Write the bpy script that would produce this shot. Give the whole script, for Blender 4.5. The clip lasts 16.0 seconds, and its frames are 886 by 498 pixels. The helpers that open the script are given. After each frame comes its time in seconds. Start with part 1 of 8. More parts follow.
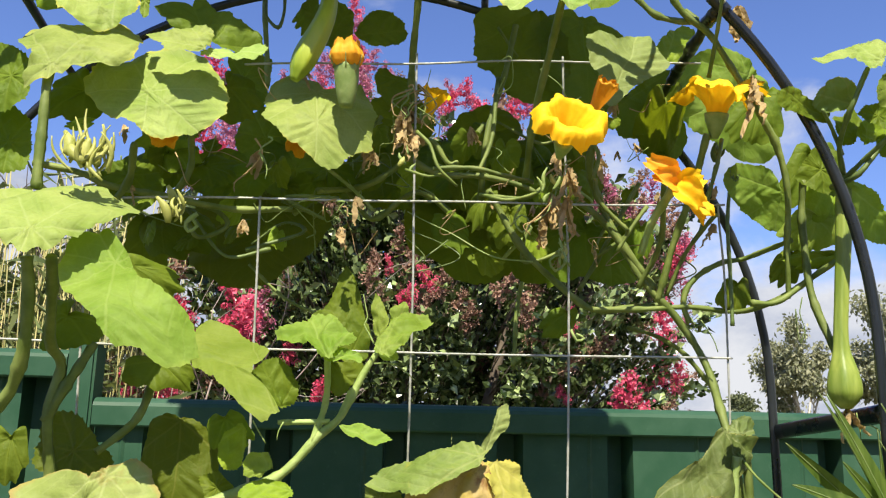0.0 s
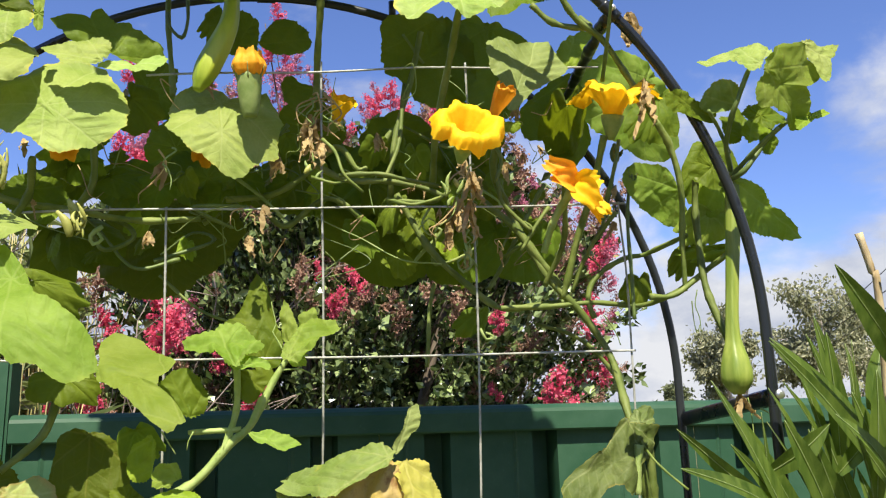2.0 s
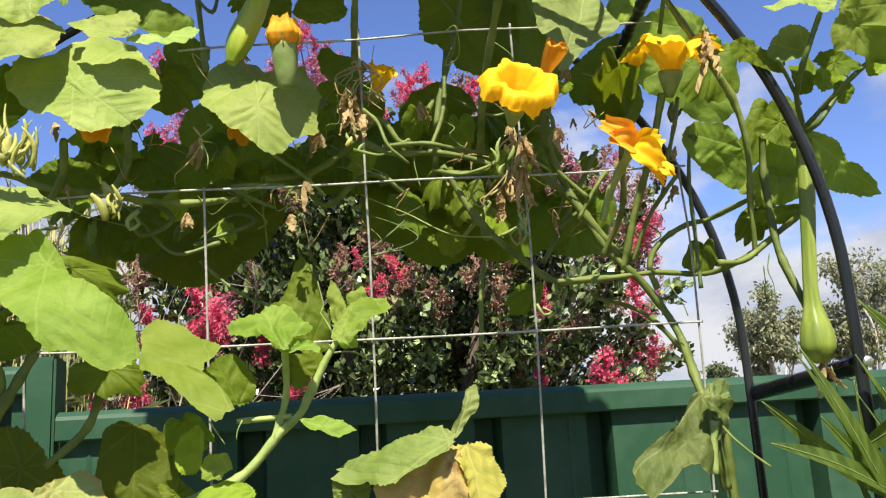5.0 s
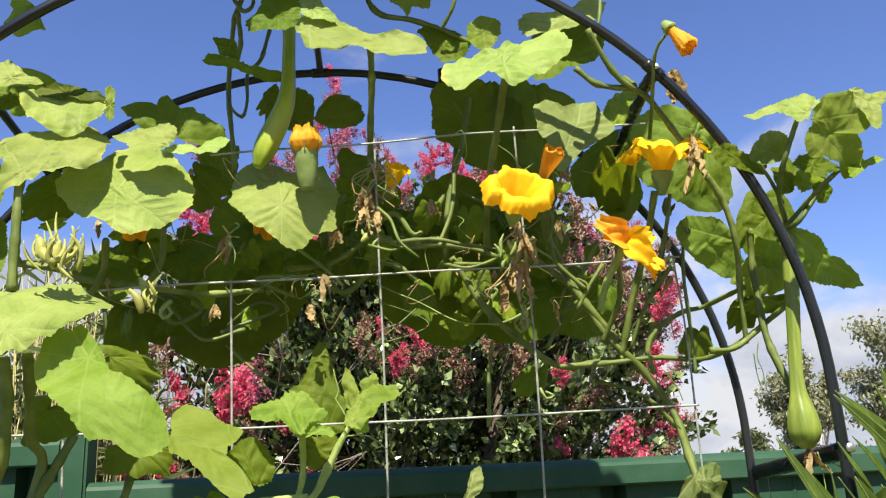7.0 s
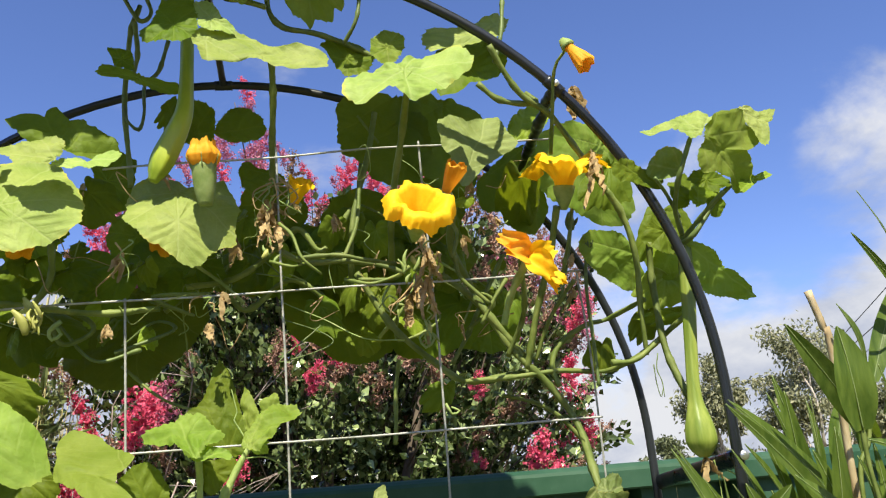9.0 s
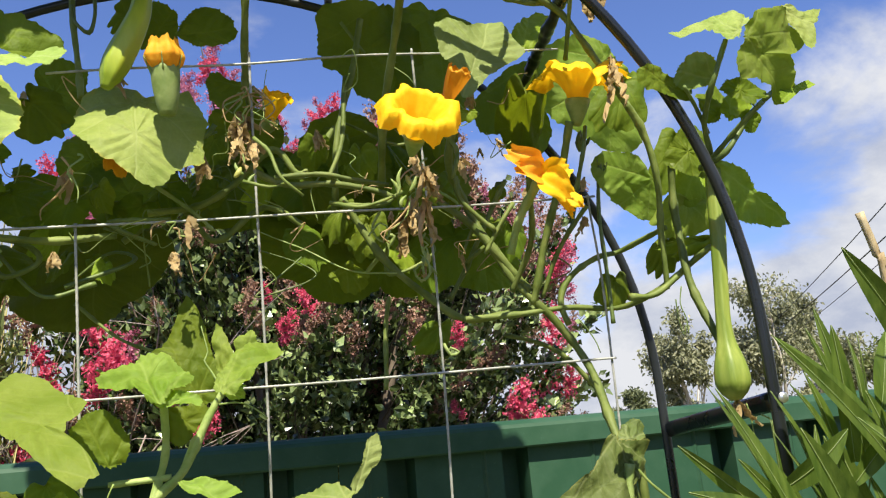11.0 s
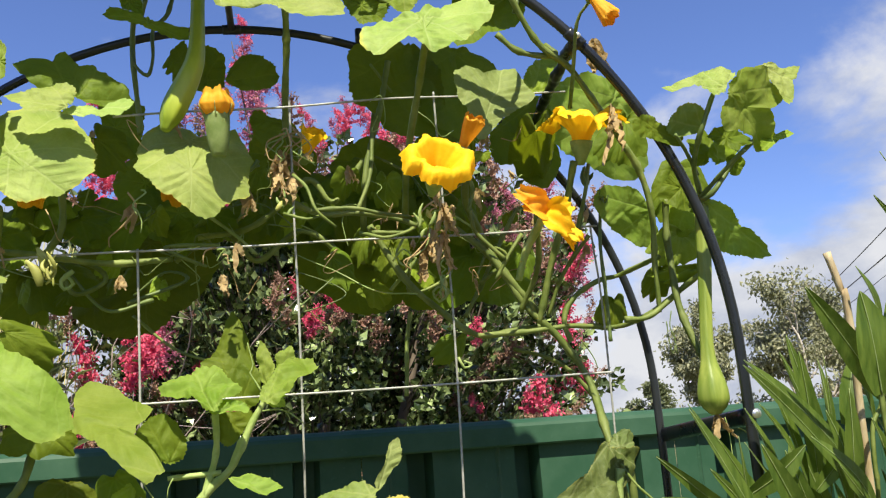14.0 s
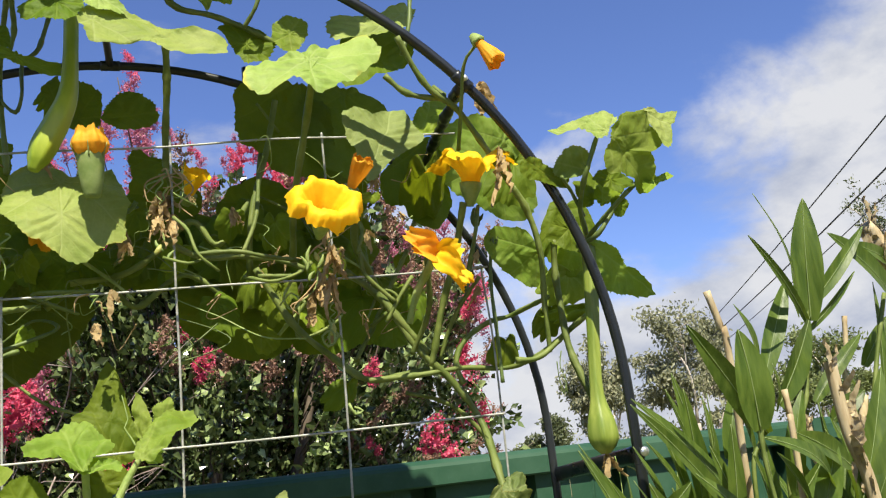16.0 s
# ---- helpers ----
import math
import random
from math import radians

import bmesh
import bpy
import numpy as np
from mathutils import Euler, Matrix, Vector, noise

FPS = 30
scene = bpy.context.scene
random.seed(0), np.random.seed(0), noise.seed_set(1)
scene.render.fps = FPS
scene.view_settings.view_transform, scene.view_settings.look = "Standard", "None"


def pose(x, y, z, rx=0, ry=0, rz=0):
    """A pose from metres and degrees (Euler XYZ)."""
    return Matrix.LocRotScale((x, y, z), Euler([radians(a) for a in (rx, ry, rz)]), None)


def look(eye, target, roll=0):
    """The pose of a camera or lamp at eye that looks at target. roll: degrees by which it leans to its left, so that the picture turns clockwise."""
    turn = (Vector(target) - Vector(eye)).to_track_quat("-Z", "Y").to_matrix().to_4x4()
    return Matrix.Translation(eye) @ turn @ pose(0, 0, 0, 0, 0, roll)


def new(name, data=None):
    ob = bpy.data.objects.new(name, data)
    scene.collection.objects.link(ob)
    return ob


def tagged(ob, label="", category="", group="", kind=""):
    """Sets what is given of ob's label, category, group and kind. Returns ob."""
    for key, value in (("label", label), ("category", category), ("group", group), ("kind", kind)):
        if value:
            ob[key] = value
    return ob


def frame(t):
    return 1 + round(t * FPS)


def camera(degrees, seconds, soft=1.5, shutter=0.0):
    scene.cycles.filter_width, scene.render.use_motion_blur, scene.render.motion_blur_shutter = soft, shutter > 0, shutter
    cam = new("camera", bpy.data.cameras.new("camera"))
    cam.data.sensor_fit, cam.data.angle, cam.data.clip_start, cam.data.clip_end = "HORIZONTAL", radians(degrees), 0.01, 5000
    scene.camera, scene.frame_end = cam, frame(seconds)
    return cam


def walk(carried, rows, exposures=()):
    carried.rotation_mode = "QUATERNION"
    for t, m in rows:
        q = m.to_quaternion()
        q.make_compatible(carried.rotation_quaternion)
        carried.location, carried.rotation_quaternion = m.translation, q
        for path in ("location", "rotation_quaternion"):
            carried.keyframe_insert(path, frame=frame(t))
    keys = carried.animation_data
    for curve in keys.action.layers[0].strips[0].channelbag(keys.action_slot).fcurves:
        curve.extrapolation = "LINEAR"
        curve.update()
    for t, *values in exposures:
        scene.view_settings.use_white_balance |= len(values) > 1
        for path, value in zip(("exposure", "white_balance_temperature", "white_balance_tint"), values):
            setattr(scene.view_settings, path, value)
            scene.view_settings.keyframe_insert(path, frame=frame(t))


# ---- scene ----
cam = camera(55.7, 16.0, soft=1.2)
EXPOSURE = 0.95
PATH = [
    (0, (-0.091, 0.163, 1.627), (0.151, 2.102, 2.05), 1.1),
    (0.5, (-0.079, 0.146, 1.627), (0.193, 2.078, 2.065), 0.3),
    (1, (-0.074, 0.152, 1.621), (0.254, 2.084, 2.019), -0.2),
    (1.5, (-0.065, 0.145, 1.623), (0.29, 2.073, 2.022), -1.1),
    (2, (-0.058, 0.137, 1.626), (0.331, 2.053, 2.051), -1.6),
    (2.5, (-0.062, 0.135, 1.623), (0.329, 2.048, 2.056), -1.5),
    (3, (-0.058, 0.134, 1.624), (0.362, 2.041, 2.056), -2.2),
    (3.5, (-0.055, 0.152, 1.622), (0.37, 2.063, 2.031), -3.0),
    (4, (-0.072, 0.186, 1.621), (0.312, 2.109, 2.015), -3.3),
    (4.2, (-0.075, 0.201, 1.619), (0.277, 2.131, 2.008), -3.5),
    (6.3, (-0.054, 0.176, 1.628), (0.214, 2.102, 2.099), -3.1),
    (6.5, (-0.054, 0.157, 1.63), (0.199, 2.079, 2.118), -3.0),
    (7, (-0.055, 0.114, 1.636), (0.192, 2.021, 2.183), -2.9),
    (7.5, (-0.056, 0.109, 1.642), (0.204, 2.006, 2.22), -3.1),
    (8, (-0.044, 0.104, 1.64), (0.279, 1.985, 2.24), -3.2),
    (8.5, (-0.042, 0.112, 1.637), (0.373, 1.976, 2.232), -3.6),
    (9, (-0.031, 0.118, 1.638), (0.4, 1.987, 2.206), -4.9),
    (9.2, (-0.031, 0.125, 1.638), (0.355, 2.006, 2.195), -5.5),
    (11.3, (-0.04, 0.26, 1.639), (0.466, 2.141, 2.094), -5.3),
    (11.5, (-0.046, 0.25, 1.643), (0.447, 2.13, 2.115), -5.0),
    (12, (-0.043, 0.2, 1.656), (0.39, 2.092, 2.138), -4.0),
    (12.5, (-0.044, 0.164, 1.655), (0.343, 2.059, 2.164), -4.1),
    (13, (-0.048, 0.147, 1.656), (0.359, 2.033, 2.182), -4.3),
    (13.5, (-0.053, 0.128, 1.658), (0.373, 2.016, 2.165), -4.3),
    (14, (-0.057, 0.128, 1.657), (0.389, 2.029, 2.091), -4.1),
    (14.5, (-0.062, 0.131, 1.66), (0.394, 2.037, 2.059), -4.3),
    (15, (-0.054, 0.126, 1.665), (0.462, 2.009, 2.1), -4.9),
    (15.5, (-0.042, 0.139, 1.665), (0.583, 1.98, 2.132), -5.7),
    (16, (-0.042, 0.138, 1.665), (0.637, 1.952, 2.165), -6.4),
]
walk(cam, [(t, look(eye, target, roll)) for t, eye, target, roll in PATH], [(0, EXPOSURE + 0.03), (9, EXPOSURE), (13, EXPOSURE - 0.02), (16, EXPOSURE - 0.08)])

# ---- world and light ----
SUN_UP, SUN_SIDE = 53.0, 8.0     # degrees above the horizon; degrees towards the left behind the camera
world = bpy.data.worlds.new("sky")
scene.world = world
world.use_nodes = True
wn, wl = world.node_tree.nodes, world.node_tree.links
wn.clear()
sky = wn.new("ShaderNodeTexSky")
sky.sky_type, sky.sun_disc = "NISHITA", False
sky.sun_elevation, sky.sun_rotation = radians(SUN_UP), radians(180 + SUN_SIDE)
sky.air_density, sky.dust_density, sky.ozone_density = 1.0, 0.3, 2.0
coord = wn.new("ShaderNodeTexCoord")
split = wn.new("ShaderNodeSeparateXYZ")
wl.new(coord.outputs["Generated"], split.inputs[0])


def wmath(op, a, b, c=None):
    n = wn.new("ShaderNodeMath")
    n.operation = op
    for i, v in enumerate((a, b, c)):
        if v is None:
            continue
        if isinstance(v, (int, float)):
            n.inputs[i].default_value = v
        else:
            wl.new(v, n.inputs[i])
    return n.outputs[0]


CLOUD_BANK = (0.085, 0.907, 0.412)
# heaped clouds: more of them low down and off to the right
big = wn.new("ShaderNodeTexNoise")
big.inputs["Scale"].default_value, big.inputs["Detail"].default_value, big.inputs["Roughness"].default_value = 1.0, 9.0, 0.56
big.inputs["Distortion"].default_value = 0.25
shift = wn.new("ShaderNodeMapping")
shift.inputs["Location"].default_value = (2.3, 0.4, 0.9)
shift.inputs["Scale"].default_value = (3.0, 3.0, 5.2)
wl.new(coord.outputs["Generated"], shift.inputs[0])
wl.new(shift.outputs[0], big.inputs["Vector"])
low = wmath("ADD", wmath("MULTIPLY", wmath("SUBTRACT", 0.32, split.outputs["Z"]), 0.75), wmath("MULTIPLY", wmath("MAXIMUM", wmath("SUBTRACT", split.outputs["X"], 0.565), 0.0), 2.0))
# one bank of cloud behind the left of the arch
facing = wn.new("ShaderNodeVectorMath")
facing.operation = "DOT_PRODUCT"
facing.inputs[1].default_value = CLOUD_BANK
wl.new(coord.outputs["Generated"], facing.inputs[0])
low = wmath("ADD", low, wmath("MULTIPLY", wmath("MAXIMUM", wmath("SUBTRACT", facing.outputs["Value"], 0.984), 0.0), 13.0))
cover = wn.new("ShaderNodeMapRange")
cover.interpolation_type = "SMOOTHSTEP"
cover.inputs["From Min"].default_value, cover.inputs["From Max"].default_value = 0.53, 0.70
wl.new(wmath("ADD", big.outputs["Fac"], low), cover.inputs["Value"])
mixc = wn.new("ShaderNodeMix")
mixc.data_type = "RGBA"
wl.new(cover.outputs["Result"], mixc.inputs["Factor"])
blue = wn.new("ShaderNodeMix")
blue.data_type, blue.blend_type = "RGBA", "MULTIPLY"
blue.inputs["Factor"].default_value = 1.0
wl.new(sky.outputs["Color"], blue.inputs["A"])
blue.inputs["B"].default_value = (0.98, 1.06, 1.50, 1)
wl.new(blue.outputs["Result"], mixc.inputs["A"])
# cloud tops and greyer undersides
puffs = wn.new("ShaderNodeTexNoise")
puffs.inputs["Scale"].default_value, puffs.inputs["Detail"].default_value, puffs.inputs["Roughness"].default_value = 2.4, 9.0, 0.6
wl.new(shift.outputs[0], puffs.inputs["Vector"])
tone = wn.new("ShaderNodeMapRange")
tone.inputs["From Min"].default_value, tone.inputs["From Max"].default_value = 0.36, 0.62
wl.new(puffs.outputs["Fac"], tone.inputs["Value"])
cloud = wn.new("ShaderNodeMix")
cloud.data_type = "RGBA"
wl.new(tone.outputs["Result"], cloud.inputs["Factor"])
cloud.inputs["A"].default_value, cloud.inputs["B"].default_value = (3.9, 4.3, 5.4, 1), (6.5, 6.6, 6.9, 1)
wl.new(cloud.outputs["Result"], mixc.inputs["B"])
back = wn.new("ShaderNodeBackground")
back.inputs["Strength"].default_value = 0.0645
wl.new(mixc.outputs["Result"], back.inputs["Color"])
wout = wn.new("ShaderNodeOutputWorld")
wl.new(back.outputs[0], wout.inputs[0])

sun = new("sun", bpy.data.lights.new("sun", "SUN"))
sun.data.energy, sun.data.angle, sun.data.color = 5.0, radians(0.55), (1.0, 0.93, 0.75)
a, b = radians(SUN_UP), radians(SUN_SIDE)
toward = Vector((-math.sin(b) * math.cos(a), -math.cos(b) * math.cos(a), math.sin(a)))
sun.matrix_world = look(tuple(toward * 20), (0, 0, 0))


# ---- materials ----
def mat(name):
    m = bpy.data.materials.new(name)
    m.use_nodes = True
    m.node_tree.nodes.clear()
    return m, m.node_tree.nodes, m.node_tree.links


def mixrgb(n, l, fac, a, b, blend="MIX"):
    k = n.new("ShaderNodeMix")
    k.data_type, k.blend_type = "RGBA", blend
    for sock, v in ((k.inputs["Factor"], fac), (k.inputs["A"], a), (k.inputs["B"], b)):
        if isinstance(v, (int, float)):
            sock.default_value = v
        elif isinstance(v, tuple):
            sock.default_value = (*v, 1)
        else:
            l.new(v, sock)
    return k.outputs["Result"]


def ramp(n, l, v, lo, hi, a=0.0, b=1.0):
    k = n.new("ShaderNodeMapRange")
    k.inputs["From Min"].default_value, k.inputs["From Max"].default_value = lo, hi
    k.inputs["To Min"].default_value, k.inputs["To Max"].default_value = a, b
    l.new(v, k.inputs["Value"])
    return k.outputs["Result"]


def grain(n, l, scale, detail=4.0, rough=0.6, stretch=None):
    t = n.new("ShaderNodeTexNoise")
    t.inputs["Scale"].default_value, t.inputs["Detail"].default_value, t.inputs["Roughness"].default_value = scale, detail, rough
    c = n.new("ShaderNodeTexCoord")
    if stretch:
        g = n.new("ShaderNodeMapping")
        g.inputs["Scale"].default_value = stretch
        l.new(c.outputs["Object"], g.inputs[0])
        l.new(g.outputs[0], t.inputs["Vector"])
    else:
        l.new(c.outputs["Object"], t.inputs["Vector"])
    return t.outputs["Fac"]


def finish(m, n, l, colour, rough, metal=0.0, bump=None, thick=0.0, thin_colour=None, spec=0.5, coat=0.0):
    p = n.new("ShaderNodeBsdfPrincipled")
    p.inputs["Metallic"].default_value = metal
    p.inputs["Specular IOR Level"].default_value = spec
    p.inputs["Coat Weight"].default_value = coat
    for sock, v in ((p.inputs["Base Color"], colour), (p.inputs["Roughness"], rough)):
        if isinstance(v, (int, float)):
            sock.default_value = v
        elif isinstance(v, tuple):
            sock.default_value = (*v, 1)
        else:
            l.new(v, sock)
    if bump:
        k = n.new("ShaderNodeBump")
        k.inputs["Strength"].default_value, k.inputs["Distance"].default_value = bump[1], bump[2]
        l.new(bump[0], k.inputs["Height"])
        l.new(k.outputs[0], p.inputs["Normal"])
    o = n.new("ShaderNodeOutputMaterial")
    if thick:
        tr = n.new("ShaderNodeBsdfTranslucent")
        if isinstance(thin_colour, tuple):
            tr.inputs[0].default_value = (*thin_colour, 1)
        else:
            l.new(thin_colour, tr.inputs[0])
        s = n.new("ShaderNodeMixShader")
        s.inputs[0].default_value = thick
        l.new(p.outputs[0], s.inputs[1])
        l.new(tr.outputs[0], s.inputs[2])
        l.new(s.outputs[0], o.inputs[0])
    else:
        l.new(p.outputs[0], o.inputs[0])
    return m


def leaf_material(name, main, second, vein, rim, thin, through_share=0.32, spots=None, rough=0.55, spread=0.56, patch=22.0):
    m, n, l = mat(name)

    def calc(op, *v):
        k = n.new("ShaderNodeMath")
        k.operation = op
        for i, x in enumerate(v):
            if isinstance(x, (int, float)):
                k.inputs[i].default_value = x
            else:
                l.new(x, k.inputs[i])
        return k.outputs[0]

    info = n.new("ShaderNodeObjectInfo")
    # seven main veins from the stalk, with side veins that leave them slantwise
    ba = n.new("ShaderNodeAttribute")
    ba.attribute_name = "blade"
    sep = n.new("ShaderNodeSeparateXYZ")
    l.new(ba.outputs["Vector"], sep.inputs[0])
    far = n.new("ShaderNodeVectorMath")
    far.operation = "LENGTH"
    l.new(ba.outputs["Vector"], far.inputs[0])
    wob = calc("MULTIPLY", calc("SUBTRACT", grain(n, l, 14.0, 2.0), 0.5), 0.30)
    turn = calc("ADD", calc("MULTIPLY", calc("ARCTAN2", sep.outputs["X"], sep.outputs["Y"]), 7 / (2 * math.pi)), wob)
    off = calc("ABSOLUTE", calc("SUBTRACT", turn, calc("ROUND", turn)))
    gap = calc("MULTIPLY", calc("MULTIPLY", off, 2 * math.pi / 7), far.outputs["Value"])
    main_vein = ramp(n, l, gap, 0.0004, 0.0019, 1.0, 0.0)
    saw = calc("FRACT", calc("DIVIDE", calc("SUBTRACT", far.outputs["Value"], calc("MULTIPLY", gap, 0.9)), 0.0135))
    side_vein = calc("MULTIPLY", ramp(n, l, calc("ABSOLUTE", calc("SUBTRACT", saw, 0.5)), 0.02, 0.11, 1.0, 0.0), 0.36)
    veins = calc("MAXIMUM", main_vein, side_vein)
    blot = grain(n, l, patch, 5.0)
    c = mixrgb(n, l, ramp(n, l, blot, 0.36, 0.66), main, second)
    if spots:
        c = mixrgb(n, l, ramp(n, l, grain(n, l, patch * 1.4, 6.0, 0.7), spread, spread + 0.12), c, spots)
    # pale bloom in soft patches, duller blotches, fine grain
    c = mixrgb(n, l, ramp(n, l, grain(n, l, 17.0, 3.0), 0.48, 0.74, 0.0, 0.30), c, tuple(x * 1.3 + 0.02 for x in second))
    fine = grain(n, l, 260.0, 3.0)
    c = mixrgb(n, l, ramp(n, l, fine, 0.3, 0.7, 0.0, 0.25), c, tuple(x * 0.75 for x in main))
    c = mixrgb(n, l, ramp(n, l, grain(n, l, 48.0, 6.0, 0.7), 0.52, 0.74, 0.0, 0.35), c, tuple(x * 0.66 for x in second))
    c = mixrgb(n, l, calc("MULTIPLY", veins, 0.34), c, vein)
    ra = n.new("ShaderNodeAttribute")
    ra.attribute_name = "rim"
    c = mixrgb(n, l, ramp(n, l, calc("MULTIPLY_ADD", blot, 0.9, ra.outputs["Fac"]), 1.28, 1.55, 0.0, 0.8), c, rim)
    h = n.new("ShaderNodeHueSaturation")
    l.new(ramp(n, l, info.outputs["Random"], 0, 1, 0.488, 0.512), h.inputs["Hue"])
    l.new(ramp(n, l, info.outputs["Random"], 0, 1, 0.86, 1.14), h.inputs["Value"])
    l.new(c, h.inputs["Color"])
    t = mixrgb(n, l, 0.65, h.outputs[0], thin)
    relief = calc("ADD", calc("MULTIPLY", veins, -0.28), calc("ADD", calc("MULTIPLY", grain(n, l, 75.0, 4.0), 1.4), calc("MULTIPLY", grain(n, l, 24.0, 3.0), 2.2)))
    return finish(m, n, l, h.outputs[0], rough, bump=(relief, 0.55, 0.0024), thick=through_share, thin_colour=t, spec=0.14)


LEAF = leaf_material("squash leaf", (0.18, 0.265, 0.018), (0.275, 0.36, 0.032), (0.32, 0.41, 0.07), (0.48, 0.43, 0.05), (0.33, 0.42, 0.006), 0.36)
# lighter copy for blades in sun, light put into the colour; rims yellow with age
LEAF_PALE = leaf_material("ageing sunlit squash leaf", (0.240, 0.335, 0.068), (0.375, 0.455, 0.130), (0.44, 0.51, 0.20), (0.62, 0.52, 0.06), (0.38, 0.44, 0.016))
# darker copy of the squash leaf: shade put into its colour
LEAF_SHADED = leaf_material("shaded squash leaf", (0.100, 0.158, 0.012), (0.150, 0.205, 0.018), (0.21, 0.27, 0.03), (0.24, 0.23, 0.03), (0.30, 0.36, 0.006), 0.38)
LEAF_YOUNG = leaf_material("young squash leaf", (0.196, 0.300, 0.036), (0.310, 0.408, 0.082), (0.42, 0.50, 0.14), (0.38, 0.44, 0.08), (0.42, 0.52, 0.012), 0.50)
LEAF_BACK = leaf_material("leaf underside", (0.20, 0.25, 0.07), (0.26, 0.31, 0.10), (0.40, 0.45, 0.18), (0.28, 0.30, 0.08), (0.22, 0.27, 0.02), 0.25)
LEAF_YELLOW = leaf_material("yellow leaf", (0.52, 0.46, 0.09), (0.38, 0.40, 0.08), (0.56, 0.52, 0.18), (0.42, 0.42, 0.09), (0.58, 0.48, 0.05), 0.3, (0.38, 0.27, 0.06), spread=0.60, patch=12.0)
LEAF_TAN = leaf_material("half dried leaf", (0.46, 0.36, 0.09), (0.56, 0.43, 0.19), (0.46, 0.33, 0.12), (0.34, 0.19, 0.07), (0.50, 0.36, 0.10), 0.25, (0.24, 0.12, 0.05), spread=0.54, patch=26.0)
LEAF_GREYGREEN = leaf_material("fading leaf", (0.145, 0.215, 0.042), (0.245, 0.310, 0.085), (0.36, 0.39, 0.14), (0.50, 0.40, 0.07), (0.28, 0.31, 0.02), 0.25, (0.40, 0.34, 0.06), spread=0.64, patch=14.0)
LEAF_FADED = leaf_material("faded leaf", (0.20, 0.235, 0.055), (0.30, 0.325, 0.105), (0.38, 0.39, 0.17), (0.30, 0.20, 0.07), (0.28, 0.29, 0.03), 0.25, (0.22, 0.15, 0.05), spread=0.58, patch=16.0)
LEAF_LIMP = leaf_material("limp leaf", (0.085, 0.130, 0.030), (0.155, 0.20, 0.062), (0.34, 0.38, 0.17), (0.34, 0.28, 0.06), (0.20, 0.24, 0.02), 0.25, (0.46, 0.34, 0.06), spread=0.70, patch=16.0)
LEAF_WILT = leaf_material("wilted leaf", (0.15, 0.21, 0.040), (0.25, 0.29, 0.075), (0.32, 0.34, 0.12), (0.52, 0.36, 0.05), (0.26, 0.29, 0.02), 0.25, (0.50, 0.37, 0.06), spread=0.63, patch=14.0)
LEAF_DRY = leaf_material("browning leaf", (0.110, 0.145, 0.012), (0.082, 0.118, 0.010), (0.24, 0.24, 0.05), (0.20, 0.14, 0.03), (0.25, 0.28, 0.012), 0.38, (0.15, 0.09, 0.02), spread=0.64)


def plain_organic(name, main, second, thin=None, share=0.0, scale=40.0, rough=0.5, stretch=None, depth=0.0015, spec=0.4):
    m, n, l = mat(name)
    info = n.new("ShaderNodeObjectInfo")
    g = grain(n, l, scale, 5.0, 0.6, stretch)
    c = mixrgb(n, l, ramp(n, l, g, 0.35, 0.65), main, second)
    h = n.new("ShaderNodeHueSaturation")
    l.new(ramp(n, l, info.outputs["Random"], 0, 1, 0.85, 1.15), h.inputs["Value"])
    l.new(c, h.inputs["Color"])
    return finish(m, n, l, h.outputs[0], rough, bump=(g, 0.4, depth), thick=share, thin_colour=thin, spec=spec)


STEM = plain_organic("vine stem", (0.105, 0.150, 0.024), (0.215, 0.262, 0.066), (0.26, 0.32, 0.03), 0.2, 38.0, 0.6, None, 0.004)
STEM_PALE = plain_organic("hairy young stem", (0.22, 0.31, 0.075), (0.34, 0.42, 0.14), (0.3, 0.4, 0.1), 0.15, 70.0, 0.6, None, 0.003)
STEM_DARK = plain_organic("dull stem", (0.09, 0.135, 0.03), (0.14, 0.19, 0.05), None, 0.0, 90.0)
BUD = plain_organic("pale unopened bud", (0.36, 0.38, 0.085), (0.52, 0.51, 0.15), (0.45, 0.44, 0.06), 0.25, 90.0)
PETAL = plain_organic("squash petal", (0.93, 0.53, 0.010), (0.97, 0.66, 0.025), (0.97, 0.55, 0.01), 0.35, 60.0, 0.6, None, 0.0025, 0.2)
PETAL_OLD = plain_organic("wilting petal", (0.82, 0.36, 0.015), (0.90, 0.48, 0.04), (0.85, 0.33, 0.02), 0.3, 80.0, 0.6, None, 0.002, 0.2)
PETAL_DRY = plain_organic("dried petal", (0.38, 0.26, 0.12), (0.58, 0.44, 0.22), (0.5, 0.34, 0.12), 0.25, 110.0, 0.8, None, 0.003, 0.2)
GOURD = plain_organic("gourd skin", (0.155, 0.225, 0.028), (0.315, 0.375, 0.075), (0.3, 0.4, 0.05), 0.06, 75.0, 0.40, (1, 1, 0.10), 0.0014)
GOURD_YOUNG = plain_organic("young gourd skin", (0.17, 0.26, 0.02), (0.38, 0.45, 0.04), (0.3, 0.4, 0.03), 0.08, 30.0, 0.4, (1, 1, 0.2), 0.0008)
CANE_LEAF = plain_organic("cane leaf", (0.042, 0.080, 0.011), (0.120, 0.175, 0.030), (0.22, 0.32, 0.018), 0.32, 22.0, 0.40, (6, 6, 0.6), 0.0016, 0.35)
CANE_RIB = plain_organic("leaf midrib", (0.20, 0.27, 0.09), (0.27, 0.33, 0.13), (0.3, 0.4, 0.1), 0.2, 50.0)
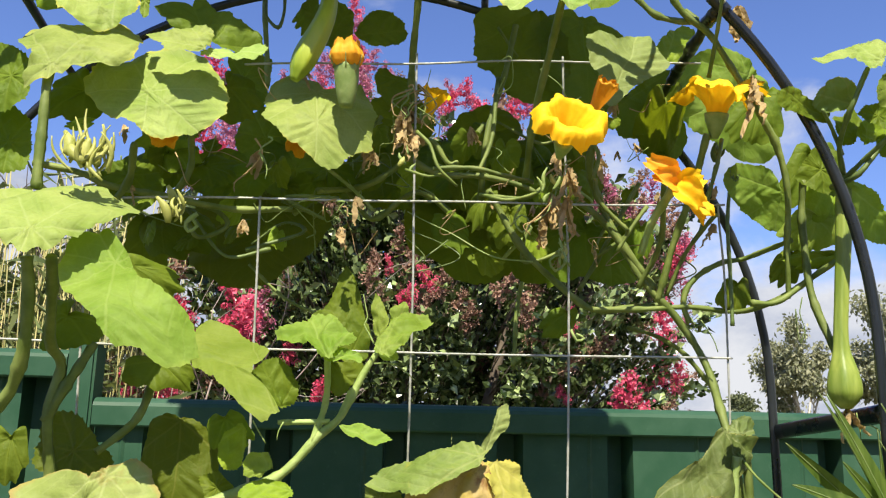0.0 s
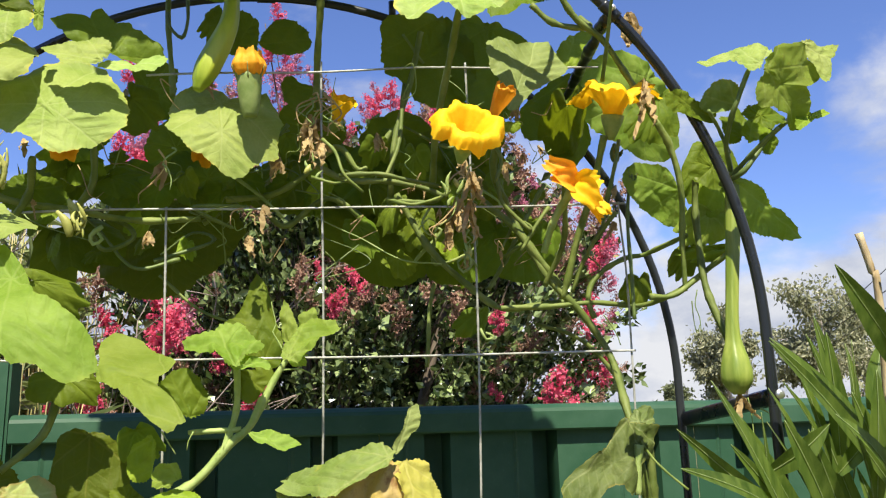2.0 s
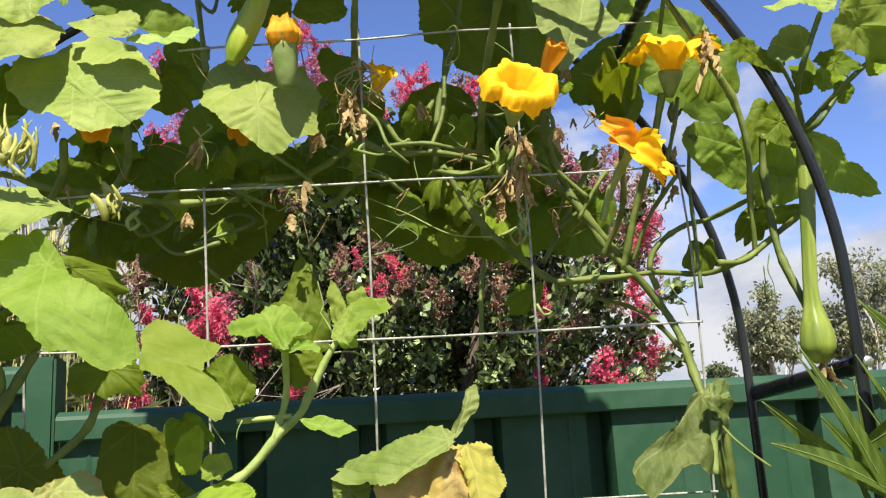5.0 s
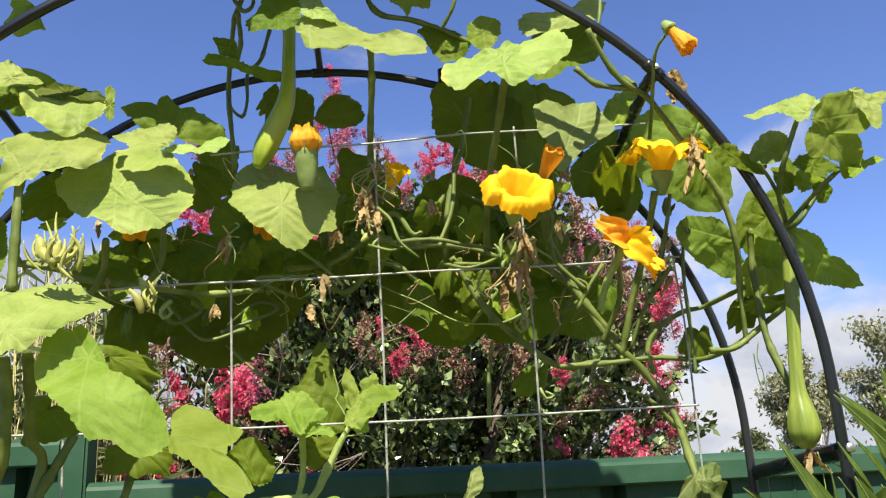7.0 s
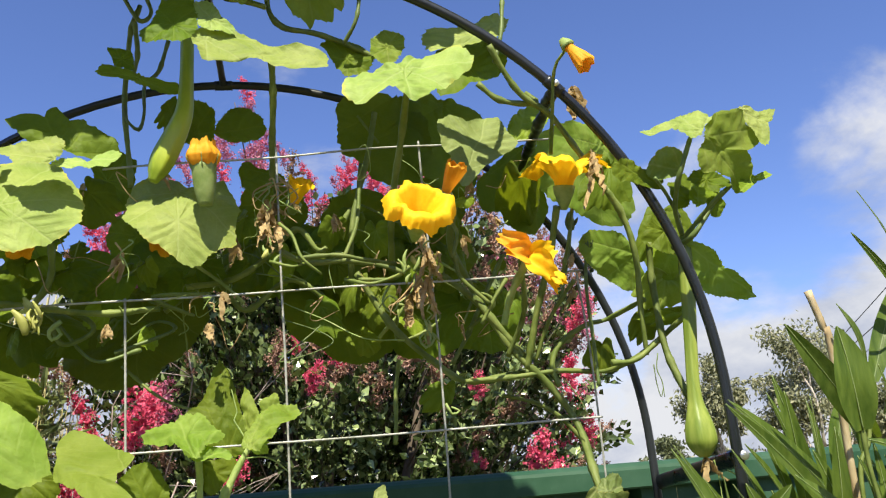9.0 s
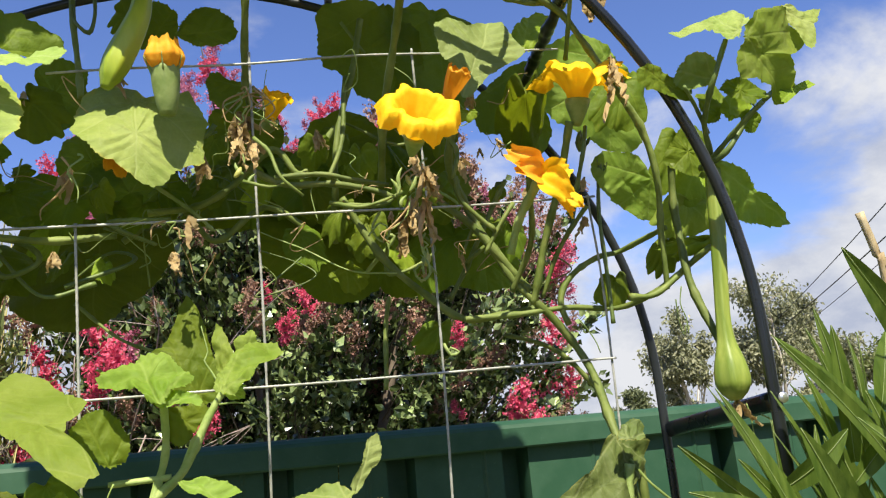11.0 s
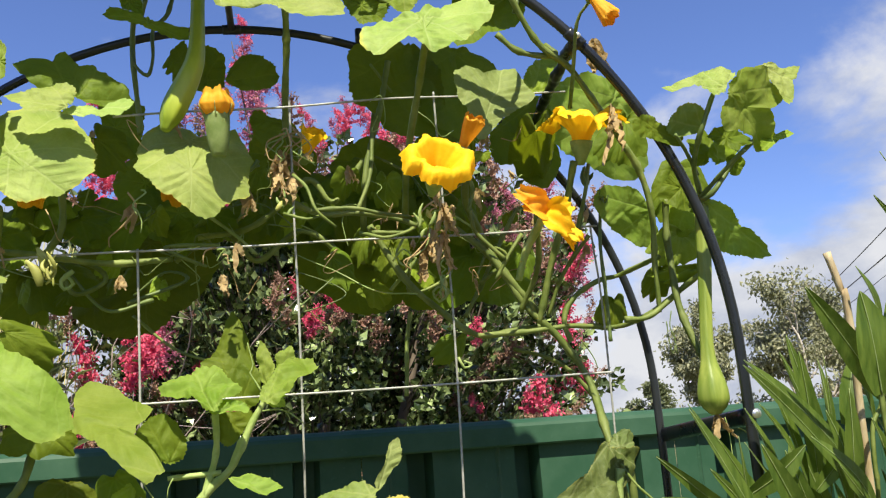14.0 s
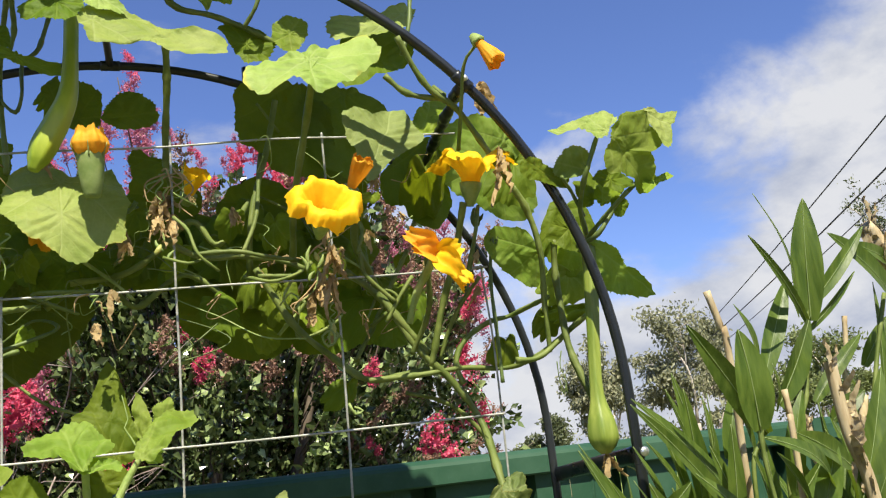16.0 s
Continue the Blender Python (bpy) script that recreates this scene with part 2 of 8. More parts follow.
CANE_DRY = plain_organic("dry cane sheath", (0.54, 0.45, 0.28), (0.34, 0.25, 0.13), (0.4, 0.3, 0.15), 0.1, 26.0, 0.75, (5, 5, 0.7), 0.004)
BARK = plain_organic("grey bark", (0.15, 0.12, 0.09), (0.08, 0.06, 0.045), None, 0.0, 16.0, 0.85, (1, 1, 0.3), 0.01)
GUM_BARK = plain_organic("pale gum bark", (0.55, 0.50, 0.43), (0.34, 0.29, 0.25), None, 0.0, 2.0, 0.85, (1, 1, 0.3), 0.03)
STRAW = plain_organic("dry cane grass", (0.50, 0.42, 0.20), (0.36, 0.36, 0.12), (0.4, 0.35, 0.1), 0.2, 30.0, 0.7, (1, 1, 0.2))
TWIG = plain_organic("bare twig", (0.22, 0.17, 0.15), (0.34, 0.28, 0.25), None, 0.0, 40.0, 0.85)


def foliage(name, low, high, thin, share, rough, skew=1.0):
    m, n, l = mat(name)
    geo = n.new("ShaderNodeNewGeometry")
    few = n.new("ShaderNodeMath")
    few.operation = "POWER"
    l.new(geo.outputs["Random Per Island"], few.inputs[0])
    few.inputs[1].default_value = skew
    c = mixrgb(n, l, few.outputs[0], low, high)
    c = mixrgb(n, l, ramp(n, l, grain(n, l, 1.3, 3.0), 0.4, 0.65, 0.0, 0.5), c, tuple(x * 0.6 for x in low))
    return finish(m, n, l, c, rough, thick=share, thin_colour=mixrgb(n, l, 0.6, c, thin), spec=0.5)


# near-black to pale spread: dark hollows and glints put into the leaf colour
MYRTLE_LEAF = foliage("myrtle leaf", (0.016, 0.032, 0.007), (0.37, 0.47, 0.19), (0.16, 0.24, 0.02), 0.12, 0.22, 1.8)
MYRTLE_OLD = foliage("myrtle spent flower", (0.22, 0.105, 0.07), (0.44, 0.28, 0.20), (0.3, 0.15, 0.1), 0.2, 0.7)
MYRTLE_PINK = foliage("myrtle flower", (0.56, 0.030, 0.10), (0.84, 0.17, 0.27), (0.8, 0.12, 0.24), 0.3, 0.6)
MYRTLE_MAUVE = foliage("fading myrtle flower", (0.42, 0.09, 0.18), (0.58, 0.24, 0.34), (0.6, 0.2, 0.3), 0.3, 0.6)
GUM_LEAF = foliage("gum leaf", (0.15, 0.165, 0.09), (0.37, 0.36, 0.22), (0.22, 0.25, 0.08), 0.25, 0.5)
DARK_LEAF = foliage("dense bush leaf", (0.08, 0.10, 0.045), (0.20, 0.22, 0.11), (0.14, 0.2, 0.04), 0.2, 0.5)
GREEN_LEAF = foliage("light hedge leaf", (0.11, 0.15, 0.05), (0.24, 0.27, 0.10), (0.25, 0.3, 0.06), 0.3, 0.5)


def steel_paint(name, colour, dusty, rough, shine=0.2):
    m, n, l = mat(name)
    g = grain(n, l, 5.0, 6.0, 0.65)
    d = grain(n, l, 70.0, 4.0)
    c = mixrgb(n, l, ramp(n, l, g, 0.42, 0.72, 0.0, 0.6), colour, dusty)
    c = mixrgb(n, l, ramp(n, l, d, 0.64, 0.74, 0.0, 0.35), c, dusty)
    return finish(m, n, l, c, ramp(n, l, g, 0.3, 0.7, rough - 0.08, rough + 0.12), bump=(d, 0.12, 0.001), spec=shine)


FENCE_PAINT = steel_paint("green fence paint", (0.022, 0.066, 0.036), (0.060, 0.122, 0.078), 0.5)
HOOP_PAINT = steel_paint("black pipe", (0.010, 0.012, 0.013), (0.030, 0.034, 0.036), 0.27, 0.5)
WIRE_STEEL, _n, _l = mat("galvanised wire")
finish(WIRE_STEEL, _n, _l, mixrgb(_n, _l, ramp(_n, _l, grain(_n, _l, 60.0, 4.0), 0.4, 0.65), (0.42, 0.42, 0.38), (0.22, 0.23, 0.19)), 0.5, 0.1, (grain(_n, _l, 220.0), 0.5, 0.001))
BOLT_STEEL, _n, _l = mat("bolt steel")
finish(BOLT_STEEL, _n, _l, (0.75, 0.75, 0.74), 0.3, 0.9)
CABLE, _n, _l = mat("overhead cable")
finish(CABLE, _n, _l, (0.03, 0.03, 0.032), 0.6)
GROUND, _n, _l = mat("garden ground")
_g = grain(_n, _l, 0.9, 8.0)
finish(GROUND, _n, _l, mixrgb(_n, _l, ramp(_n, _l, _g, 0.4, 0.6), (0.10, 0.12, 0.035), mixrgb(_n, _l, grain(_n, _l, 30.0), (0.15, 0.12, 0.06), (0.23, 0.19, 0.10))), 0.9, bump=(grain(_n, _l, 40.0), 0.6, 0.02))

BRICK_MORTAR, _n, _l = mat("added wall brickwork")
_b = _n.new("ShaderNodeTexBrick")
_b.inputs["Scale"].default_value = 4.3
_b.inputs["Color1"].default_value, _b.inputs["Color2"].default_value, _b.inputs["Mortar"].default_value = (0.26, 0.13, 0.09, 1), (0.19, 0.10, 0.07, 1), (0.35, 0.32, 0.28, 1)
_c = _n.new("ShaderNodeTexCoord")
_m = _n.new("ShaderNodeMapping")
_m.inputs["Rotation"].default_value = (radians(90), 0, 0)
_l.new(_c.outputs["Object"], _m.inputs[0])
_l.new(_m.outputs[0], _b.inputs["Vector"])
finish(BRICK_MORTAR, _n, _l, _b.outputs["Color"], 0.85, bump=(_b.outputs["Fac"], -0.4, 0.01))


# ---- builders ----
def thing(name, at, label, category, group="", kind=""):
    e = new(name)
    e.location = at
    e.empty_display_size = 0.05
    return tagged(e, label, category, group, kind)


def part(name, me, material, parent, label=""):
    """One mesh, given in world metres, as a part of a thing or of a part of it."""
    at, o = Vector((0, 0, 0)), parent
    while o is not None:
        at += o.location
        o = o.parent
    me.transform(Matrix.Translation(-at))
    me.materials.append(material)
    ob = new(name, me)
    ob.parent = parent
    return tagged(ob, label)


def from_arrays(name, verts, faces, smooth=True):
    me = bpy.data.meshes.new(name)
    me.from_pydata([tuple(map(float, v)) for v in verts], [], [tuple(map(int, f)) for f in faces])
    if smooth:
        me.polygons.foreach_set("use_smooth", [True] * len(me.polygons))
    me.update()
    return me


def spline(points, step):
    """A smooth line through the points, cut about every step metres."""
    p = np.array(points, float)
    p = np.vstack([2 * p[0] - p[1], p, 2 * p[-1] - p[-2]])
    out = []
    for i in range(1, len(p) - 2):
        n = max(2, int(np.linalg.norm(p[i + 1] - p[i]) / step))
        for k in range(n):
            t = k / n
            out.append(0.5 * (2 * p[i] + (p[i + 1] - p[i - 1]) * t + (2 * p[i - 1] - 5 * p[i] + 4 * p[i + 1] - p[i + 2]) * t * t
                              + (3 * p[i] - p[i - 1] - 3 * p[i + 1] + p[i + 2]) * t ** 3))
    out.append(p[-2])
    return np.array(out)


def tube(line, radius, sides=8, ridge=0.0, flat=1.0):
    """Verts and faces of a pipe along a line; radius is a number or a function of the share 0..1."""
    n = len(line)
    way = np.gradient(line, axis=0)
    way /= np.linalg.norm(way, axis=1)[:, None] + 1e-12
    ref = np.array((0, 1, 0.17)) if abs(way[0][1]) < 0.9 else np.array((1, 0, 0.1))
    verts, faces = [], []
    for i in range(n):
        a = np.cross(way[i], ref)
        a /= np.linalg.norm(a)
        b = np.cross(way[i], a)
        r = radius(i / (n - 1)) if callable(radius) else radius
        for k in range(sides):
            t = 2 * math.pi * k / sides
            rr = r * (1 + ridge * (1 if k % 2 else -1))
            verts.append(line[i] + rr * (math.cos(t) * a + flat * math.sin(t) * b))
    for i in range(n - 1):
        for k in range(sides):
            faces.append((i * sides + k, i * sides + (k + 1) % sides, (i + 1) * sides + (k + 1) % sides, (i + 1) * sides + k))
    faces.append(tuple(range(sides))[::-1])
    faces.append(tuple(range((n - 1) * sides, n * sides)))
    return np.array(verts), faces


def merged(pieces):
    v, f, o = [], [], 0
    for pv, pf in pieces:
        v.append(np.asarray(pv))
        f += [tuple(i + o for i in q) for q in pf]
        o += len(pv)
    return np.vstack(v), f


def box_at(cx, cy, cz, sx, sy, sz, bevel=0.004):
    bm = bmesh.new()
    bmesh.ops.create_cube(bm, size=1)
    bmesh.ops.scale(bm, vec=(sx, sy, sz), verts=bm.verts)
    bmesh.ops.bevel(bm, geom=bm.edges[:], offset=bevel, segments=2, affect="EDGES")
    bmesh.ops.translate(bm, vec=(cx, cy, cz), verts=bm.verts)
    me = bpy.data.meshes.new("box")
    bm.to_mesh(me)
    bm.free()
    return me


def profile_along(profile, x0, x1, cuts=1):
    """A profile of (y, z) drawn from x0 to x1, closed at its ends."""
    n = len(profile)
    verts, faces = [], []
    for i in range(cuts + 1):
        x = x0 + (x1 - x0) * i / cuts
        verts += [(x, y, z) for y, z in profile]
    for i in range(cuts):
        for k in range(n):
            faces.append((i * n + k, (i + 1) * n + k, (i + 1) * n + (k + 1) % n, i * n + (k + 1) % n))
    faces += [tuple(range(n)), tuple(range(cuts * n, cuts * n + n))[::-1]]
    return verts, faces


# ---- ground ----
gx = np.concatenate([-np.geomspace(400, 1, 16), np.linspace(-0.6, 0.6, 4), np.geomspace(1, 400, 16)])
gv = [(x, y, 0.03 * noise.noise((x * 0.6, y * 0.6, 0)) if abs(x) + abs(y) < 60 else 0.0) for y in gx for x in gx]
gn = len(gx)
gf = [(j * gn + i, j * gn + i + 1, (j + 1) * gn + i + 1, (j + 1) * gn + i) for j in range(gn - 1) for i in range(gn - 1)]
ground = new("ground", from_arrays("ground", gv, gf))
ground.data.materials.append(GROUND)
tagged(ground, "dry sandy garden ground with thin patchy grass", "ground", kind="structure")

# ---- plain unseen wall, added to close the garden behind the viewer and cut sky fill ----
added_wall = new("added_wall", box_at(0, -4.2, 0.9, 24, 0.24, 1.8, 0.01))
added_wall.data.materials.append(BRICK_MORTAR)
tagged(added_wall, "plain red-brown brick wall, unseen, added behind the viewer", "wall", kind="structure")

# ---- steel fence ----
FENCE_Y = 2.10


def fence_run(x0, x1, top, label):
    f = thing("fence", ((x0 + x1) / 2, FENCE_Y, 0), label, "fence", "fence runs")
    y = FENCE_Y
    # top rail: a folded channel with a rolled upper lip and a return below
    rail = [(y - 0.030, top - 0.062), (y - 0.034, top - 0.058), (y - 0.034, top - 0.018), (y - 0.030, top - 0.010), (y - 0.020, top - 0.003),
            (y - 0.010, top), (y + 0.056, top), (y + 0.062, top - 0.006), (y + 0.062, top - 0.062), (y + 0.056, top - 0.062),
            (y + 0.056, top - 0.012), (y - 0.016, top - 0.012), (y - 0.026, top - 0.020), (y - 0.026, top - 0.062)]
    part("top_rail", from_arrays("rail", *profile_along(rail, x0, x1), smooth=False), FENCE_PAINT, f)
    low = [(yy, zz - top + 0.14) for yy, zz in rail]
    part("bottom_rail", from_arrays("rail", *profile_along(low, x0, x1), smooth=False), FENCE_PAINT, f)
    # sheets: trapezoid ribs, pitch 0.26 m
    x = x0
    while x < x1 - 0.02:
        xe = min(x + 0.78, x1)
        cols = []
        k = math.floor((x - 0.604) / 0.26) - 1
        while 0.604 + k * 0.26 < xe + 0.3:
            s = 0.604 + k * 0.26
            cols += [(s, -0.006), (s + 0.150, -0.006), (s + 0.156, -0.010), (s + 0.162, -0.006), (s + 0.198, -0.006), (s + 0.206, 0.050), (s + 0.250, 0.050)]
            k += 1
        cols = [c for c in cols if x + 0.002 <= c[0] <= xe - 0.002]
        cols = [(x + 0.001, cols[0][1])] + cols + [(xe - 0.001, cols[-1][1])]
        v, q = [], []
        for d in (0.0, 0.0012):
            for z in (0.06, 0.5, 1.0, top - 0.03):
                v += [(cx, y + cy + d, z) for cx, cy in cols]
        m = len(cols)
        for lay in (0, 1):
            for r in range(3):
                for i in range(m - 1):
                    a = lay * 4 * m + r * m + i
                    q.append((a, a + 1, a + m + 1, a + m) if lay == 0 else (a, a + m, a + m + 1, a + 1))
        part("fence_sheet", from_arrays("sheet", v, q, smooth=False), FENCE_PAINT, f)
        x = xe
    return f


main_fence = fence_run(-0.602, 8.4, 1.684, "dark green ribbed steel fence with a channel top rail")
left_fence = fence_run(-6.0, -0.664, 1.784, "green ribbed steel fence set one step higher")
for f, xs, top in ((main_fence, (1.74, 4.08, 6.42), 1.684), (left_fence, (-0.633, -2.97, -5.31), 1.80)):
    for x in xs:
        part("fence_post", box_at(x, FENCE_Y + 0.004, top / 2, 0.058, 0.084, top, 0.006), FENCE_PAINT, f)

# ---- arch of two pipe hoops ----
arch = thing("garden_arch", (-0.06, 1.2, 0), "black pipe garden arch of two hoops joined by crossbars", "garden arch")
FRONT = (-0.067, 1.02, 1.719, 0.573, 0.0064)
REAR = (-0.051, 1.38, 1.684, 0.622, 0.0064)


def on_hoop(h, deg):
    x, y, z, r, _ = h
    return np.array((x + r * math.cos(radians(deg)), y, z + r * math.sin(radians(deg))))


def hoop(h, name):
    x, y, z, r, t = h
    line = [np.array((x + r, y, 0.0)), np.array((x + r, y, z * 0.5))] + [on_hoop(h, d) for d in np.linspace(0, 180, 61)] + [np.array((x - r, y, z * 0.5)), np.array((x - r, y, 0.0))]
    line = [p + np.array((0.004 * math.sin(3.1 * p[2] + p[0]), 0.003 * math.sin(4 * p[0]), 0)) for p in line]
    v, f = tube(np.array(line), t, 14)
    return part(name, from_arrays(name, v, f), HOOP_PAINT, arch)


hoop(FRONT, "front_hoop")
hoop(REAR, "rear_hoop")
for df, dr in ((45.0, 45.0), (92.5, 92.7), (135.0, 135.0)):
    a, b = on_hoop(FRONT, df), on_hoop(REAR, dr)
    v, f = tube(np.array([a + (b - a) * s for s in np.linspace(0.02, 0.98, 12)]), 0.0056, 10)
    bar = part("crossbar", from_arrays("crossbar", v, f), HOOP_PAINT, arch)
    for h, d in ((FRONT, df), (REAR, dr)):
        seg = np.array([on_hoop(h, d + e) for e in np.linspace(-1.3, 1.3, 7)])
        v, f = tube(seg, 0.0078, 14)
        part("joint_sleeve", from_arrays("sleeve", v, f), HOOP_PAINT, bar)
    knob = bmesh.new()
    bmesh.ops.create_uvsphere(knob, u_segments=10, v_segments=8, radius=0.0042)
    bmesh.ops.translate(knob, vec=(a[0], a[1] - 0.009, a[2]), verts=knob.verts)
    me = bpy.data.meshes.new("bolt")
    knob.to_mesh(me)
    knob.free()
    part("bolt", me, BOLT_STEEL, bar, "bright round bolt head")
for sx, zf, zr in ((1, 1.655, 1.634), (-1, 1.655, 1.634)):
    a = np.array((FRONT[0] + sx * FRONT[3], 1.02, zf))
    b = np.array((REAR[0] + sx * REAR[3], 1.38, zr))
    v, f = tube(np.array([a + (b - a) * s for s in np.linspace(0, 1, 10)]), 0.0105, 8, 0.0, 0.4)
    bar = part("side_strap", from_arrays("strap", v, f), HOOP_PAINT, arch, "flat black strap between the hoop legs")
    dome = bmesh.new()
    bmesh.ops.create_uvsphere(dome, u_segments=12, v_segments=8, radius=0.0058)
    bmesh.ops.scale(dome, vec=(1, 0.6, 1), verts=dome.verts)
    bmesh.ops.translate(dome, vec=(a[0], a[1] - 0.009, a[2] + 0.002), verts=dome.verts)
    me = bpy.data.meshes.new("bolt")
    dome.to_mesh(me)
    dome.free()
    part("bolt", me, BOLT_STEEL, bar, "bright round bolt head")
# dark cloth tie wound along the right crossbar
a, b = on_hoop(FRONT, 45.0), on_hoop(REAR, 45.0)
v, f = tube(np.array([a + (b - a) * s + np.array((0.001 * math.sin(40 * s), 0, 0.0015 * math.cos(37 * s))) for s in np.linspace(0.05, 0.62, 60)]), lambda s: 0.0076 + 0.0009 * math.sin(s * 17) + 0.0005 * math.sin(s * 61), 9)
part("cloth_tie", from_arrays("tie", v, f), HOOP_PAINT, arch, "dark twisted cloth tie")
# clamp on the rear hoop
v, f = tube(np.array([on_hoop(REAR, d) for d in (73.7, 74.2, 74.7)]), 0.0095, 10)
clip = part("clamp", from_arrays("clamp", v, f), HOOP_PAINT, arch)
v, f = tube(np.array([on_hoop(REAR, 74) + np.array((0, -0.004, s)) for s in (0.0, 0.02, 0.03)]), 0.006, 8)
part("clamp_tab", from_arrays("tab", v, f), HOOP_PAINT, clip)

# ---- welded wire panel ----
MESH_LEAN = math.sin(radians(6.0))
panel = thing("wire_mesh_panel", (0.1, 1.2, 0), "galvanised ribbed steel wire mesh panel with square openings", "wire mesh")


def on_panel(x, z):
    return np.array((x, 1.2 - (z - 1.715) * MESH_LEAN, z))


def wire(points, r, name):
    """A ribbed wire through points of the panel."""
    line = spline(points, 0.0035)
    n = len(line)
    way = line[-1] - line[0]
    way /= np.linalg.norm(way)
    line = line + np.outer(0.0012 * np.sin(np.linspace(0, 14, n)), np.cross(way, (0, 1, 0)))
    v, f = tube(line, lambda s: r * (1 + 0.10 * (1 if int(s * (n - 1)) % 2 else -1)), 8)
    part(name, from_arrays("wire", v, f), WIRE_STEEL, panel)


for x in (-0.592, -0.39, -0.190):
    wire([on_panel(x + 0.004, 0.05), on_panel(x + 0.003, 1.0), on_panel(x, 1.72), on_panel(x - 0.001, 1.905)], 0.0015, "upright_wire")
wire([on_panel(0.004, 0.05), on_panel(0.003, 1.0), on_panel(0.0, 1.72), on_panel(-0.002, 1.906), on_panel(-0.004, 2.10)], 0.0015, "upright_wire")
wire([on_panel(0.208, 0.05), on_panel(0.205, 1.0), on_panel(0.200, 1.723), on_panel(0.195, 1.915), on_panel(0.188, 2.11)], 0.0015, "upright_wire")
wire([on_panel(0.425, 0.05), on_panel(0.422, 1.0), on_panel(0.413, 1.724), on_panel(0.401, 1.927)], 0.0015, "upright_wire")
FRONTWARD = np.array((0, -0.0036, 0))
for z in (0.13, 0.33, 0.53, 0.73, 0.93, 1.13, 1.33):
    wire([on_panel(-0.66, z) + FRONTWARD, on_panel(0.0, z) + FRONTWARD, on_panel(0.43, z + 0.003) + FRONTWARD], 0.0014, "level_wire")
wire([on_panel(-0.66, 1.530) + FRONTWARD, on_panel(0.0, 1.527) + FRONTWARD, on_panel(0.2, 1.521) + FRONTWARD, on_panel(0.421, 1.515) + FRONTWARD], 0.0014, "level_wire")
wire([on_panel(-0.66, 1.722) + FRONTWARD, on_panel(-0.19, 1.719) + FRONTWARD, on_panel(0.0, 1.719) + FRONTWARD, on_panel(0.2, 1.723) + FRONTWARD, on_panel(0.417, 1.724) + FRONTWARD], 0.0014, "level_wire")
wire([on_panel(-0.40, 1.890) + FRONTWARD, on_panel(-0.19, 1.902) + FRONTWARD, on_panel(0.0, 1.907) + FRONTWARD, on_panel(0.2, 1.915) + FRONTWARD, on_panel(0.408, 1.923) + FRONTWARD], 0.0014, "level_wire")
wire([on_panel(-0.22, 2.068) + FRONTWARD, on_panel(0.0, 2.086) + FRONTWARD, on_panel(0.19, 2.102) + FRONTWARD, on_panel(0.375, 2.112) + FRONTWARD], 0.0014, "level_wire")


# ---- squash vines ----
vine_main = thing("squash_vine", (0.42, 1.16, 0), "climbing squash vine with broad leaves, yellow flowers and hanging gourds", "squash plant", "squash vines")
vine_left = thing("squash_vine", (-0.42, 1.1, 0), "squash vine with large pale and browning leaves beside the arch", "squash plant", "squash vines")
shoot = thing("squash_vine", (-0.3, 1.12, 0), "young bright green squash shoot growing up before the mesh", "squash plant", "squash vines")
HALF = [(0.0, 1.0), (0.16, 0.93), (0.25, 0.82), (0.46, 0.84), (0.68, 0.76), (0.74, 0.58), (0.90, 0.52), (1.0, 0.36), (0.95, 0.14), (0.86, -0.06)]
VEINS = ((0.0, 1.0), (0.64, 0.76), (-0.64, 0.76), (0.98, 0.34), (-0.98, 0.34), (0.7, -0.12), (-0.7, -0.12))
RINGS = (0.10, 0.22, 0.36, 0.50, 0.64, 0.76, 0.87, 0.95, 1.0)
BLADE_RINGS = (0.09, 0.2, 0.32, 0.44, 0.55, 0.65, 0.74, 0.82, 0.89, 0.95, 1.0)
leaf_count = iter(range(7, 9000))


def leaf_outline(back, lobes, rng):
    """Blade margin round the stalk: five shallow points, two back lobes, fine uneven teeth.
    lobes: reach ahead, then every 45 degrees round by the right."""
    half = HALF + [(0.62, -back), (0.36, -back * 1.12), (0.13, -back * 0.6), (0.0, -0.02)]
    ring = np.array(half + [(-u, v) for u, v in half[-2:0:-1]])
    ring = ring + rng.uniform(-0.045, 0.045, ring.shape)
    nxt = np.roll(ring, -1, axis=0)
    ring = np.vstack([0.8 * ring + 0.2 * nxt, 0.2 * ring + 0.8 * nxt]).reshape(2, -1, 2).transpose(1, 0, 2).reshape(-1, 2)
    # even steps along the margin
    loop = np.vstack([ring, ring[:1]])
    run = np.concatenate([[0], np.cumsum(np.linalg.norm(np.diff(loop, axis=0), axis=1))])
    n = 112
    at = np.linspace(0, run[-1], n, endpoint=False)
    ring = np.stack([np.interp(at, run, loop[:, k]) for k in (0, 1)], axis=1)
    t = np.linspace(0, 2 * math.pi, n, endpoint=False)
    ph = rng.uniform(0, 6.28, 4)
    tooth = np.array((0.0, 0.5, 1.0, -0.5))[np.arange(n) % 4] * rng.uniform(0.2, 1.3, n)
    grow = 1 + 0.06 * np.sin(3 * t + ph[0]) + 0.04 * np.sin(7 * t + ph[1]) + 0.02 * np.sin(13 * t + ph[2]) + 0.016 * tooth
    if lobes:
        ang = np.degrees(np.arctan2(ring[:, 0], ring[:, 1])) % 360
        reach = list(lobes) + [lobes[0]]
        grow = grow * np.interp(ang, [0, 45, 90, 135, 225, 270, 315, 360], reach)
    return ring * grow[:, None]


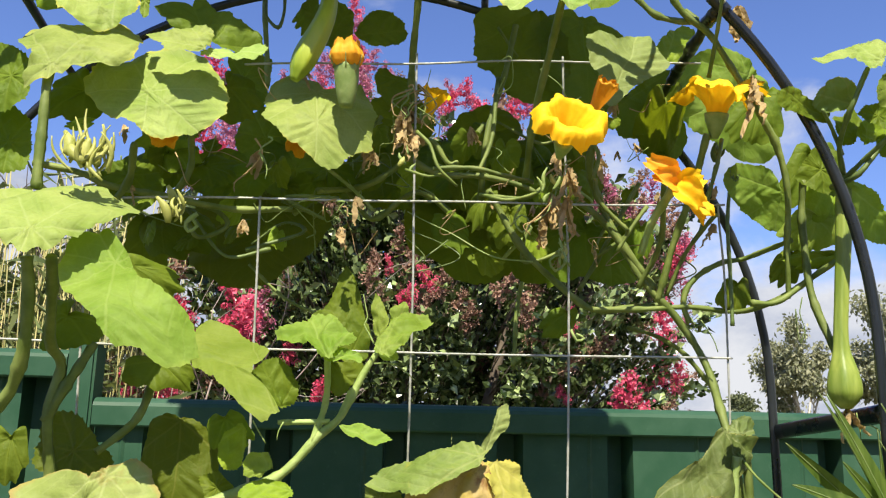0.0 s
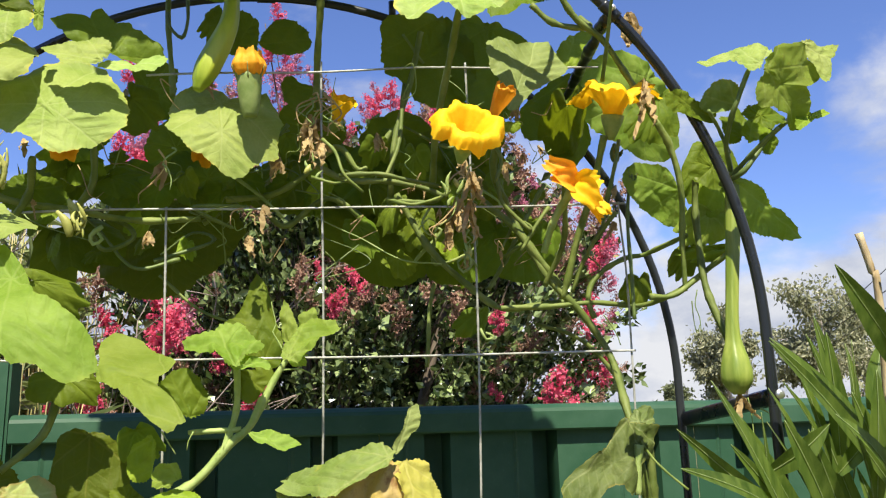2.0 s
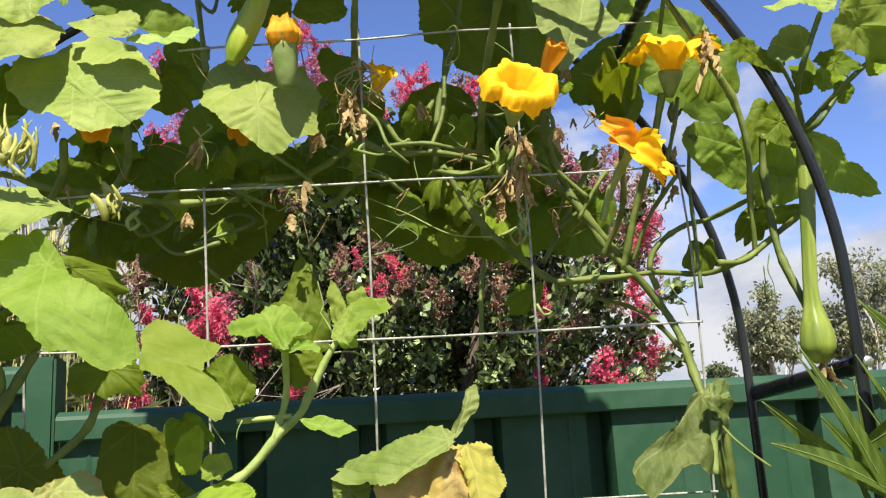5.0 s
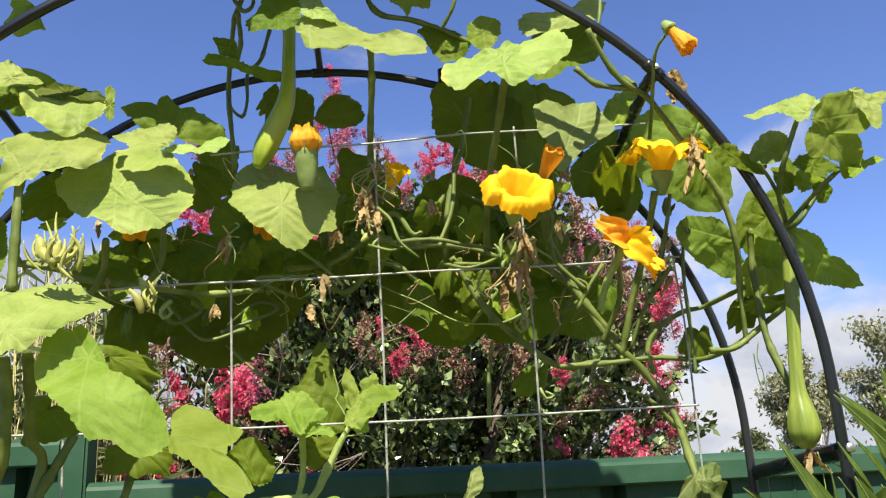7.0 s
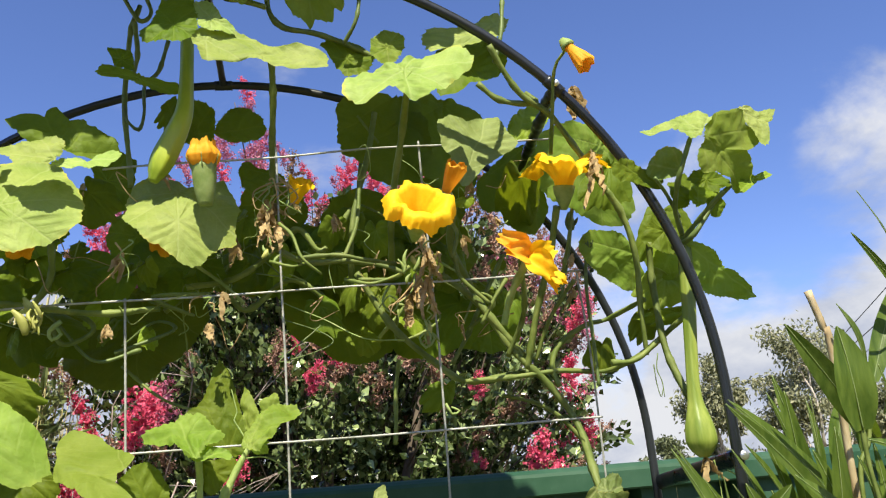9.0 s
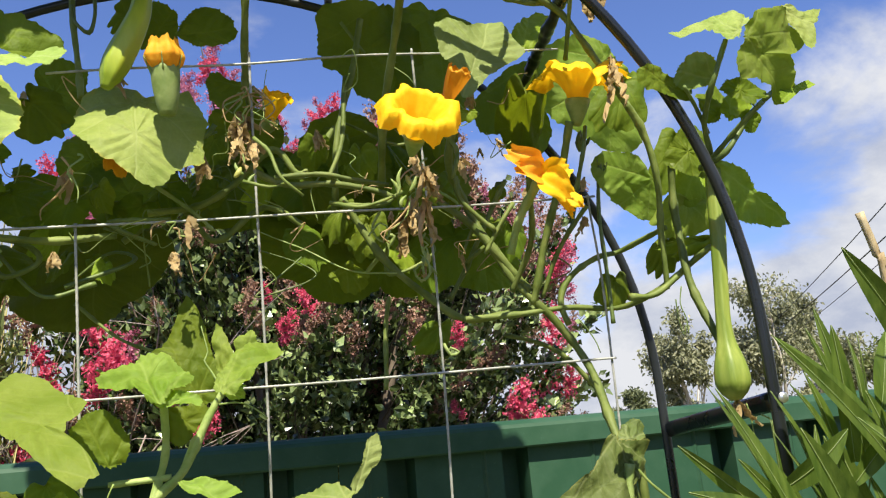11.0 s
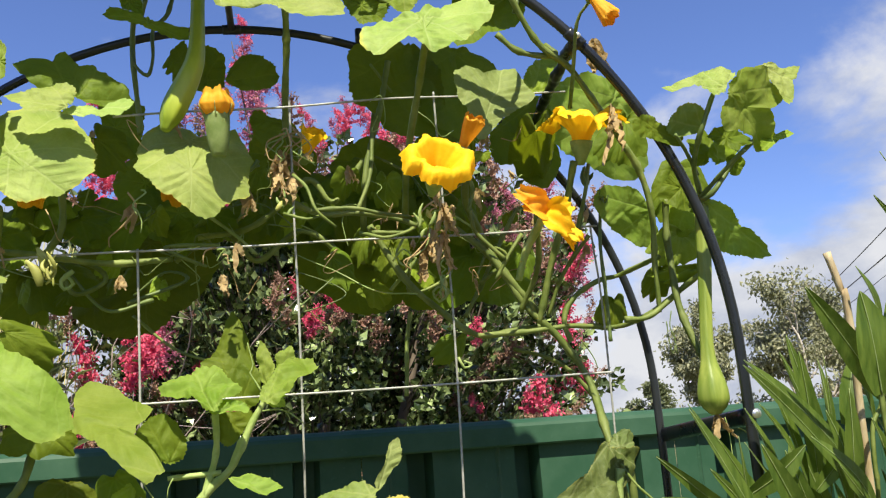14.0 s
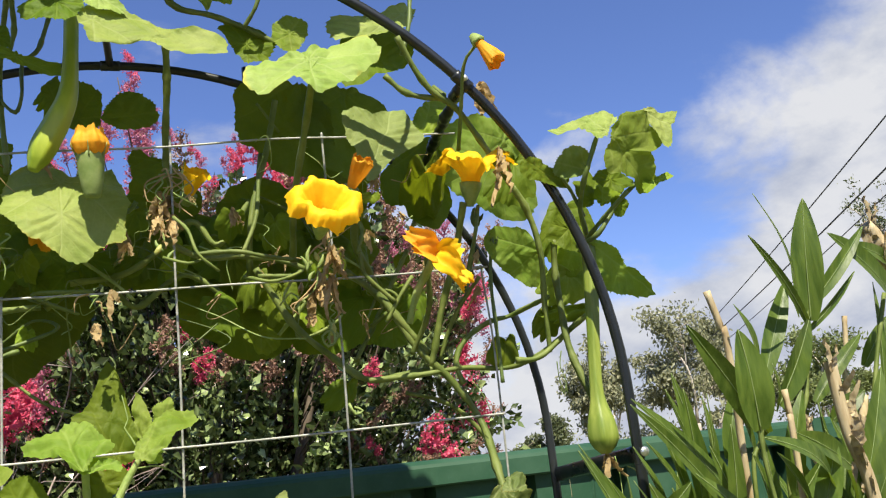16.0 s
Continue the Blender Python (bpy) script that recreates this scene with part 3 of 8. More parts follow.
def set_leaf_coords(me, across, along, rim):
    """Place on the blade from its stalk, in metres, and nearness to the margin, for the veins and the yellowing."""
    co = np.stack([across, along, np.zeros(len(across))], 1).astype(np.float32)
    me.attributes.new("blade", "FLOAT_VECTOR", "POINT").data.foreach_set("vector", co.ravel())
    me.attributes.new("rim", "FLOAT", "POINT").data.foreach_set("value", np.asarray(rim, np.float32))


def leaf(plant, base, tip, left, right, material, cup=0.15, back=0.28, edge=0.25, crush=1.3, lobes=None, label=""):
    """A squash leaf blade spread between its stalk, its tip and its two widest points."""
    rng = np.random.RandomState(next(leaf_count))
    base, tip, left, right = (np.array(p, float) for p in (base, tip, left, right))
    t = tip - base
    mid = base + 0.36 * t
    rv, lv = right - mid, left - mid
    nrm = np.cross(t, rv - lv)
    nrm /= np.linalg.norm(nrm) + 1e-9
    if nrm[1] > 0:
        nrm = -nrm
    size = max(np.linalg.norm(t), np.linalg.norm(right - left))
    ring = leaf_outline(back, lobes, rng)
    n = len(ring)
    th = np.linspace(0, 2 * math.pi, n, endpoint=False)
    ruffle = 0.7 * np.sin(3 * th + rng.uniform(0, 6)) + 0.4 * np.sin(5 * th + rng.uniform(0, 6)) + 0.16 * np.sin(9 * th + rng.uniform(0, 6)) + 0.10 * np.sin(17 * th + rng.uniform(0, 6))
    uv = [np.zeros((1, 2))]
    ss = [np.zeros(1)]
    rf = [np.zeros(1)]
    for s in RINGS:
        uv.append(ring * s)
        ss.append(np.full(n, s))
        rf.append(ruffle * s ** 3.2)
    uv, ss, rf = np.vstack(uv), np.concatenate(ss), np.concatenate(rf)
    near = np.full(len(uv), 9.0)
    for a, b in VEINS:
        w = np.array((a, b))
        k = np.clip((uv @ w) / (w @ w), 0, 1)
        near = np.minimum(near, np.linalg.norm(uv - k[:, None] * w, axis=1))
    puff = np.clip(near / 0.16, 0, 1)
    u, v = uv[:, :1], uv[:, 1:]
    pos = base + v * t + np.where(u > 0, u * rv, -u * lv)
    side = np.array((0.0, 0.0, 1.0))
    if material in (LEAF_WILT, LEAF_DRY):
        crush *= 2.6
    crink = np.zeros(len(uv))
    for w_, amp in ((4.0, 0.016), (8.0, 0.009), (15.0, 0.004)):
        for _ in range(2):
            k = rng.normal(0, w_, 2)
            crink += amp * np.sin(uv @ k + rng.uniform(0, 6))
    lift = cup * size * (ss * (1 - ss) * 2.2) + size * 0.034 * rf * (0.6 + 2 * cup) + size * crush * crink * np.sqrt(ss) + size * 0.009 * puff * (1 - ss * 0.5)
    pos = pos + lift[:, None] * (nrm if cup < 0.28 else 0.75 * nrm + 0.25 * side)
    faces = [(0, 1 + k, 1 + (k + 1) % n) for k in range(n)]
    for r in range(len(RINGS) - 1):
        a, b = 1 + r * n, 1 + (r + 1) * n
        faces += [(a + k, b + k, b + (k + 1) % n, a + (k + 1) % n) for k in range(n)]
    me = from_arrays("leaf", pos, faces)
    set_leaf_coords(me, uv[:, 0] * size * 0.5, uv[:, 1] * size * 0.6, ss ** 3 * (0.45 + 0.55 * edge))
    return part("leaf", me, material, plant, label)


def blade(plant, at, normal, reach, material, root=(0.0, 0.0), droop=0.06, edge=0.3, crush=1.0, pleat=0.0, label=""):
    """A squash leaf blade round its middle. reach: centimetres from the middle to the margin, in even steps round from the
    level axis; root: where the stalk joins, from which the veins run; pleat: depth of the folds that fan out from it."""
    rng = np.random.RandomState(next(leaf_count))
    at, w = np.array(at, float), np.array(normal, float)
    w /= np.linalg.norm(w)
    ex = np.cross((0, 0, 1), w)
    ex *= (1 if ex[0] >= 0 else -1) / np.linalg.norm(ex)
    ey = np.cross(w, ex)
    ey *= 1 if ey[2] >= 0 else -1
    n = 168
    th = np.linspace(0, 2 * math.pi, n, endpoint=False)
    m = len(reach)
    k = th / (2 * math.pi) * m
    i0 = np.floor(k).astype(int)
    f = k - i0
    r = np.array(reach) * 0.01
    rad = r[i0 % m] * (1 - f) + r[(i0 + 1) % m] * f
    mean = float(rad.mean())
    # uneven teeth, and shallow scallops between the vein ends
    tooth = np.array((0.0, 0.55, 1.0, -0.2))[np.arange(n) % 4] * rng.uniform(0.1, 1.3, n)
    ph = rng.uniform(0, 6.28, 8)
    rad = rad * (1 + 0.014 * np.sin(9 * th + ph[0]) + 0.012 * np.sin(17 * th + ph[1]) + (0.055 if mean < 0.038 else 0.020) * tooth + rng.normal(0, 0.004, n))
    ss, uv, rf = [np.zeros(1)], [np.zeros((1, 2))], [np.zeros(1)]
    ruffle = 0.6 * np.sin(3 * th + ph[2]) + 0.45 * np.sin(5 * th + ph[3]) + 0.22 * np.sin(9 * th + ph[4]) + 0.16 * np.sin(15 * th + ph[5]) + 0.10 * np.sin(27 * th + ph[6])
    for s in BLADE_RINGS:
        ss.append(np.full(n, s))
        uv.append(np.stack([np.cos(th), np.sin(th)], 1) * (rad * s)[:, None])
        rf.append(ruffle * s ** 4)
    ss, uv, rf = np.concatenate(ss), np.vstack(uv), np.concatenate(rf)
    q = np.linalg.norm(uv, axis=1)
    crink = np.zeros(len(uv))
    for wave, amp in ((1.5, 0.050), (3.6, 0.026), (8.5, 0.011)):
        for _ in range(3):
            crink += amp * np.sin(uv / mean @ rng.normal(0, wave, 2) + rng.uniform(0, 6))
    if material in (LEAF_WILT, LEAF_DRY, LEAF_LIMP):
        crush *= 1.6
    out = uv - np.array(root)
    lift = -droop * mean * np.minimum((q / mean) ** 2, 2.2) + mean * (0.05 * rf + crush * crink * np.sqrt(ss))
    # a shallow valley along the main veins
    turn = np.arctan2(out[:, 0], -out[:, 1]) / (2 * math.pi / 7)
    lift += mean * 0.085 * np.minimum(1, 2.2 * np.abs(turn - np.round(turn))) * ss
    # quilting between the side veins, folds of a limp blade
    away = np.linalg.norm(out, axis=1)
    lift += 0.0011 * np.sin(2 * math.pi * (away - 0.8 * np.abs(turn - np.round(turn)) * away) / 0.0135) * np.minimum(1, 4 * np.abs(turn - np.round(turn))) * (1 - 0.5 * ss)
    lift += pleat * mean * np.sin(turn * 9 + 1.7 * np.sin(3 * away / mean + ph[7])) * np.minimum(1, away / mean)
    pos = at + uv[:, :1] * ex + uv[:, 1:] * ey + lift[:, None] * w
    faces = [(0, 1 + k, 1 + (k + 1) % n) for k in range(n)]
    for j in range(len(BLADE_RINGS) - 1):
        a, b = 1 + j * n, 1 + (j + 1) * n
        faces += [(a + k, b + k, b + (k + 1) % n, a + (k + 1) % n) for k in range(n)]
    me = from_arrays("leaf", pos, faces)
    set_leaf_coords(me, out[:, 0], -out[:, 1], ss ** 3 * (0.45 + 0.55 * edge))
    return part("leaf", me, material, plant, label)


def stem(plant, name, points, r0, r1, material):
    """A vine stem, leaf stalk or tendril through a few points, with a slight waver and swollen nodes."""
    line = spline(points, 0.006 if r0 > 0.002 else 0.004)
    n = len(line)
    line = line + np.array([[0.0015 * math.sin(i * 0.21 + r0 * 900), 0.001 * math.sin(i * 0.33), 0.001 * math.cos(i * 0.27)] for i in range(n)])
    ph = (sum(points[0]) * 97) % 6.28
    step = max(0.05, 0.11 / max(0.02, 0.006 * n))

    def girth(s):
        node = max(0.0, 1 - abs(((s + 0.3 * ph) % step) - 0.5 * step) * 0.006 * n / 0.007)
        return 0.66 * (r0 + (r1 - r0) * s) * (1 + 0.09 * math.sin(s * 23 + ph) + 0.05 * math.sin(s * 71 + 2 * ph) + 0.30 * node * (r0 > 0.003))
    v, f = tube(line, girth, 12 if r0 > 0.002 else 6, 0.09 if r0 > 0.003 else 0.0)
    return part(name, from_arrays(name, v, f), material, plant)


def bristles(plant, points, r0, r1):
    """The short pale hairs that stand out all along a young stem."""
    rng = np.random.RandomState(90)
    line = spline(points, 0.004)
    v, f = [], []
    for k in range(900):
        i = rng.randint(1, len(line) - 1)
        q = i / len(line)
        d = line[i + 1] - line[i - 1]
        o = np.cross(d, rng.normal(size=3))
        o /= np.linalg.norm(o)
        side = np.cross(o, d)
        side *= 0.00022 / np.linalg.norm(side)
        a = line[i] + (d * rng.uniform(-0.5, 0.5)) + o * (r0 + (r1 - r0) * q) * 0.9
        b = a + o * rng.uniform(0.0018, 0.0042) + d / np.linalg.norm(d) * rng.uniform(-0.001, 0.001)
        n = len(v)
        v += [a - side, a + side, b]
        f.append((n, n + 1, n + 2))
    return tagged(part("hair", from_arrays("hair", v, f), STEM_PALE, plant), kind="stuff")


def crumpled(name, at, way, size, material, parent, seed, count=6, broad=0.17):
    """A shrivelled flower: a few crumpled ribbons hanging from one point."""
    rng = np.random.RandomState(seed)
    at, way = np.array(at), np.array(way, float)
    pieces = []
    for k in range(count):
        d = way + rng.uniform(-0.45, 0.45, 3)
        s = np.cross(d, rng.uniform(-1, 1, 3))
        s /= np.linalg.norm(s)
        length = size * rng.uniform(0.6, 1.1)
        v, f = [], []
        m = 9
        for i in range(m):
            q = i / (m - 1)
            c = at + d * length * q + rng.uniform(-0.06, 0.06, 3) * size * q
            w = size * broad * math.sin(math.pi * (0.12 + 0.80 * q)) * rng.uniform(0.6, 1.2)
            fold = np.cross(d, s) * size * 0.07 * (1 if i % 2 else -1)
            v += [c - s * w, c + fold, c + s * w]
            if i:
                b = 3 * i
                f += [(b - 3, b - 2, b + 1, b), (b - 2, b - 1, b + 2, b + 1)]
        pieces.append((v, f))
    return part(name, from_arrays(name, *merged(pieces)), material, parent)


def bud_spindle(plant, at, length, r):
    """A closed pointed bud with its green sepals, standing on its stalk."""
    at = np.array(at)
    v, f = tube(np.array([at + np.array((0, 0, length * (s - 0.5))) for s in np.linspace(0, 1, 10)]), lambda s: r * (0.25 + 0.75 * math.sin(math.pi * min(0.98, 0.15 + s * 0.85))), 10, 0.12)
    ob = part("bud", from_arrays("bud", v, f), STEM_DARK, plant)
    crumpled("sepal", at + np.array((0, 0, -length * 0.45)), (0.1, -0.1, 0.7), length * 0.9, STEM_DARK, ob, 7, 5)


# small leaves along the left of the trellis
leaf(vine_left, (-0.448, 1.150, 2.274), (-0.433, 1.150, 2.240), (-0.484, 1.150, 2.279), (-0.487, 1.150, 2.237), LEAF)
leaf(vine_left, (-0.449, 1.200, 2.184), (-0.521, 1.200, 2.184), (-0.481, 1.200, 2.142), (-0.495, 1.200, 2.214), LEAF)
leaf(vine_left, (-0.392, 1.120, 2.005), (-0.431, 1.120, 1.969), (-0.429, 1.120, 2.016), (-0.380, 1.120, 1.968), LEAF_SHADED)
leaf(vine_left, (-0.243, 1.200, 2.052), (-0.205, 1.200, 2.011), (-0.214, 1.200, 2.060), (-0.256, 1.200, 2.012), LEAF_SHADED)
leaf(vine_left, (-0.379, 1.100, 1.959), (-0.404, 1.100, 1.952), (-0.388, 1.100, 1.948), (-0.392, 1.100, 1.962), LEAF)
leaf(vine_left, (-0.321, 1.120, 1.801), (-0.264, 1.140, 1.778), (-0.312, 1.140, 1.756), (-0.291, 1.140, 1.806), LEAF_SHADED)
leaf(vine_left, (-0.377, 1.100, 1.739), (-0.396, 1.080, 1.706), (-0.396, 1.100, 1.748), (-0.340, 1.100, 1.710), LEAF_SHADED)
leaf(vine_left, (-0.284, 1.120, 1.695), (-0.251, 1.120, 1.665), (-0.307, 1.100, 1.669), (-0.248, 1.120, 1.696), LEAF_SHADED)
leaf(vine_left, (-0.391, 1.020, 1.613), (-0.391, 1.020, 1.569), (-0.424, 1.020, 1.594), (-0.373, 1.020, 1.590), LEAF_SHADED)
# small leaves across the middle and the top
leaf(vine_main, (-0.146, 1.280, 2.218), (-0.170, 1.280, 2.180), (-0.166, 1.280, 2.213), (-0.147, 1.280, 2.180), LEAF_SHADED)
leaf(vine_main, (0.039, 1.150, 2.370), (0.048, 1.150, 2.282), (0.005, 1.150, 2.323), (0.094, 1.150, 2.316), LEAF_YOUNG)
leaf(vine_main, (-0.073, 1.100, 2.332), (-0.051, 1.100, 2.280), (-0.103, 1.100, 2.304), (-0.013, 1.100, 2.303), LEAF_PALE)
leaf(vine_main, (0.343, 1.200, 2.076), (0.371, 1.320, 2.031), (0.320, 1.260, 2.057), (0.393, 1.260, 2.056), LEAF_SHADED)
leaf(vine_main, (0.482, 1.200, 2.091), (0.458, 1.200, 2.017), (0.429, 1.200, 2.052), (0.513, 1.200, 2.051), LEAF_SHADED)
leaf(vine_main, (0.512, 1.140, 1.903), (0.493, 1.140, 1.857), (0.461, 1.140, 1.881), (0.552, 1.140, 1.875), LEAF_YOUNG)
leaf(vine_main, (0.570, 1.240, 2.025), (0.548, 1.240, 1.946), (0.523, 1.240, 1.981), (0.620, 1.240, 1.989), LEAF_SHADED)
leaf(vine_main, (0.533, 1.140, 1.950), (0.538, 1.140, 1.887), (0.494, 1.140, 1.911), (0.560, 1.140, 1.918), LEAF)
leaf(vine_main, (0.430, 1.200, 1.823), (0.425, 1.200, 1.782), (0.401, 1.200, 1.802), (0.450, 1.200, 1.804), LEAF_SHADED, cup=0.2)
leaf(vine_main, (0.481, 1.150, 1.855), (0.463, 1.150, 1.813), (0.450, 1.150, 1.833), (0.502, 1.150, 1.836), LEAF_SHADED, cup=0.3)
leaf(vine_main, (0.512, 1.120, 1.848), (0.449, 1.120, 1.842), (0.478, 1.120, 1.830), (0.482, 1.120, 1.853), LEAF, cup=0.3)
leaf(vine_main, (0.228, 1.300, 1.791), (0.213, 1.300, 1.755), (0.186, 1.300, 1.772), (0.239, 1.300, 1.774), LEAF_SHADED)
leaf(vine_main, (0.231, 1.100, 2.003), (0.222, 1.100, 1.990), (0.208, 1.100, 1.996), (0.241, 1.100, 1.996), LEAF)
leaf(shoot, (-0.038, 1.100, 1.710), (-0.024, 1.070, 1.706), (-0.032, 1.080, 1.699), (-0.027, 1.080, 1.717), LEAF_YOUNG, cup=0.3)
leaf(shoot, (-0.212, 1.160, 1.636), (-0.197, 1.160, 1.599), (-0.228, 1.160, 1.605), (-0.179, 1.160, 1.618), LEAF_SHADED)
# leaves on the left of the trellis
blade(vine_left, (-0.373, 1.030, 2.018), (0.1, -0.86, 0.5), (4.9, 5.5, 6.2, 7.5, 9.6, 10.7, 10.7, 8.8, 9.1, 10.4, 8.7, 6.4, 5.2, 4.8, 5.9, 7.1, 5.7, 4.0, 3.3, 2.9, 2.8, 3.0, 3.8, 4.4), LEAF_PALE, root=(-0.025, -0.030), droop=0.3, edge=0.8)
blade(vine_left, (-0.370, 1.060, 2.084), (0.07, -0.858, 0.509), (4.2, 4.3, 4.6, 4.7, 4.8, 4.9, 5.0, 5.2, 5.7, 6.3, 6.2, 5.4, 4.8, 4.4, 4.3, 4.1, 4.2, 4.0, 3.8, 3.2, 2.9, 3.2, 3.6, 4.0), LEAF_PALE, root=(0.014, 0.035), droop=0.08, edge=1.0, crush=1.8)
blade(vine_left, (-0.377, 1.080, 2.116), (0.0, -0.948, 0.319), (3.3, 2.3, 1.8, 1.6, 1.6, 1.4, 1.3, 1.3, 1.4, 1.8, 2.2, 3.0, 4.1, 3.0, 1.8, 1.4, 1.1, 1.0, 0.9, 0.9, 1.0, 1.2, 3.6, 4.9), LEAF_DRY, root=(0.000, 0.000), droop=0.0, edge=0.6)
blade(vine_left, (-0.319, 1.050, 2.087), (0.4, -0.911, 0.1), (0.5, 0.6, 0.6, 0.7, 1.0, 2.0, 2.5, 2.1, 0.9, 0.7, 0.5, 0.5, 0.4, 0.4, 0.5, 0.5, 0.8, 1.6, 2.2, 1.9, 1.0, 0.8, 0.6, 0.6), LEAF_YOUNG, root=(0.000, 0.000), droop=0.0, edge=0.2, crush=0.5)
blade(vine_left, (-0.443, 1.080, 2.136), (0.1, -0.878, 0.469), (3.4, 2.2, 1.7, 1.6, 1.7, 1.9, 2.4, 3.5, 4.2, 4.8, 4.8, 4.9, 4.2, 3.8, 3.3, 2.6, 2.3, 2.0, 1.8, 1.7, 1.9, 2.1, 2.5, 3.5), LEAF_PALE, root=(0.000, 0.000), droop=0.08, edge=0.7)
blade(vine_left, (-0.460, 1.120, 2.128), (0.0, -0.954, 0.301), (2.3, 2.6, 2.6, 2.8, 2.4, 2.0, 1.9, 1.9, 2.0, 2.6, 4.0, 4.3, 3.8, 3.6, 2.7, 2.2, 1.9, 1.8, 1.9, 2.1, 2.0, 2.0, 2.1, 2.1), LEAF_SHADED, root=(0.000, 0.000), droop=0.05, edge=0.5)
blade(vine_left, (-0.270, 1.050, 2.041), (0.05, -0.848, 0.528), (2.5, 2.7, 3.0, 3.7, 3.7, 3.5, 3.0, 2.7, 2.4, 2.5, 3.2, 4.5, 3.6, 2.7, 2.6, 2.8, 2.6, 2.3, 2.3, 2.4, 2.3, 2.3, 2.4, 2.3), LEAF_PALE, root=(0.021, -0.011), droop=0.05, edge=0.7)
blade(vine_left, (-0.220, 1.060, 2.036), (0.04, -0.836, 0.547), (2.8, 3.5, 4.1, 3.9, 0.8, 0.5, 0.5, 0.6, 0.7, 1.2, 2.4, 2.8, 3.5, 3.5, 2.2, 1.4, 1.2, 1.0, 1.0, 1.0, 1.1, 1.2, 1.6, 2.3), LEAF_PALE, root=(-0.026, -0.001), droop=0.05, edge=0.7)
blade(vine_left, (-0.258, 1.120, 2.098), (0.1, -0.963, 0.251), (5.8, 4.0, 3.0, 3.0, 2.4, 2.0, 2.8, 4.2, 4.1, 3.3, 5.5, 6.9, 5.2, 4.3, 3.6, 2.5, 2.3, 2.3, 2.6, 3.2, 3.8, 4.4, 5.7, 6.5), LEAF_SHADED, root=(0.003, -0.030), droop=0.06, edge=0.3)
blade(vine_left, (-0.293, 1.060, 1.968), (0.05, -0.935, 0.352), (6.5, 7.2, 7.8, 8.4, 9.5, 11.1, 11.4, 10.6, 9.2, 11.4, 10.7, 8.0, 6.4, 4.9, 4.1, 3.7, 3.5, 3.9, 4.1, 4.3, 4.3, 4.4, 4.7, 5.5), LEAF_PALE, root=(-0.016, 0.022), droop=0.22, edge=0.85)
blade(vine_left, (-0.367, 0.960, 1.814), (0.05, -0.74, 0.67), (4.8, 6.2, 8.6, 10.4, 9.6, 11.1, 11.2, 9.7, 12.2, 11.9, 9.5, 6.7, 5.1, 4.7, 4.5, 4.2, 4.4, 4.9, 5.2, 4.9, 4.2, 3.6, 4.0, 4.1), LEAF_PALE, root=(-0.004, -0.024), droop=0.25, edge=0.7)
blade(vine_left, (-0.267, 0.910, 1.726), (0.15, -0.821, 0.551), (4.8, 4.0, 3.5, 3.4, 3.7, 3.8, 4.2, 13.1, 12.8, 10.0, 6.3, 4.4, 3.4, 3.0, 2.8, 3.0, 3.1, 3.3, 3.3, 3.6, 5.8, 6.4, 6.5, 5.7), LEAF_YOUNG, root=(-0.023, 0.084), droop=0.3, edge=0.85)
blade(vine_left, (-0.362, 1.120, 1.598), (0.0, -0.951, 0.31), (3.6, 2.5, 2.4, 2.5, 2.7, 3.0, 3.7, 4.8, 5.5, 5.2, 4.4, 3.7, 3.9, 4.1, 3.8, 3.3, 2.8, 2.7, 2.9, 3.8, 4.7, 4.3, 4.5, 4.4), LEAF_DRY, root=(0.000, 0.000), droop=0.12, edge=0.8)
blade(vine_left, (-0.305, 0.970, 1.558), (0.0, -0.8, 0.6), (6.1, 6.2, 6.0, 6.0, 5.7, 3.1, 2.0, 2.5, 3.5, 5.2, 6.4, 7.1, 6.8, 5.7, 4.6, 3.7, 3.3, 3.2, 3.4, 3.6, 3.7, 4.0, 5.1, 6.2), LEAF_FADED, root=(0.013, 0.026), droop=0.1, edge=1.2, crush=2.4)
blade(vine_left, (-0.261, 1.170, 1.573), (0.0, -0.995, 0.1), (4.4, 4.6, 5.1, 5.3, 5.6, 6.1, 6.4, 6.9, 7.1, 5.8, 4.8, 4.5, 4.1, 4.0, 4.3, 4.7, 5.7, 6.5, 7.1, 7.0, 6.4, 6.0, 4.8, 4.3), LEAF_DRY, root=(-0.003, 0.060), droop=0.05, edge=0.5, crush=0.7)
blade(vine_left, (-0.459, 1.080, 2.000), (0.0, -0.98, 0.2), (2.1, 2.2, 2.5, 2.9, 2.8, 3.0, 3.5, 4.3, 4.9, 6.0, 5.1, 4.3, 3.9, 3.8, 3.6, 3.7, 4.3, 4.6, 4.2, 4.1, 3.6, 3.0, 2.5, 2.2), LEAF_SHADED, root=(0.000, 0.000), droop=0.05, edge=0.4)
blade(vine_left, (-0.461, 1.100, 1.931), (0.2, -0.959, 0.2), (2.3, 2.2, 2.4, 2.8, 3.5, 3.9, 4.5, 4.1, 3.8, 3.9, 3.3, 2.8, 2.5, 2.5, 2.8, 2.8, 3.0, 3.5, 3.8, 3.7, 3.8, 3.1, 2.6, 2.4), LEAF_SHADED, root=(0.000, 0.000), droop=0.05, edge=0.4)
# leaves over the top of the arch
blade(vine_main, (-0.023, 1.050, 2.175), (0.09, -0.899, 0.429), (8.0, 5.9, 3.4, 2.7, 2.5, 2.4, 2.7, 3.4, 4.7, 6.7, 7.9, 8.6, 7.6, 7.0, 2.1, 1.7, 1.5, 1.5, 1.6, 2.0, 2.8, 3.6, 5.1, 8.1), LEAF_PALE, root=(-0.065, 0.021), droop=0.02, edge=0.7)
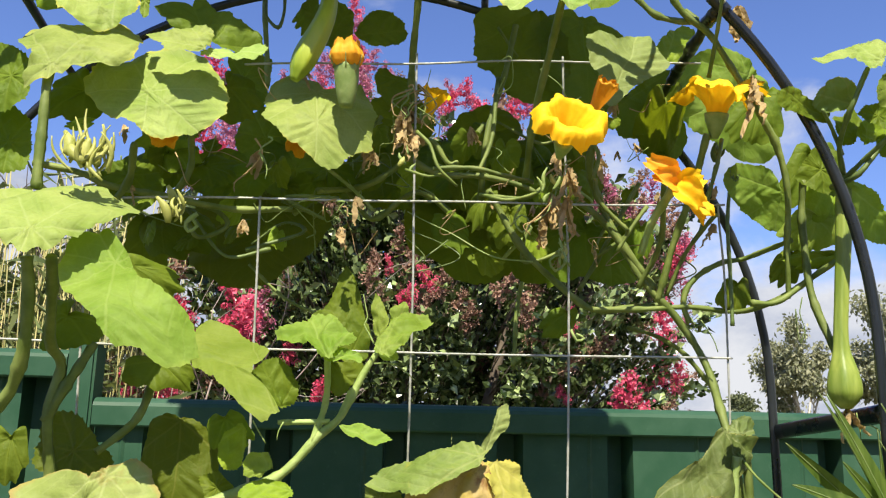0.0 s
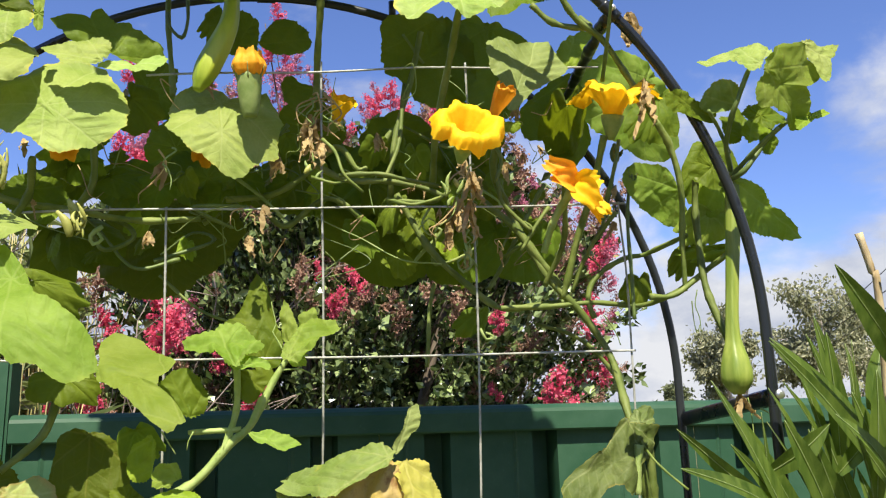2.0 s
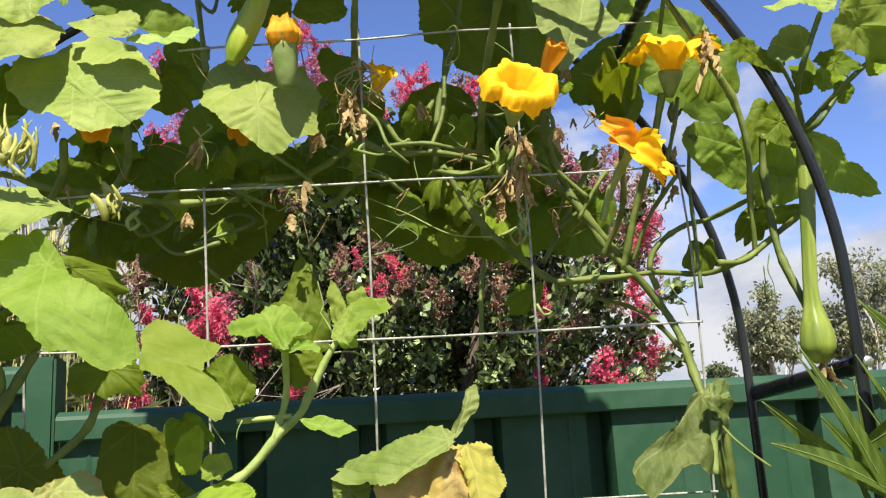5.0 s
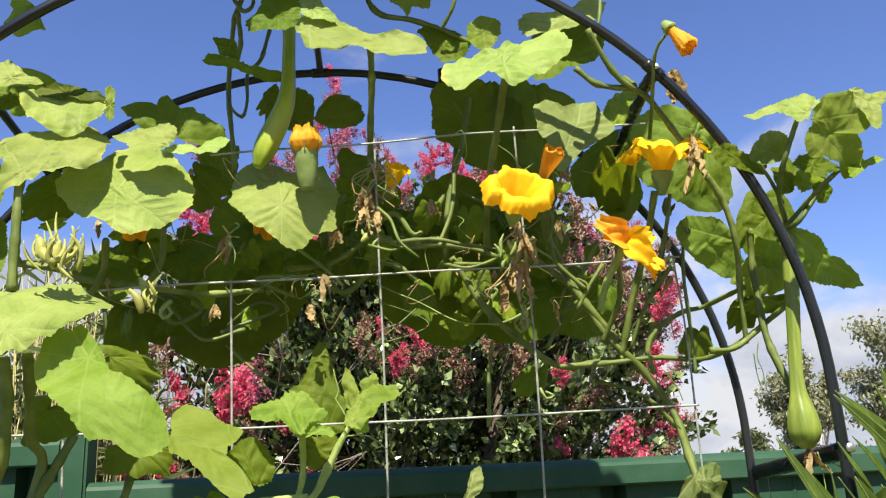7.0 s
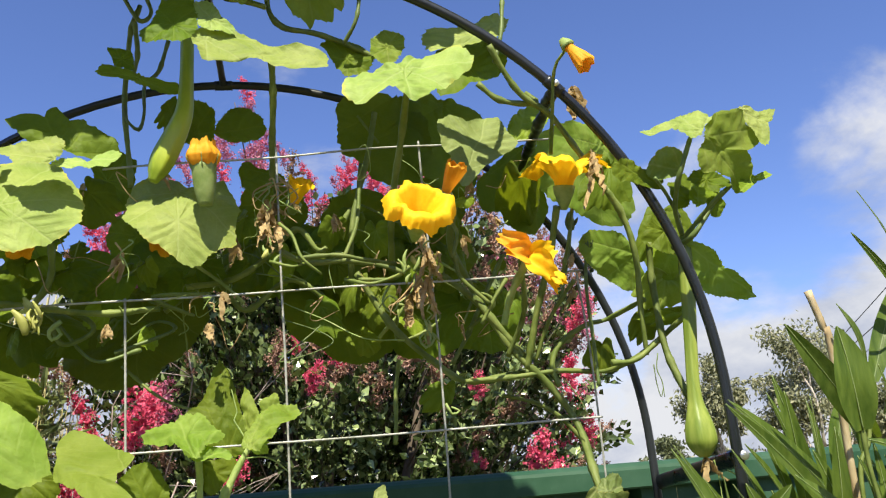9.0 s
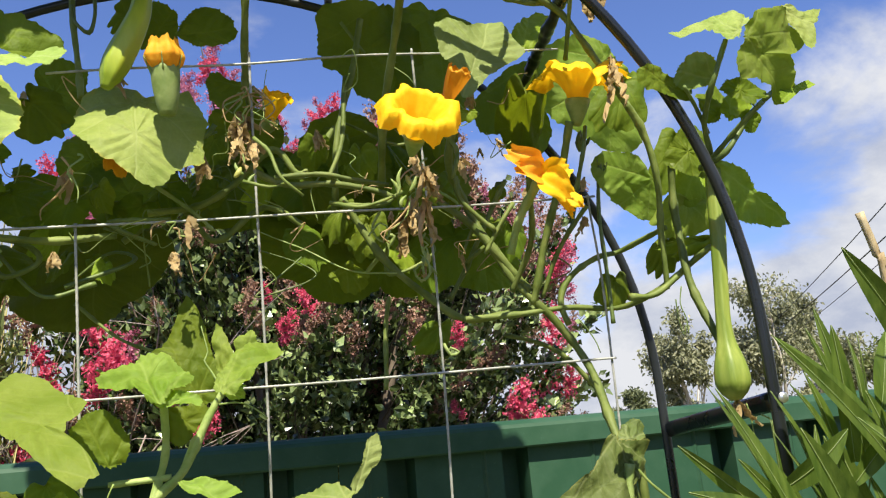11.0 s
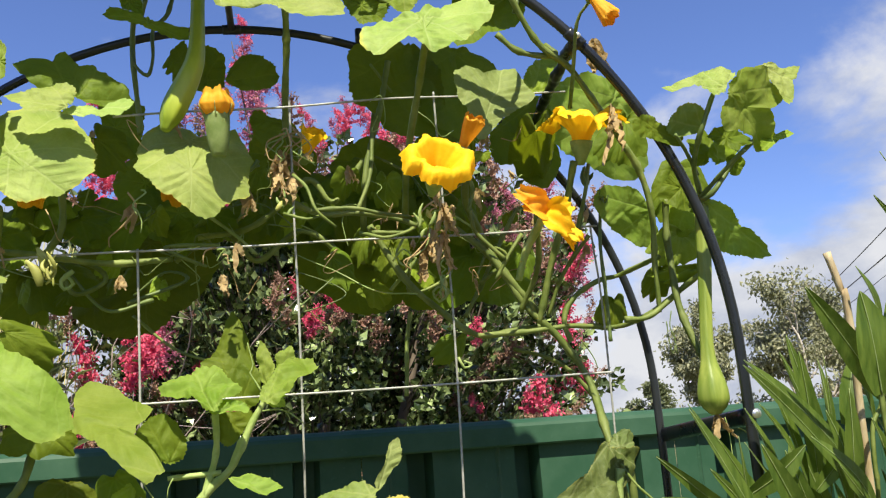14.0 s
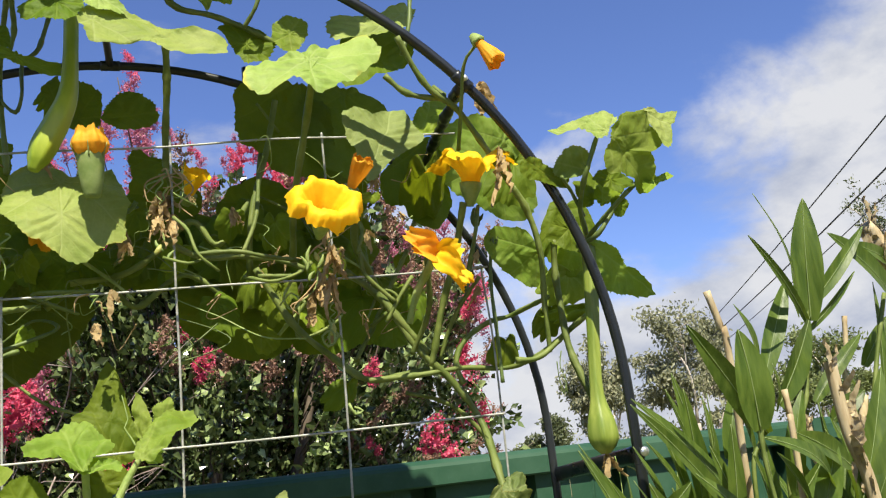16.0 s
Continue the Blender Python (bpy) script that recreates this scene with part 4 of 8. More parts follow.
blade(vine_main, (-0.125, 1.050, 2.211), (0.0, -0.912, 0.411), (2.8, 2.8, 3.0, 3.6, 5.2, 6.8, 6.5, 6.3, 4.1, 3.1, 2.8, 2.9, 3.2, 4.0, 4.1, 3.5, 3.2, 3.1, 3.2, 3.4, 3.1, 2.7, 2.5, 2.6), LEAF_SHADED, root=(0.000, 0.000), droop=0.06, edge=0.4)
blade(vine_main, (-0.082, 1.060, 2.227), (0.01, -0.917, 0.399), (1.6, 1.4, 1.3, 1.5, 1.8, 2.5, 4.0, 4.3, 4.3, 2.6, 2.0, 1.7, 1.6, 1.6, 1.8, 2.1, 2.4, 2.2, 2.3, 2.5, 2.7, 3.3, 3.4, 2.2), LEAF_PALE, root=(0.000, 0.000), droop=0.04, edge=0.6)
blade(vine_main, (-0.182, 1.180, 2.208), (0.04, -0.881, 0.471), (1.3, 0.8, 0.7, 0.6, 0.6, 0.6, 0.7, 0.8, 1.3, 3.3, 5.5, 5.7, 4.7, 2.6, 1.9, 1.5, 1.4, 1.3, 1.4, 1.7, 2.6, 4.5, 5.9, 5.2), LEAF, root=(0.000, 0.000), droop=0.02, edge=0.5)
blade(vine_main, (-0.208, 1.200, 2.247), (0.0, -0.978, 0.21), (1.6, 1.6, 1.6, 1.8, 2.0, 1.8, 1.9, 2.1, 2.5, 2.8, 1.9, 1.3, 1.2, 1.1, 1.2, 1.3, 1.4, 1.4, 1.5, 1.7, 2.3, 2.4, 1.9, 1.7), LEAF_SHADED, root=(0.000, 0.000), droop=0.03, edge=0.3)
blade(vine_main, (0.143, 1.000, 2.117), (-0.07, -0.886, 0.458), (6.2, 8.0, 10.5, 11.0, 5.1, 5.6, 3.6, 3.7, 4.2, 4.6, 5.3, 6.2, 7.3, 7.5, 6.8, 2.8, 2.6, 2.8, 3.2, 3.8, 4.3, 4.6, 4.8, 5.3), LEAF_PALE, root=(0.002, 0.019), droop=0.07, edge=0.8)
blade(vine_main, (0.248, 1.100, 2.239), (-0.17, -0.887, 0.429), (4.8, 6.1, 7.7, 8.0, 3.1, 2.5, 2.4, 2.4, 2.7, 3.4, 5.5, 5.7, 5.4, 5.6, 5.1, 2.4, 1.7, 1.5, 1.5, 1.5, 1.8, 2.1, 2.6, 3.7), LEAF_PALE, root=(0.050, 0.029), droop=0.04, edge=0.5)
blade(vine_main, (0.265, 1.130, 2.207), (0.0, -0.924, 0.382), (4.5, 5.5, 6.9, 8.0, 8.8, 7.4, 6.2, 5.8, 5.8, 6.1, 5.6, 5.3, 5.6, 5.8, 6.4, 7.2, 6.0, 4.1, 3.2, 3.0, 3.0, 3.0, 3.2, 3.7), LEAF_SHADED, root=(0.039, 0.050), droop=0.05, edge=0.3)
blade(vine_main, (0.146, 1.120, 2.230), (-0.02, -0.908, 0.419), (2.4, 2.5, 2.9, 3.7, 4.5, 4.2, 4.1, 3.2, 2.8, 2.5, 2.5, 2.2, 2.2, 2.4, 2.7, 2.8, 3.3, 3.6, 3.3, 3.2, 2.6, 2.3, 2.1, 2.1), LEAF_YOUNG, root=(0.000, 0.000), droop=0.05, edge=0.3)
blade(vine_main, (0.093, 1.140, 2.223), (0.0, -0.954, 0.301), (3.7, 3.4, 3.3, 3.5, 3.5, 3.4, 3.7, 4.0, 4.4, 4.8, 3.2, 2.3, 1.9, 1.8, 1.8, 1.9, 2.1, 2.6, 3.2, 3.2, 3.3, 3.5, 3.3, 3.5), LEAF_SHADED, root=(0.000, 0.000), droop=0.06, edge=0.3)
blade(vine_main, (0.163, 1.300, 2.183), (0.0, -0.993, 0.12), (7.2, 7.4, 7.7, 8.4, 8.2, 7.9, 7.8, 7.8, 8.2, 8.9, 8.2, 7.3, 7.1, 7.3, 7.8, 6.8, 7.3, 8.5, 8.7, 9.0, 9.4, 8.6, 8.1, 7.5), LEAF_SHADED, root=(0.030, 0.083), droop=0.06, edge=0.3)
blade(vine_main, (0.259, 1.310, 2.177), (0.0, -0.98, 0.2), (6.6, 7.6, 8.3, 8.8, 8.6, 8.7, 8.6, 9.2, 9.0, 8.8, 8.9, 7.8, 7.5, 7.8, 7.7, 8.1, 8.5, 8.0, 8.1, 8.8, 8.6, 7.1, 6.6, 6.3), LEAF_SHADED, root=(0.007, 0.073), droop=0.06, edge=0.3)
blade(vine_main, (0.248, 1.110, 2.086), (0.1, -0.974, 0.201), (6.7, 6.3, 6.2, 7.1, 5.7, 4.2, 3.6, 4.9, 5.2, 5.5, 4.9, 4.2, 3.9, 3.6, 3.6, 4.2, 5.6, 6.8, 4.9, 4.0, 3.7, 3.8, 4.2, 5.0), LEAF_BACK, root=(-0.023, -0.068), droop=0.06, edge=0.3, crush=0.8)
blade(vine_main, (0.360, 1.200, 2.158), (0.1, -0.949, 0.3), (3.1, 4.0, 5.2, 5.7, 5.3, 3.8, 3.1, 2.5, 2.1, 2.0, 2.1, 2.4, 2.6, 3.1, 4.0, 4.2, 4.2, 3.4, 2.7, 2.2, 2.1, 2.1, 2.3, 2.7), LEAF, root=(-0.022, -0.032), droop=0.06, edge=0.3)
blade(vine_main, (0.364, 1.300, 2.099), (0.0, -0.995, 0.1), (4.8, 4.7, 6.2, 8.1, 8.9, 7.5, 6.1, 5.3, 4.8, 4.6, 4.7, 5.3, 6.1, 6.6, 7.1, 7.3, 5.3, 6.7, 8.2, 8.5, 7.6, 7.0, 6.3, 5.3), LEAF_SHADED, root=(0.030, 0.072), droop=0.05, edge=0.3)
blade(vine_main, (-0.052, 1.180, 2.135), (0.1, -0.983, 0.151), (3.5, 3.4, 3.6, 3.6, 3.6, 3.8, 3.6, 3.7, 3.3, 3.0, 2.9, 2.9, 3.1, 3.5, 3.3, 2.9, 2.5, 2.3, 2.1, 2.2, 2.4, 2.7, 3.1, 3.4), LEAF_SHADED, root=(-0.035, -0.010), droop=0.04, edge=0.3)
blade(vine_main, (-0.110, 1.250, 2.181), (0.1, -0.983, 0.151), (2.3, 2.3, 2.6, 3.1, 3.1, 3.4, 3.6, 3.4, 3.4, 2.9, 2.4, 2.2, 2.3, 2.5, 2.8, 3.3, 4.3, 4.3, 4.2, 4.1, 3.8, 3.0, 2.6, 2.3), LEAF_SHADED, root=(-0.007, -0.024), droop=0.04, edge=0.3)
blade(vine_main, (-0.143, 1.220, 2.175), (-0.2, -0.968, 0.15), (0.7, 0.7, 0.8, 0.9, 1.2, 2.4, 3.0, 2.8, 2.5, 2.4, 1.8, 1.2, 1.1, 1.0, 1.1, 1.2, 1.6, 2.0, 2.4, 2.5, 2.5, 1.7, 1.0, 0.8), LEAF_SHADED, root=(0.011, -0.024), droop=0.04, edge=0.3)
blade(vine_main, (-0.034, 1.240, 2.089), (0.0, -0.98, 0.2), (4.3, 3.4, 2.7, 2.2, 1.9, 1.8, 2.1, 3.0, 3.1, 2.7, 2.5, 2.2, 1.9, 1.9, 2.0, 2.4, 2.4, 2.6, 3.0, 3.5, 3.5, 3.8, 4.2, 4.1), LEAF_SHADED, root=(0.035, 0.005), droop=0.06, edge=0.3)
blade(vine_main, (-0.127, 1.140, 1.992), (0.05, -0.931, 0.361), (6.9, 7.5, 8.4, 9.6, 11.0, 7.0, 7.7, 11.2, 11.0, 9.3, 7.0, 6.9, 5.8, 5.1, 4.8, 4.7, 4.3, 4.6, 5.2, 6.2, 6.1, 5.6, 6.2, 7.2), LEAF_PALE, root=(-0.001, 0.051), droop=0.25, edge=0.8)
# leaves beside the arch
blade(vine_main, (0.476, 0.970, 2.051), (-0.269, -0.818, 0.509), (3.2, 4.1, 4.1, 2.9, 2.1, 1.7, 1.5, 1.4, 1.4, 1.6, 1.9, 2.3, 4.1, 5.4, 1.4, 1.5, 1.6, 2.1, 2.9, 3.4, 3.4, 3.0, 2.7, 2.8), LEAF_PALE, root=(0.019, -0.023), droop=0.03, edge=0.6, crush=1.5)
blade(vine_main, (0.511, 0.950, 2.008), (0.15, -0.932, -0.331), (2.9, 5.4, 5.4, 4.8, 5.5, 5.1, 4.6, 4.4, 4.4, 3.9, 3.5, 3.3, 3.4, 4.4, 4.7, 4.2, 3.2, 3.0, 3.1, 3.5, 5.7, 6.6, 5.0, 4.0), LEAF_YOUNG, root=(-0.029, 0.012), droop=0.04, edge=0.4, crush=1.6)
blade(vine_main, (0.563, 0.945, 2.045), (0.02, -0.95, 0.31), (2.0, 2.5, 3.5, 2.8, 1.9, 1.8, 1.8, 2.0, 2.2, 2.7, 2.9, 2.1, 1.7, 1.6, 1.6, 1.8, 2.3, 4.3, 3.8, 2.4, 1.5, 1.3, 1.3, 1.5), LEAF_PALE, root=(-0.018, 0.015), droop=0.03, edge=0.6, crush=1.5)
blade(vine_main, (0.514, 1.000, 1.990), (0.1, -0.972, 0.211), (3.7, 2.9, 2.4, 2.0, 1.7, 1.6, 1.5, 1.5, 1.6, 1.8, 1.9, 2.1, 2.4, 2.1, 1.9, 1.6, 1.3, 1.3, 1.9, 2.4, 2.2, 2.1, 2.4, 3.4), LEAF_SHADED, root=(0.000, 0.000), droop=0.05, edge=0.3, crush=1.4)
blade(vine_main, (0.560, 0.970, 1.979), (-0.03, -0.902, 0.431), (1.9, 2.8, 2.4, 0.9, 0.6, 0.5, 0.5, 0.6, 0.7, 0.8, 1.1, 1.3, 1.8, 2.3, 3.0, 3.2, 1.4, 0.9, 0.7, 0.6, 0.6, 0.6, 0.8, 1.1), LEAF, root=(0.000, 0.000), droop=0.02, edge=0.4, crush=1.2)
blade(vine_main, (0.463, 1.000, 2.013), (-0.1, -0.974, -0.201), (2.7, 2.8, 2.6, 2.5, 2.2, 2.1, 1.8, 1.7, 1.7, 1.6, 1.6, 1.8, 2.0, 2.3, 2.7, 2.6, 2.5, 2.2, 2.1, 2.0, 2.2, 2.3, 2.5, 2.7), LEAF_WILT, root=(0.023, -0.011), droop=0.14, edge=0.8, crush=1.2)
blade(vine_main, (0.469, 1.270, 2.113), (0.1, -0.946, -0.309), (8.8, 7.5, 7.1, 7.0, 7.2, 7.5, 7.8, 7.9, 8.1, 8.4, 8.3, 8.3, 7.6, 7.6, 7.1, 6.7, 6.4, 6.4, 7.0, 8.2, 10.0, 11.5, 11.7, 9.5), LEAF_YOUNG, root=(0.034, 0.041), droop=0.08, edge=0.4)
blade(vine_main, (0.449, 1.170, 1.942), (0.1, -0.916, -0.388), (4.5, 4.1, 3.8, 3.6, 3.7, 3.5, 3.6, 3.7, 4.1, 5.0, 5.1, 5.1, 4.5, 3.7, 3.2, 3.0, 2.9, 2.9, 3.2, 3.9, 5.6, 7.0, 6.9, 5.4), LEAF_YOUNG, root=(0.042, 0.004), droop=0.05, edge=0.3)
blade(vine_main, (0.535, 1.060, 1.886), (-0.1, -0.916, -0.388), (3.1, 1.8, 1.7, 1.8, 1.9, 2.4, 3.0, 3.7, 4.8, 5.2, 3.6, 2.7, 2.2, 2.0, 2.0, 2.1, 2.5, 2.7, 2.9, 3.2, 3.7, 5.3, 6.7, 4.4), LEAF_YOUNG, root=(-0.031, 0.037), droop=0.04, edge=0.3)
blade(vine_main, (0.500, 1.100, 1.955), (0.1, -0.99, 0.1), (3.5, 3.3, 3.4, 3.9, 3.7, 3.4, 3.3, 2.8, 2.4, 2.3, 2.3, 2.5, 2.9, 3.7, 3.6, 3.3, 3.3, 3.2, 3.2, 3.5, 4.1, 3.8, 3.4, 3.4), LEAF_SHADED, root=(0.000, 0.000), droop=0.05, edge=0.3)
blade(vine_main, (0.408, 1.000, 2.000), (0.301, -0.942, -0.15), (6.0, 2.9, 2.2, 2.1, 1.9, 1.7, 1.6, 1.6, 1.7, 1.7, 1.9, 2.2, 2.2, 2.2, 2.0, 1.7, 1.6, 1.3, 1.3, 1.4, 1.5, 1.9, 2.7, 5.9), LEAF_SHADED, root=(0.060, -0.009), droop=0.04, edge=0.3, crush=1.0)
blade(vine_main, (0.491, 1.030, 1.983), (0.1, -0.972, 0.211), (2.2, 3.1, 3.0, 3.0, 3.3, 2.3, 1.5, 1.6, 1.9, 1.8, 1.5, 1.3, 1.3, 1.4, 1.5, 1.6, 1.9, 2.1, 2.1, 2.2, 1.9, 1.7, 1.7, 1.8), LEAF_SHADED, root=(0.009, -0.011), droop=0.05, edge=0.3, crush=1.4)
blade(vine_main, (0.528, 1.010, 1.956), (-0.1, -0.99, -0.1), (1.1, 1.2, 1.2, 1.3, 1.3, 1.3, 1.4, 1.5, 1.5, 1.6, 1.5, 1.3, 1.3, 1.2, 1.2, 1.3, 1.4, 1.3, 1.2, 1.2, 1.0, 0.9, 0.9, 0.9), LEAF_SHADED, root=(-0.013, 0.011), droop=0.05, edge=0.3, crush=1.4)
blade(vine_main, (0.511, 1.020, 1.975), (0.269, -0.946, 0.179), (2.8, 4.3, 4.1, 3.3, 2.7, 2.0, 1.6, 1.4, 1.4, 1.4, 1.3, 1.3, 1.4, 1.6, 1.7, 1.9, 2.0, 1.6, 1.4, 1.3, 1.3, 1.3, 1.5, 2.0), LEAF, root=(-0.007, -0.014), droop=0.05, edge=0.3, crush=1.4)
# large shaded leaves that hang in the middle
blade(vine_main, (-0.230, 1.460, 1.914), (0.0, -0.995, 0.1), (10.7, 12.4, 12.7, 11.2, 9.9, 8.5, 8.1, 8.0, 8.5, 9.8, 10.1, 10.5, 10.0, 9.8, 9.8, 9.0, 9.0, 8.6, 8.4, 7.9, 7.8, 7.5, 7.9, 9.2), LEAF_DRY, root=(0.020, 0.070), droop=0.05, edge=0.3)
blade(vine_main, (0.091, 1.450, 1.924), (0.0, -0.995, 0.1), (10.3, 9.7, 9.5, 8.5, 8.1, 7.4, 7.1, 7.6, 8.1, 9.0, 9.7, 8.6, 7.9, 7.5, 6.2, 5.3, 5.3, 5.9, 6.4, 7.1, 7.9, 9.2, 9.9, 10.1), LEAF_SHADED, root=(0.013, 0.060), droop=0.05, edge=0.6)
blade(vine_main, (0.214, 1.440, 1.922), (0.0, -0.995, 0.1), (4.9, 5.3, 5.2, 5.4, 6.4, 6.4, 6.1, 6.4, 7.5, 7.4, 7.4, 6.5, 5.5, 5.0, 4.8, 5.5, 6.5, 6.6, 6.7, 6.7, 5.9, 5.1, 4.9, 4.7), LEAF_SHADED, root=(0.000, 0.000), droop=0.05, edge=0.3)
blade(vine_main, (0.347, 1.460, 1.914), (0.0, -0.995, 0.1), (5.9, 5.8, 5.9, 6.7, 6.5, 6.0, 5.9, 5.2, 4.6, 4.5, 4.5, 4.6, 5.1, 6.3, 6.5, 6.0, 5.8, 5.4, 5.3, 5.2, 5.4, 5.9, 6.0, 5.7), LEAF_SHADED, root=(0.000, 0.000), droop=0.05, edge=0.3)
blade(vine_main, (-0.273, 1.360, 1.984), (0.0, -0.98, 0.2), (4.5, 4.4, 4.6, 4.9, 4.6, 4.2, 3.9, 3.8, 3.9, 4.0, 4.0, 4.3, 4.4, 4.1, 4.2, 3.9, 3.7, 3.7, 3.6, 3.7, 4.0, 4.3, 4.0, 4.1), LEAF_SHADED, root=(0.000, 0.000), droop=0.05, edge=0.3)
blade(vine_main, (-0.166, 1.450, 2.025), (0.0, -0.98, 0.2), (7.4, 7.0, 6.8, 6.1, 5.5, 5.2, 5.4, 5.2, 5.5, 6.2, 6.3, 6.6, 7.0, 6.2, 5.9, 6.0, 5.7, 5.5, 5.9, 6.3, 6.1, 6.7, 6.9, 6.9), LEAF_SHADED, root=(0.000, 0.000), droop=0.05, edge=0.3)
blade(vine_main, (-0.017, 1.460, 2.035), (0.0, -0.98, 0.2), (8.5, 7.7, 7.1, 6.3, 5.5, 5.2, 5.3, 5.1, 5.4, 6.1, 6.6, 7.2, 7.9, 7.2, 7.0, 7.5, 7.5, 7.1, 7.3, 7.2, 7.0, 7.6, 7.9, 7.9), LEAF_SHADED, root=(0.000, 0.000), droop=0.05, edge=0.3)
blade(vine_main, (0.119, 1.450, 2.042), (0.0, -0.98, 0.2), (8.0, 8.0, 8.1, 8.3, 7.5, 7.3, 6.9, 6.0, 5.8, 6.1, 6.1, 6.5, 7.3, 7.0, 6.8, 6.9, 6.4, 6.3, 6.5, 6.1, 6.1, 6.6, 6.8, 7.1), LEAF_SHADED, root=(0.000, 0.000), droop=0.05, edge=0.3)
blade(vine_main, (0.258, 1.460, 2.025), (0.0, -0.98, 0.2), (7.8, 7.9, 8.2, 8.8, 7.9, 7.5, 7.5, 6.7, 6.3, 6.4, 6.2, 6.4, 7.0, 6.7, 6.6, 6.8, 6.3, 6.1, 6.2, 5.8, 5.9, 6.5, 6.5, 6.8), LEAF_SHADED, root=(0.000, 0.000), droop=0.05, edge=0.3)
blade(vine_main, (-0.239, 1.300, 2.108), (0.0, -0.98, 0.2), (3.8, 3.9, 4.4, 5.3, 5.2, 5.4, 5.6, 4.9, 4.5, 3.2, 2.0, 1.8, 1.6, 1.5, 1.5, 1.8, 2.4, 3.6, 5.2, 5.9, 6.0, 5.1, 4.2, 3.9), LEAF_SHADED, root=(0.000, 0.000), droop=0.05, edge=0.3)
blade(vine_main, (-0.359, 1.220, 1.935), (0.0, -0.98, 0.2), (3.8, 3.5, 3.0, 2.5, 2.3, 2.3, 2.5, 2.4, 2.4, 2.6, 3.1, 3.4, 3.9, 4.4, 3.8, 3.6, 3.6, 3.3, 3.2, 3.4, 3.6, 3.8, 4.2, 4.5), LEAF_SHADED, root=(0.000, 0.000), droop=0.05, edge=0.3)
blade(vine_main, (0.137, 1.450, 2.107), (0.0, -0.98, 0.2), (6.1, 6.1, 5.7, 5.9, 5.4, 5.1, 5.1, 4.7, 4.6, 4.9, 5.2, 5.5, 6.4, 6.4, 6.0, 5.7, 5.0, 4.8, 4.4, 4.0, 4.1, 4.4, 4.8, 5.2), LEAF_SHADED, root=(0.000, 0.000), droop=0.05, edge=0.3)
blade(vine_main, (0.258, 1.440, 2.106), (0.0, -0.98, 0.2), (6.0, 6.5, 6.9, 7.8, 7.7, 7.4, 7.4, 6.4, 6.0, 5.7, 5.2, 5.2, 5.6, 5.6, 5.9, 6.6, 6.4, 6.5, 6.7, 6.0, 5.8, 5.9, 5.5, 5.5), LEAF_SHADED, root=(0.000, 0.000), droop=0.05, edge=0.3)
blade(vine_main, (-0.011, 1.460, 2.120), (0.0, -0.98, 0.2), (6.5, 6.0, 5.9, 6.0, 5.4, 5.3, 5.6, 5.2, 4.9, 5.1, 5.2, 4.9, 5.2, 5.6, 5.7, 6.2, 6.3, 6.2, 6.6, 6.3, 6.2, 6.4, 6.0, 6.2), LEAF_SHADED, root=(0.000, 0.000), droop=0.05, edge=0.3)
blade(vine_main, (-0.218, 1.460, 2.077), (0.0, -0.98, 0.2), (5.3, 4.9, 5.1, 5.5, 5.4, 5.5, 6.0, 5.6, 5.2, 5.2, 4.9, 4.6, 4.7, 4.8, 4.7, 5.1, 5.2, 5.2, 5.5, 5.2, 5.3, 5.4, 5.0, 5.2), LEAF_SHADED, root=(0.000, 0.000), droop=0.05, edge=0.3)
# young shoot in front, low
blade(shoot, (-0.194, 1.050, 1.687), (-0.1, -0.752, 0.652), (2.0, 3.0, 3.9, 3.8, 3.7, 3.9, 4.6, 6.3, 8.6, 7.2, 5.2, 4.6, 4.3, 3.6, 3.0, 2.8, 2.8, 3.1, 3.7, 5.2, 8.1, 7.9, 2.3, 2.1), LEAF_YOUNG, root=(0.054, -0.061), droop=0.04, edge=0.6, crush=1.4)
# shaded lobe of the leaf above, set as its own darker-coloured blade
blade(shoot, (-0.156, 1.100, 1.678), (0.201, -0.974, 0.1), (2.3, 2.1, 2.1, 2.1, 2.1, 2.3, 2.4, 2.3, 2.3, 2.3, 2.3, 2.6, 2.6, 2.7, 3.0, 2.7, 2.4, 2.3, 2.6, 3.1, 3.3, 3.3, 3.0, 2.8), LEAF_SHADED, root=(0.008, -0.029), droop=0.04, edge=0.3, crush=0.6)
blade(shoot, (-0.111, 1.070, 1.722), (-0.1, -0.718, 0.688), (4.1, 3.6, 3.1, 3.0, 3.3, 3.6, 3.7, 3.8, 3.5, 4.1, 4.5, 5.0, 4.0, 2.4, 1.8, 1.7, 1.6, 1.8, 2.1, 2.9, 3.5, 3.0, 2.9, 3.3), LEAF_YOUNG, root=(0.015, -0.031), droop=0.06, edge=0.4, crush=1.8, pleat=0.10)
blade(shoot, (-0.081, 1.060, 1.704), (0.1, -0.796, 0.597), (1.7, 1.3, 1.0, 1.0, 0.9, 0.8, 0.8, 0.9, 1.1, 1.3, 1.6, 1.8, 2.1, 2.4, 1.8, 1.3, 1.0, 0.9, 0.9, 0.9, 1.0, 1.3, 1.9, 1.9), LEAF_YOUNG, root=(-0.022, -0.006), droop=0.05, edge=0.3, crush=1.2, pleat=0.08)
blade(shoot, (-0.080, 1.120, 1.685), (0.1, -0.99, 0.1), (1.5, 2.0, 2.4, 2.4, 1.8, 1.6, 1.5, 1.6, 1.8, 2.3, 2.3, 1.9, 1.7, 1.7, 1.9, 2.3, 2.3, 2.4, 2.0, 1.6, 1.3, 1.3, 1.2, 1.3), LEAF_SHADED, root=(-0.018, 0.015), droop=0.04, edge=0.3)
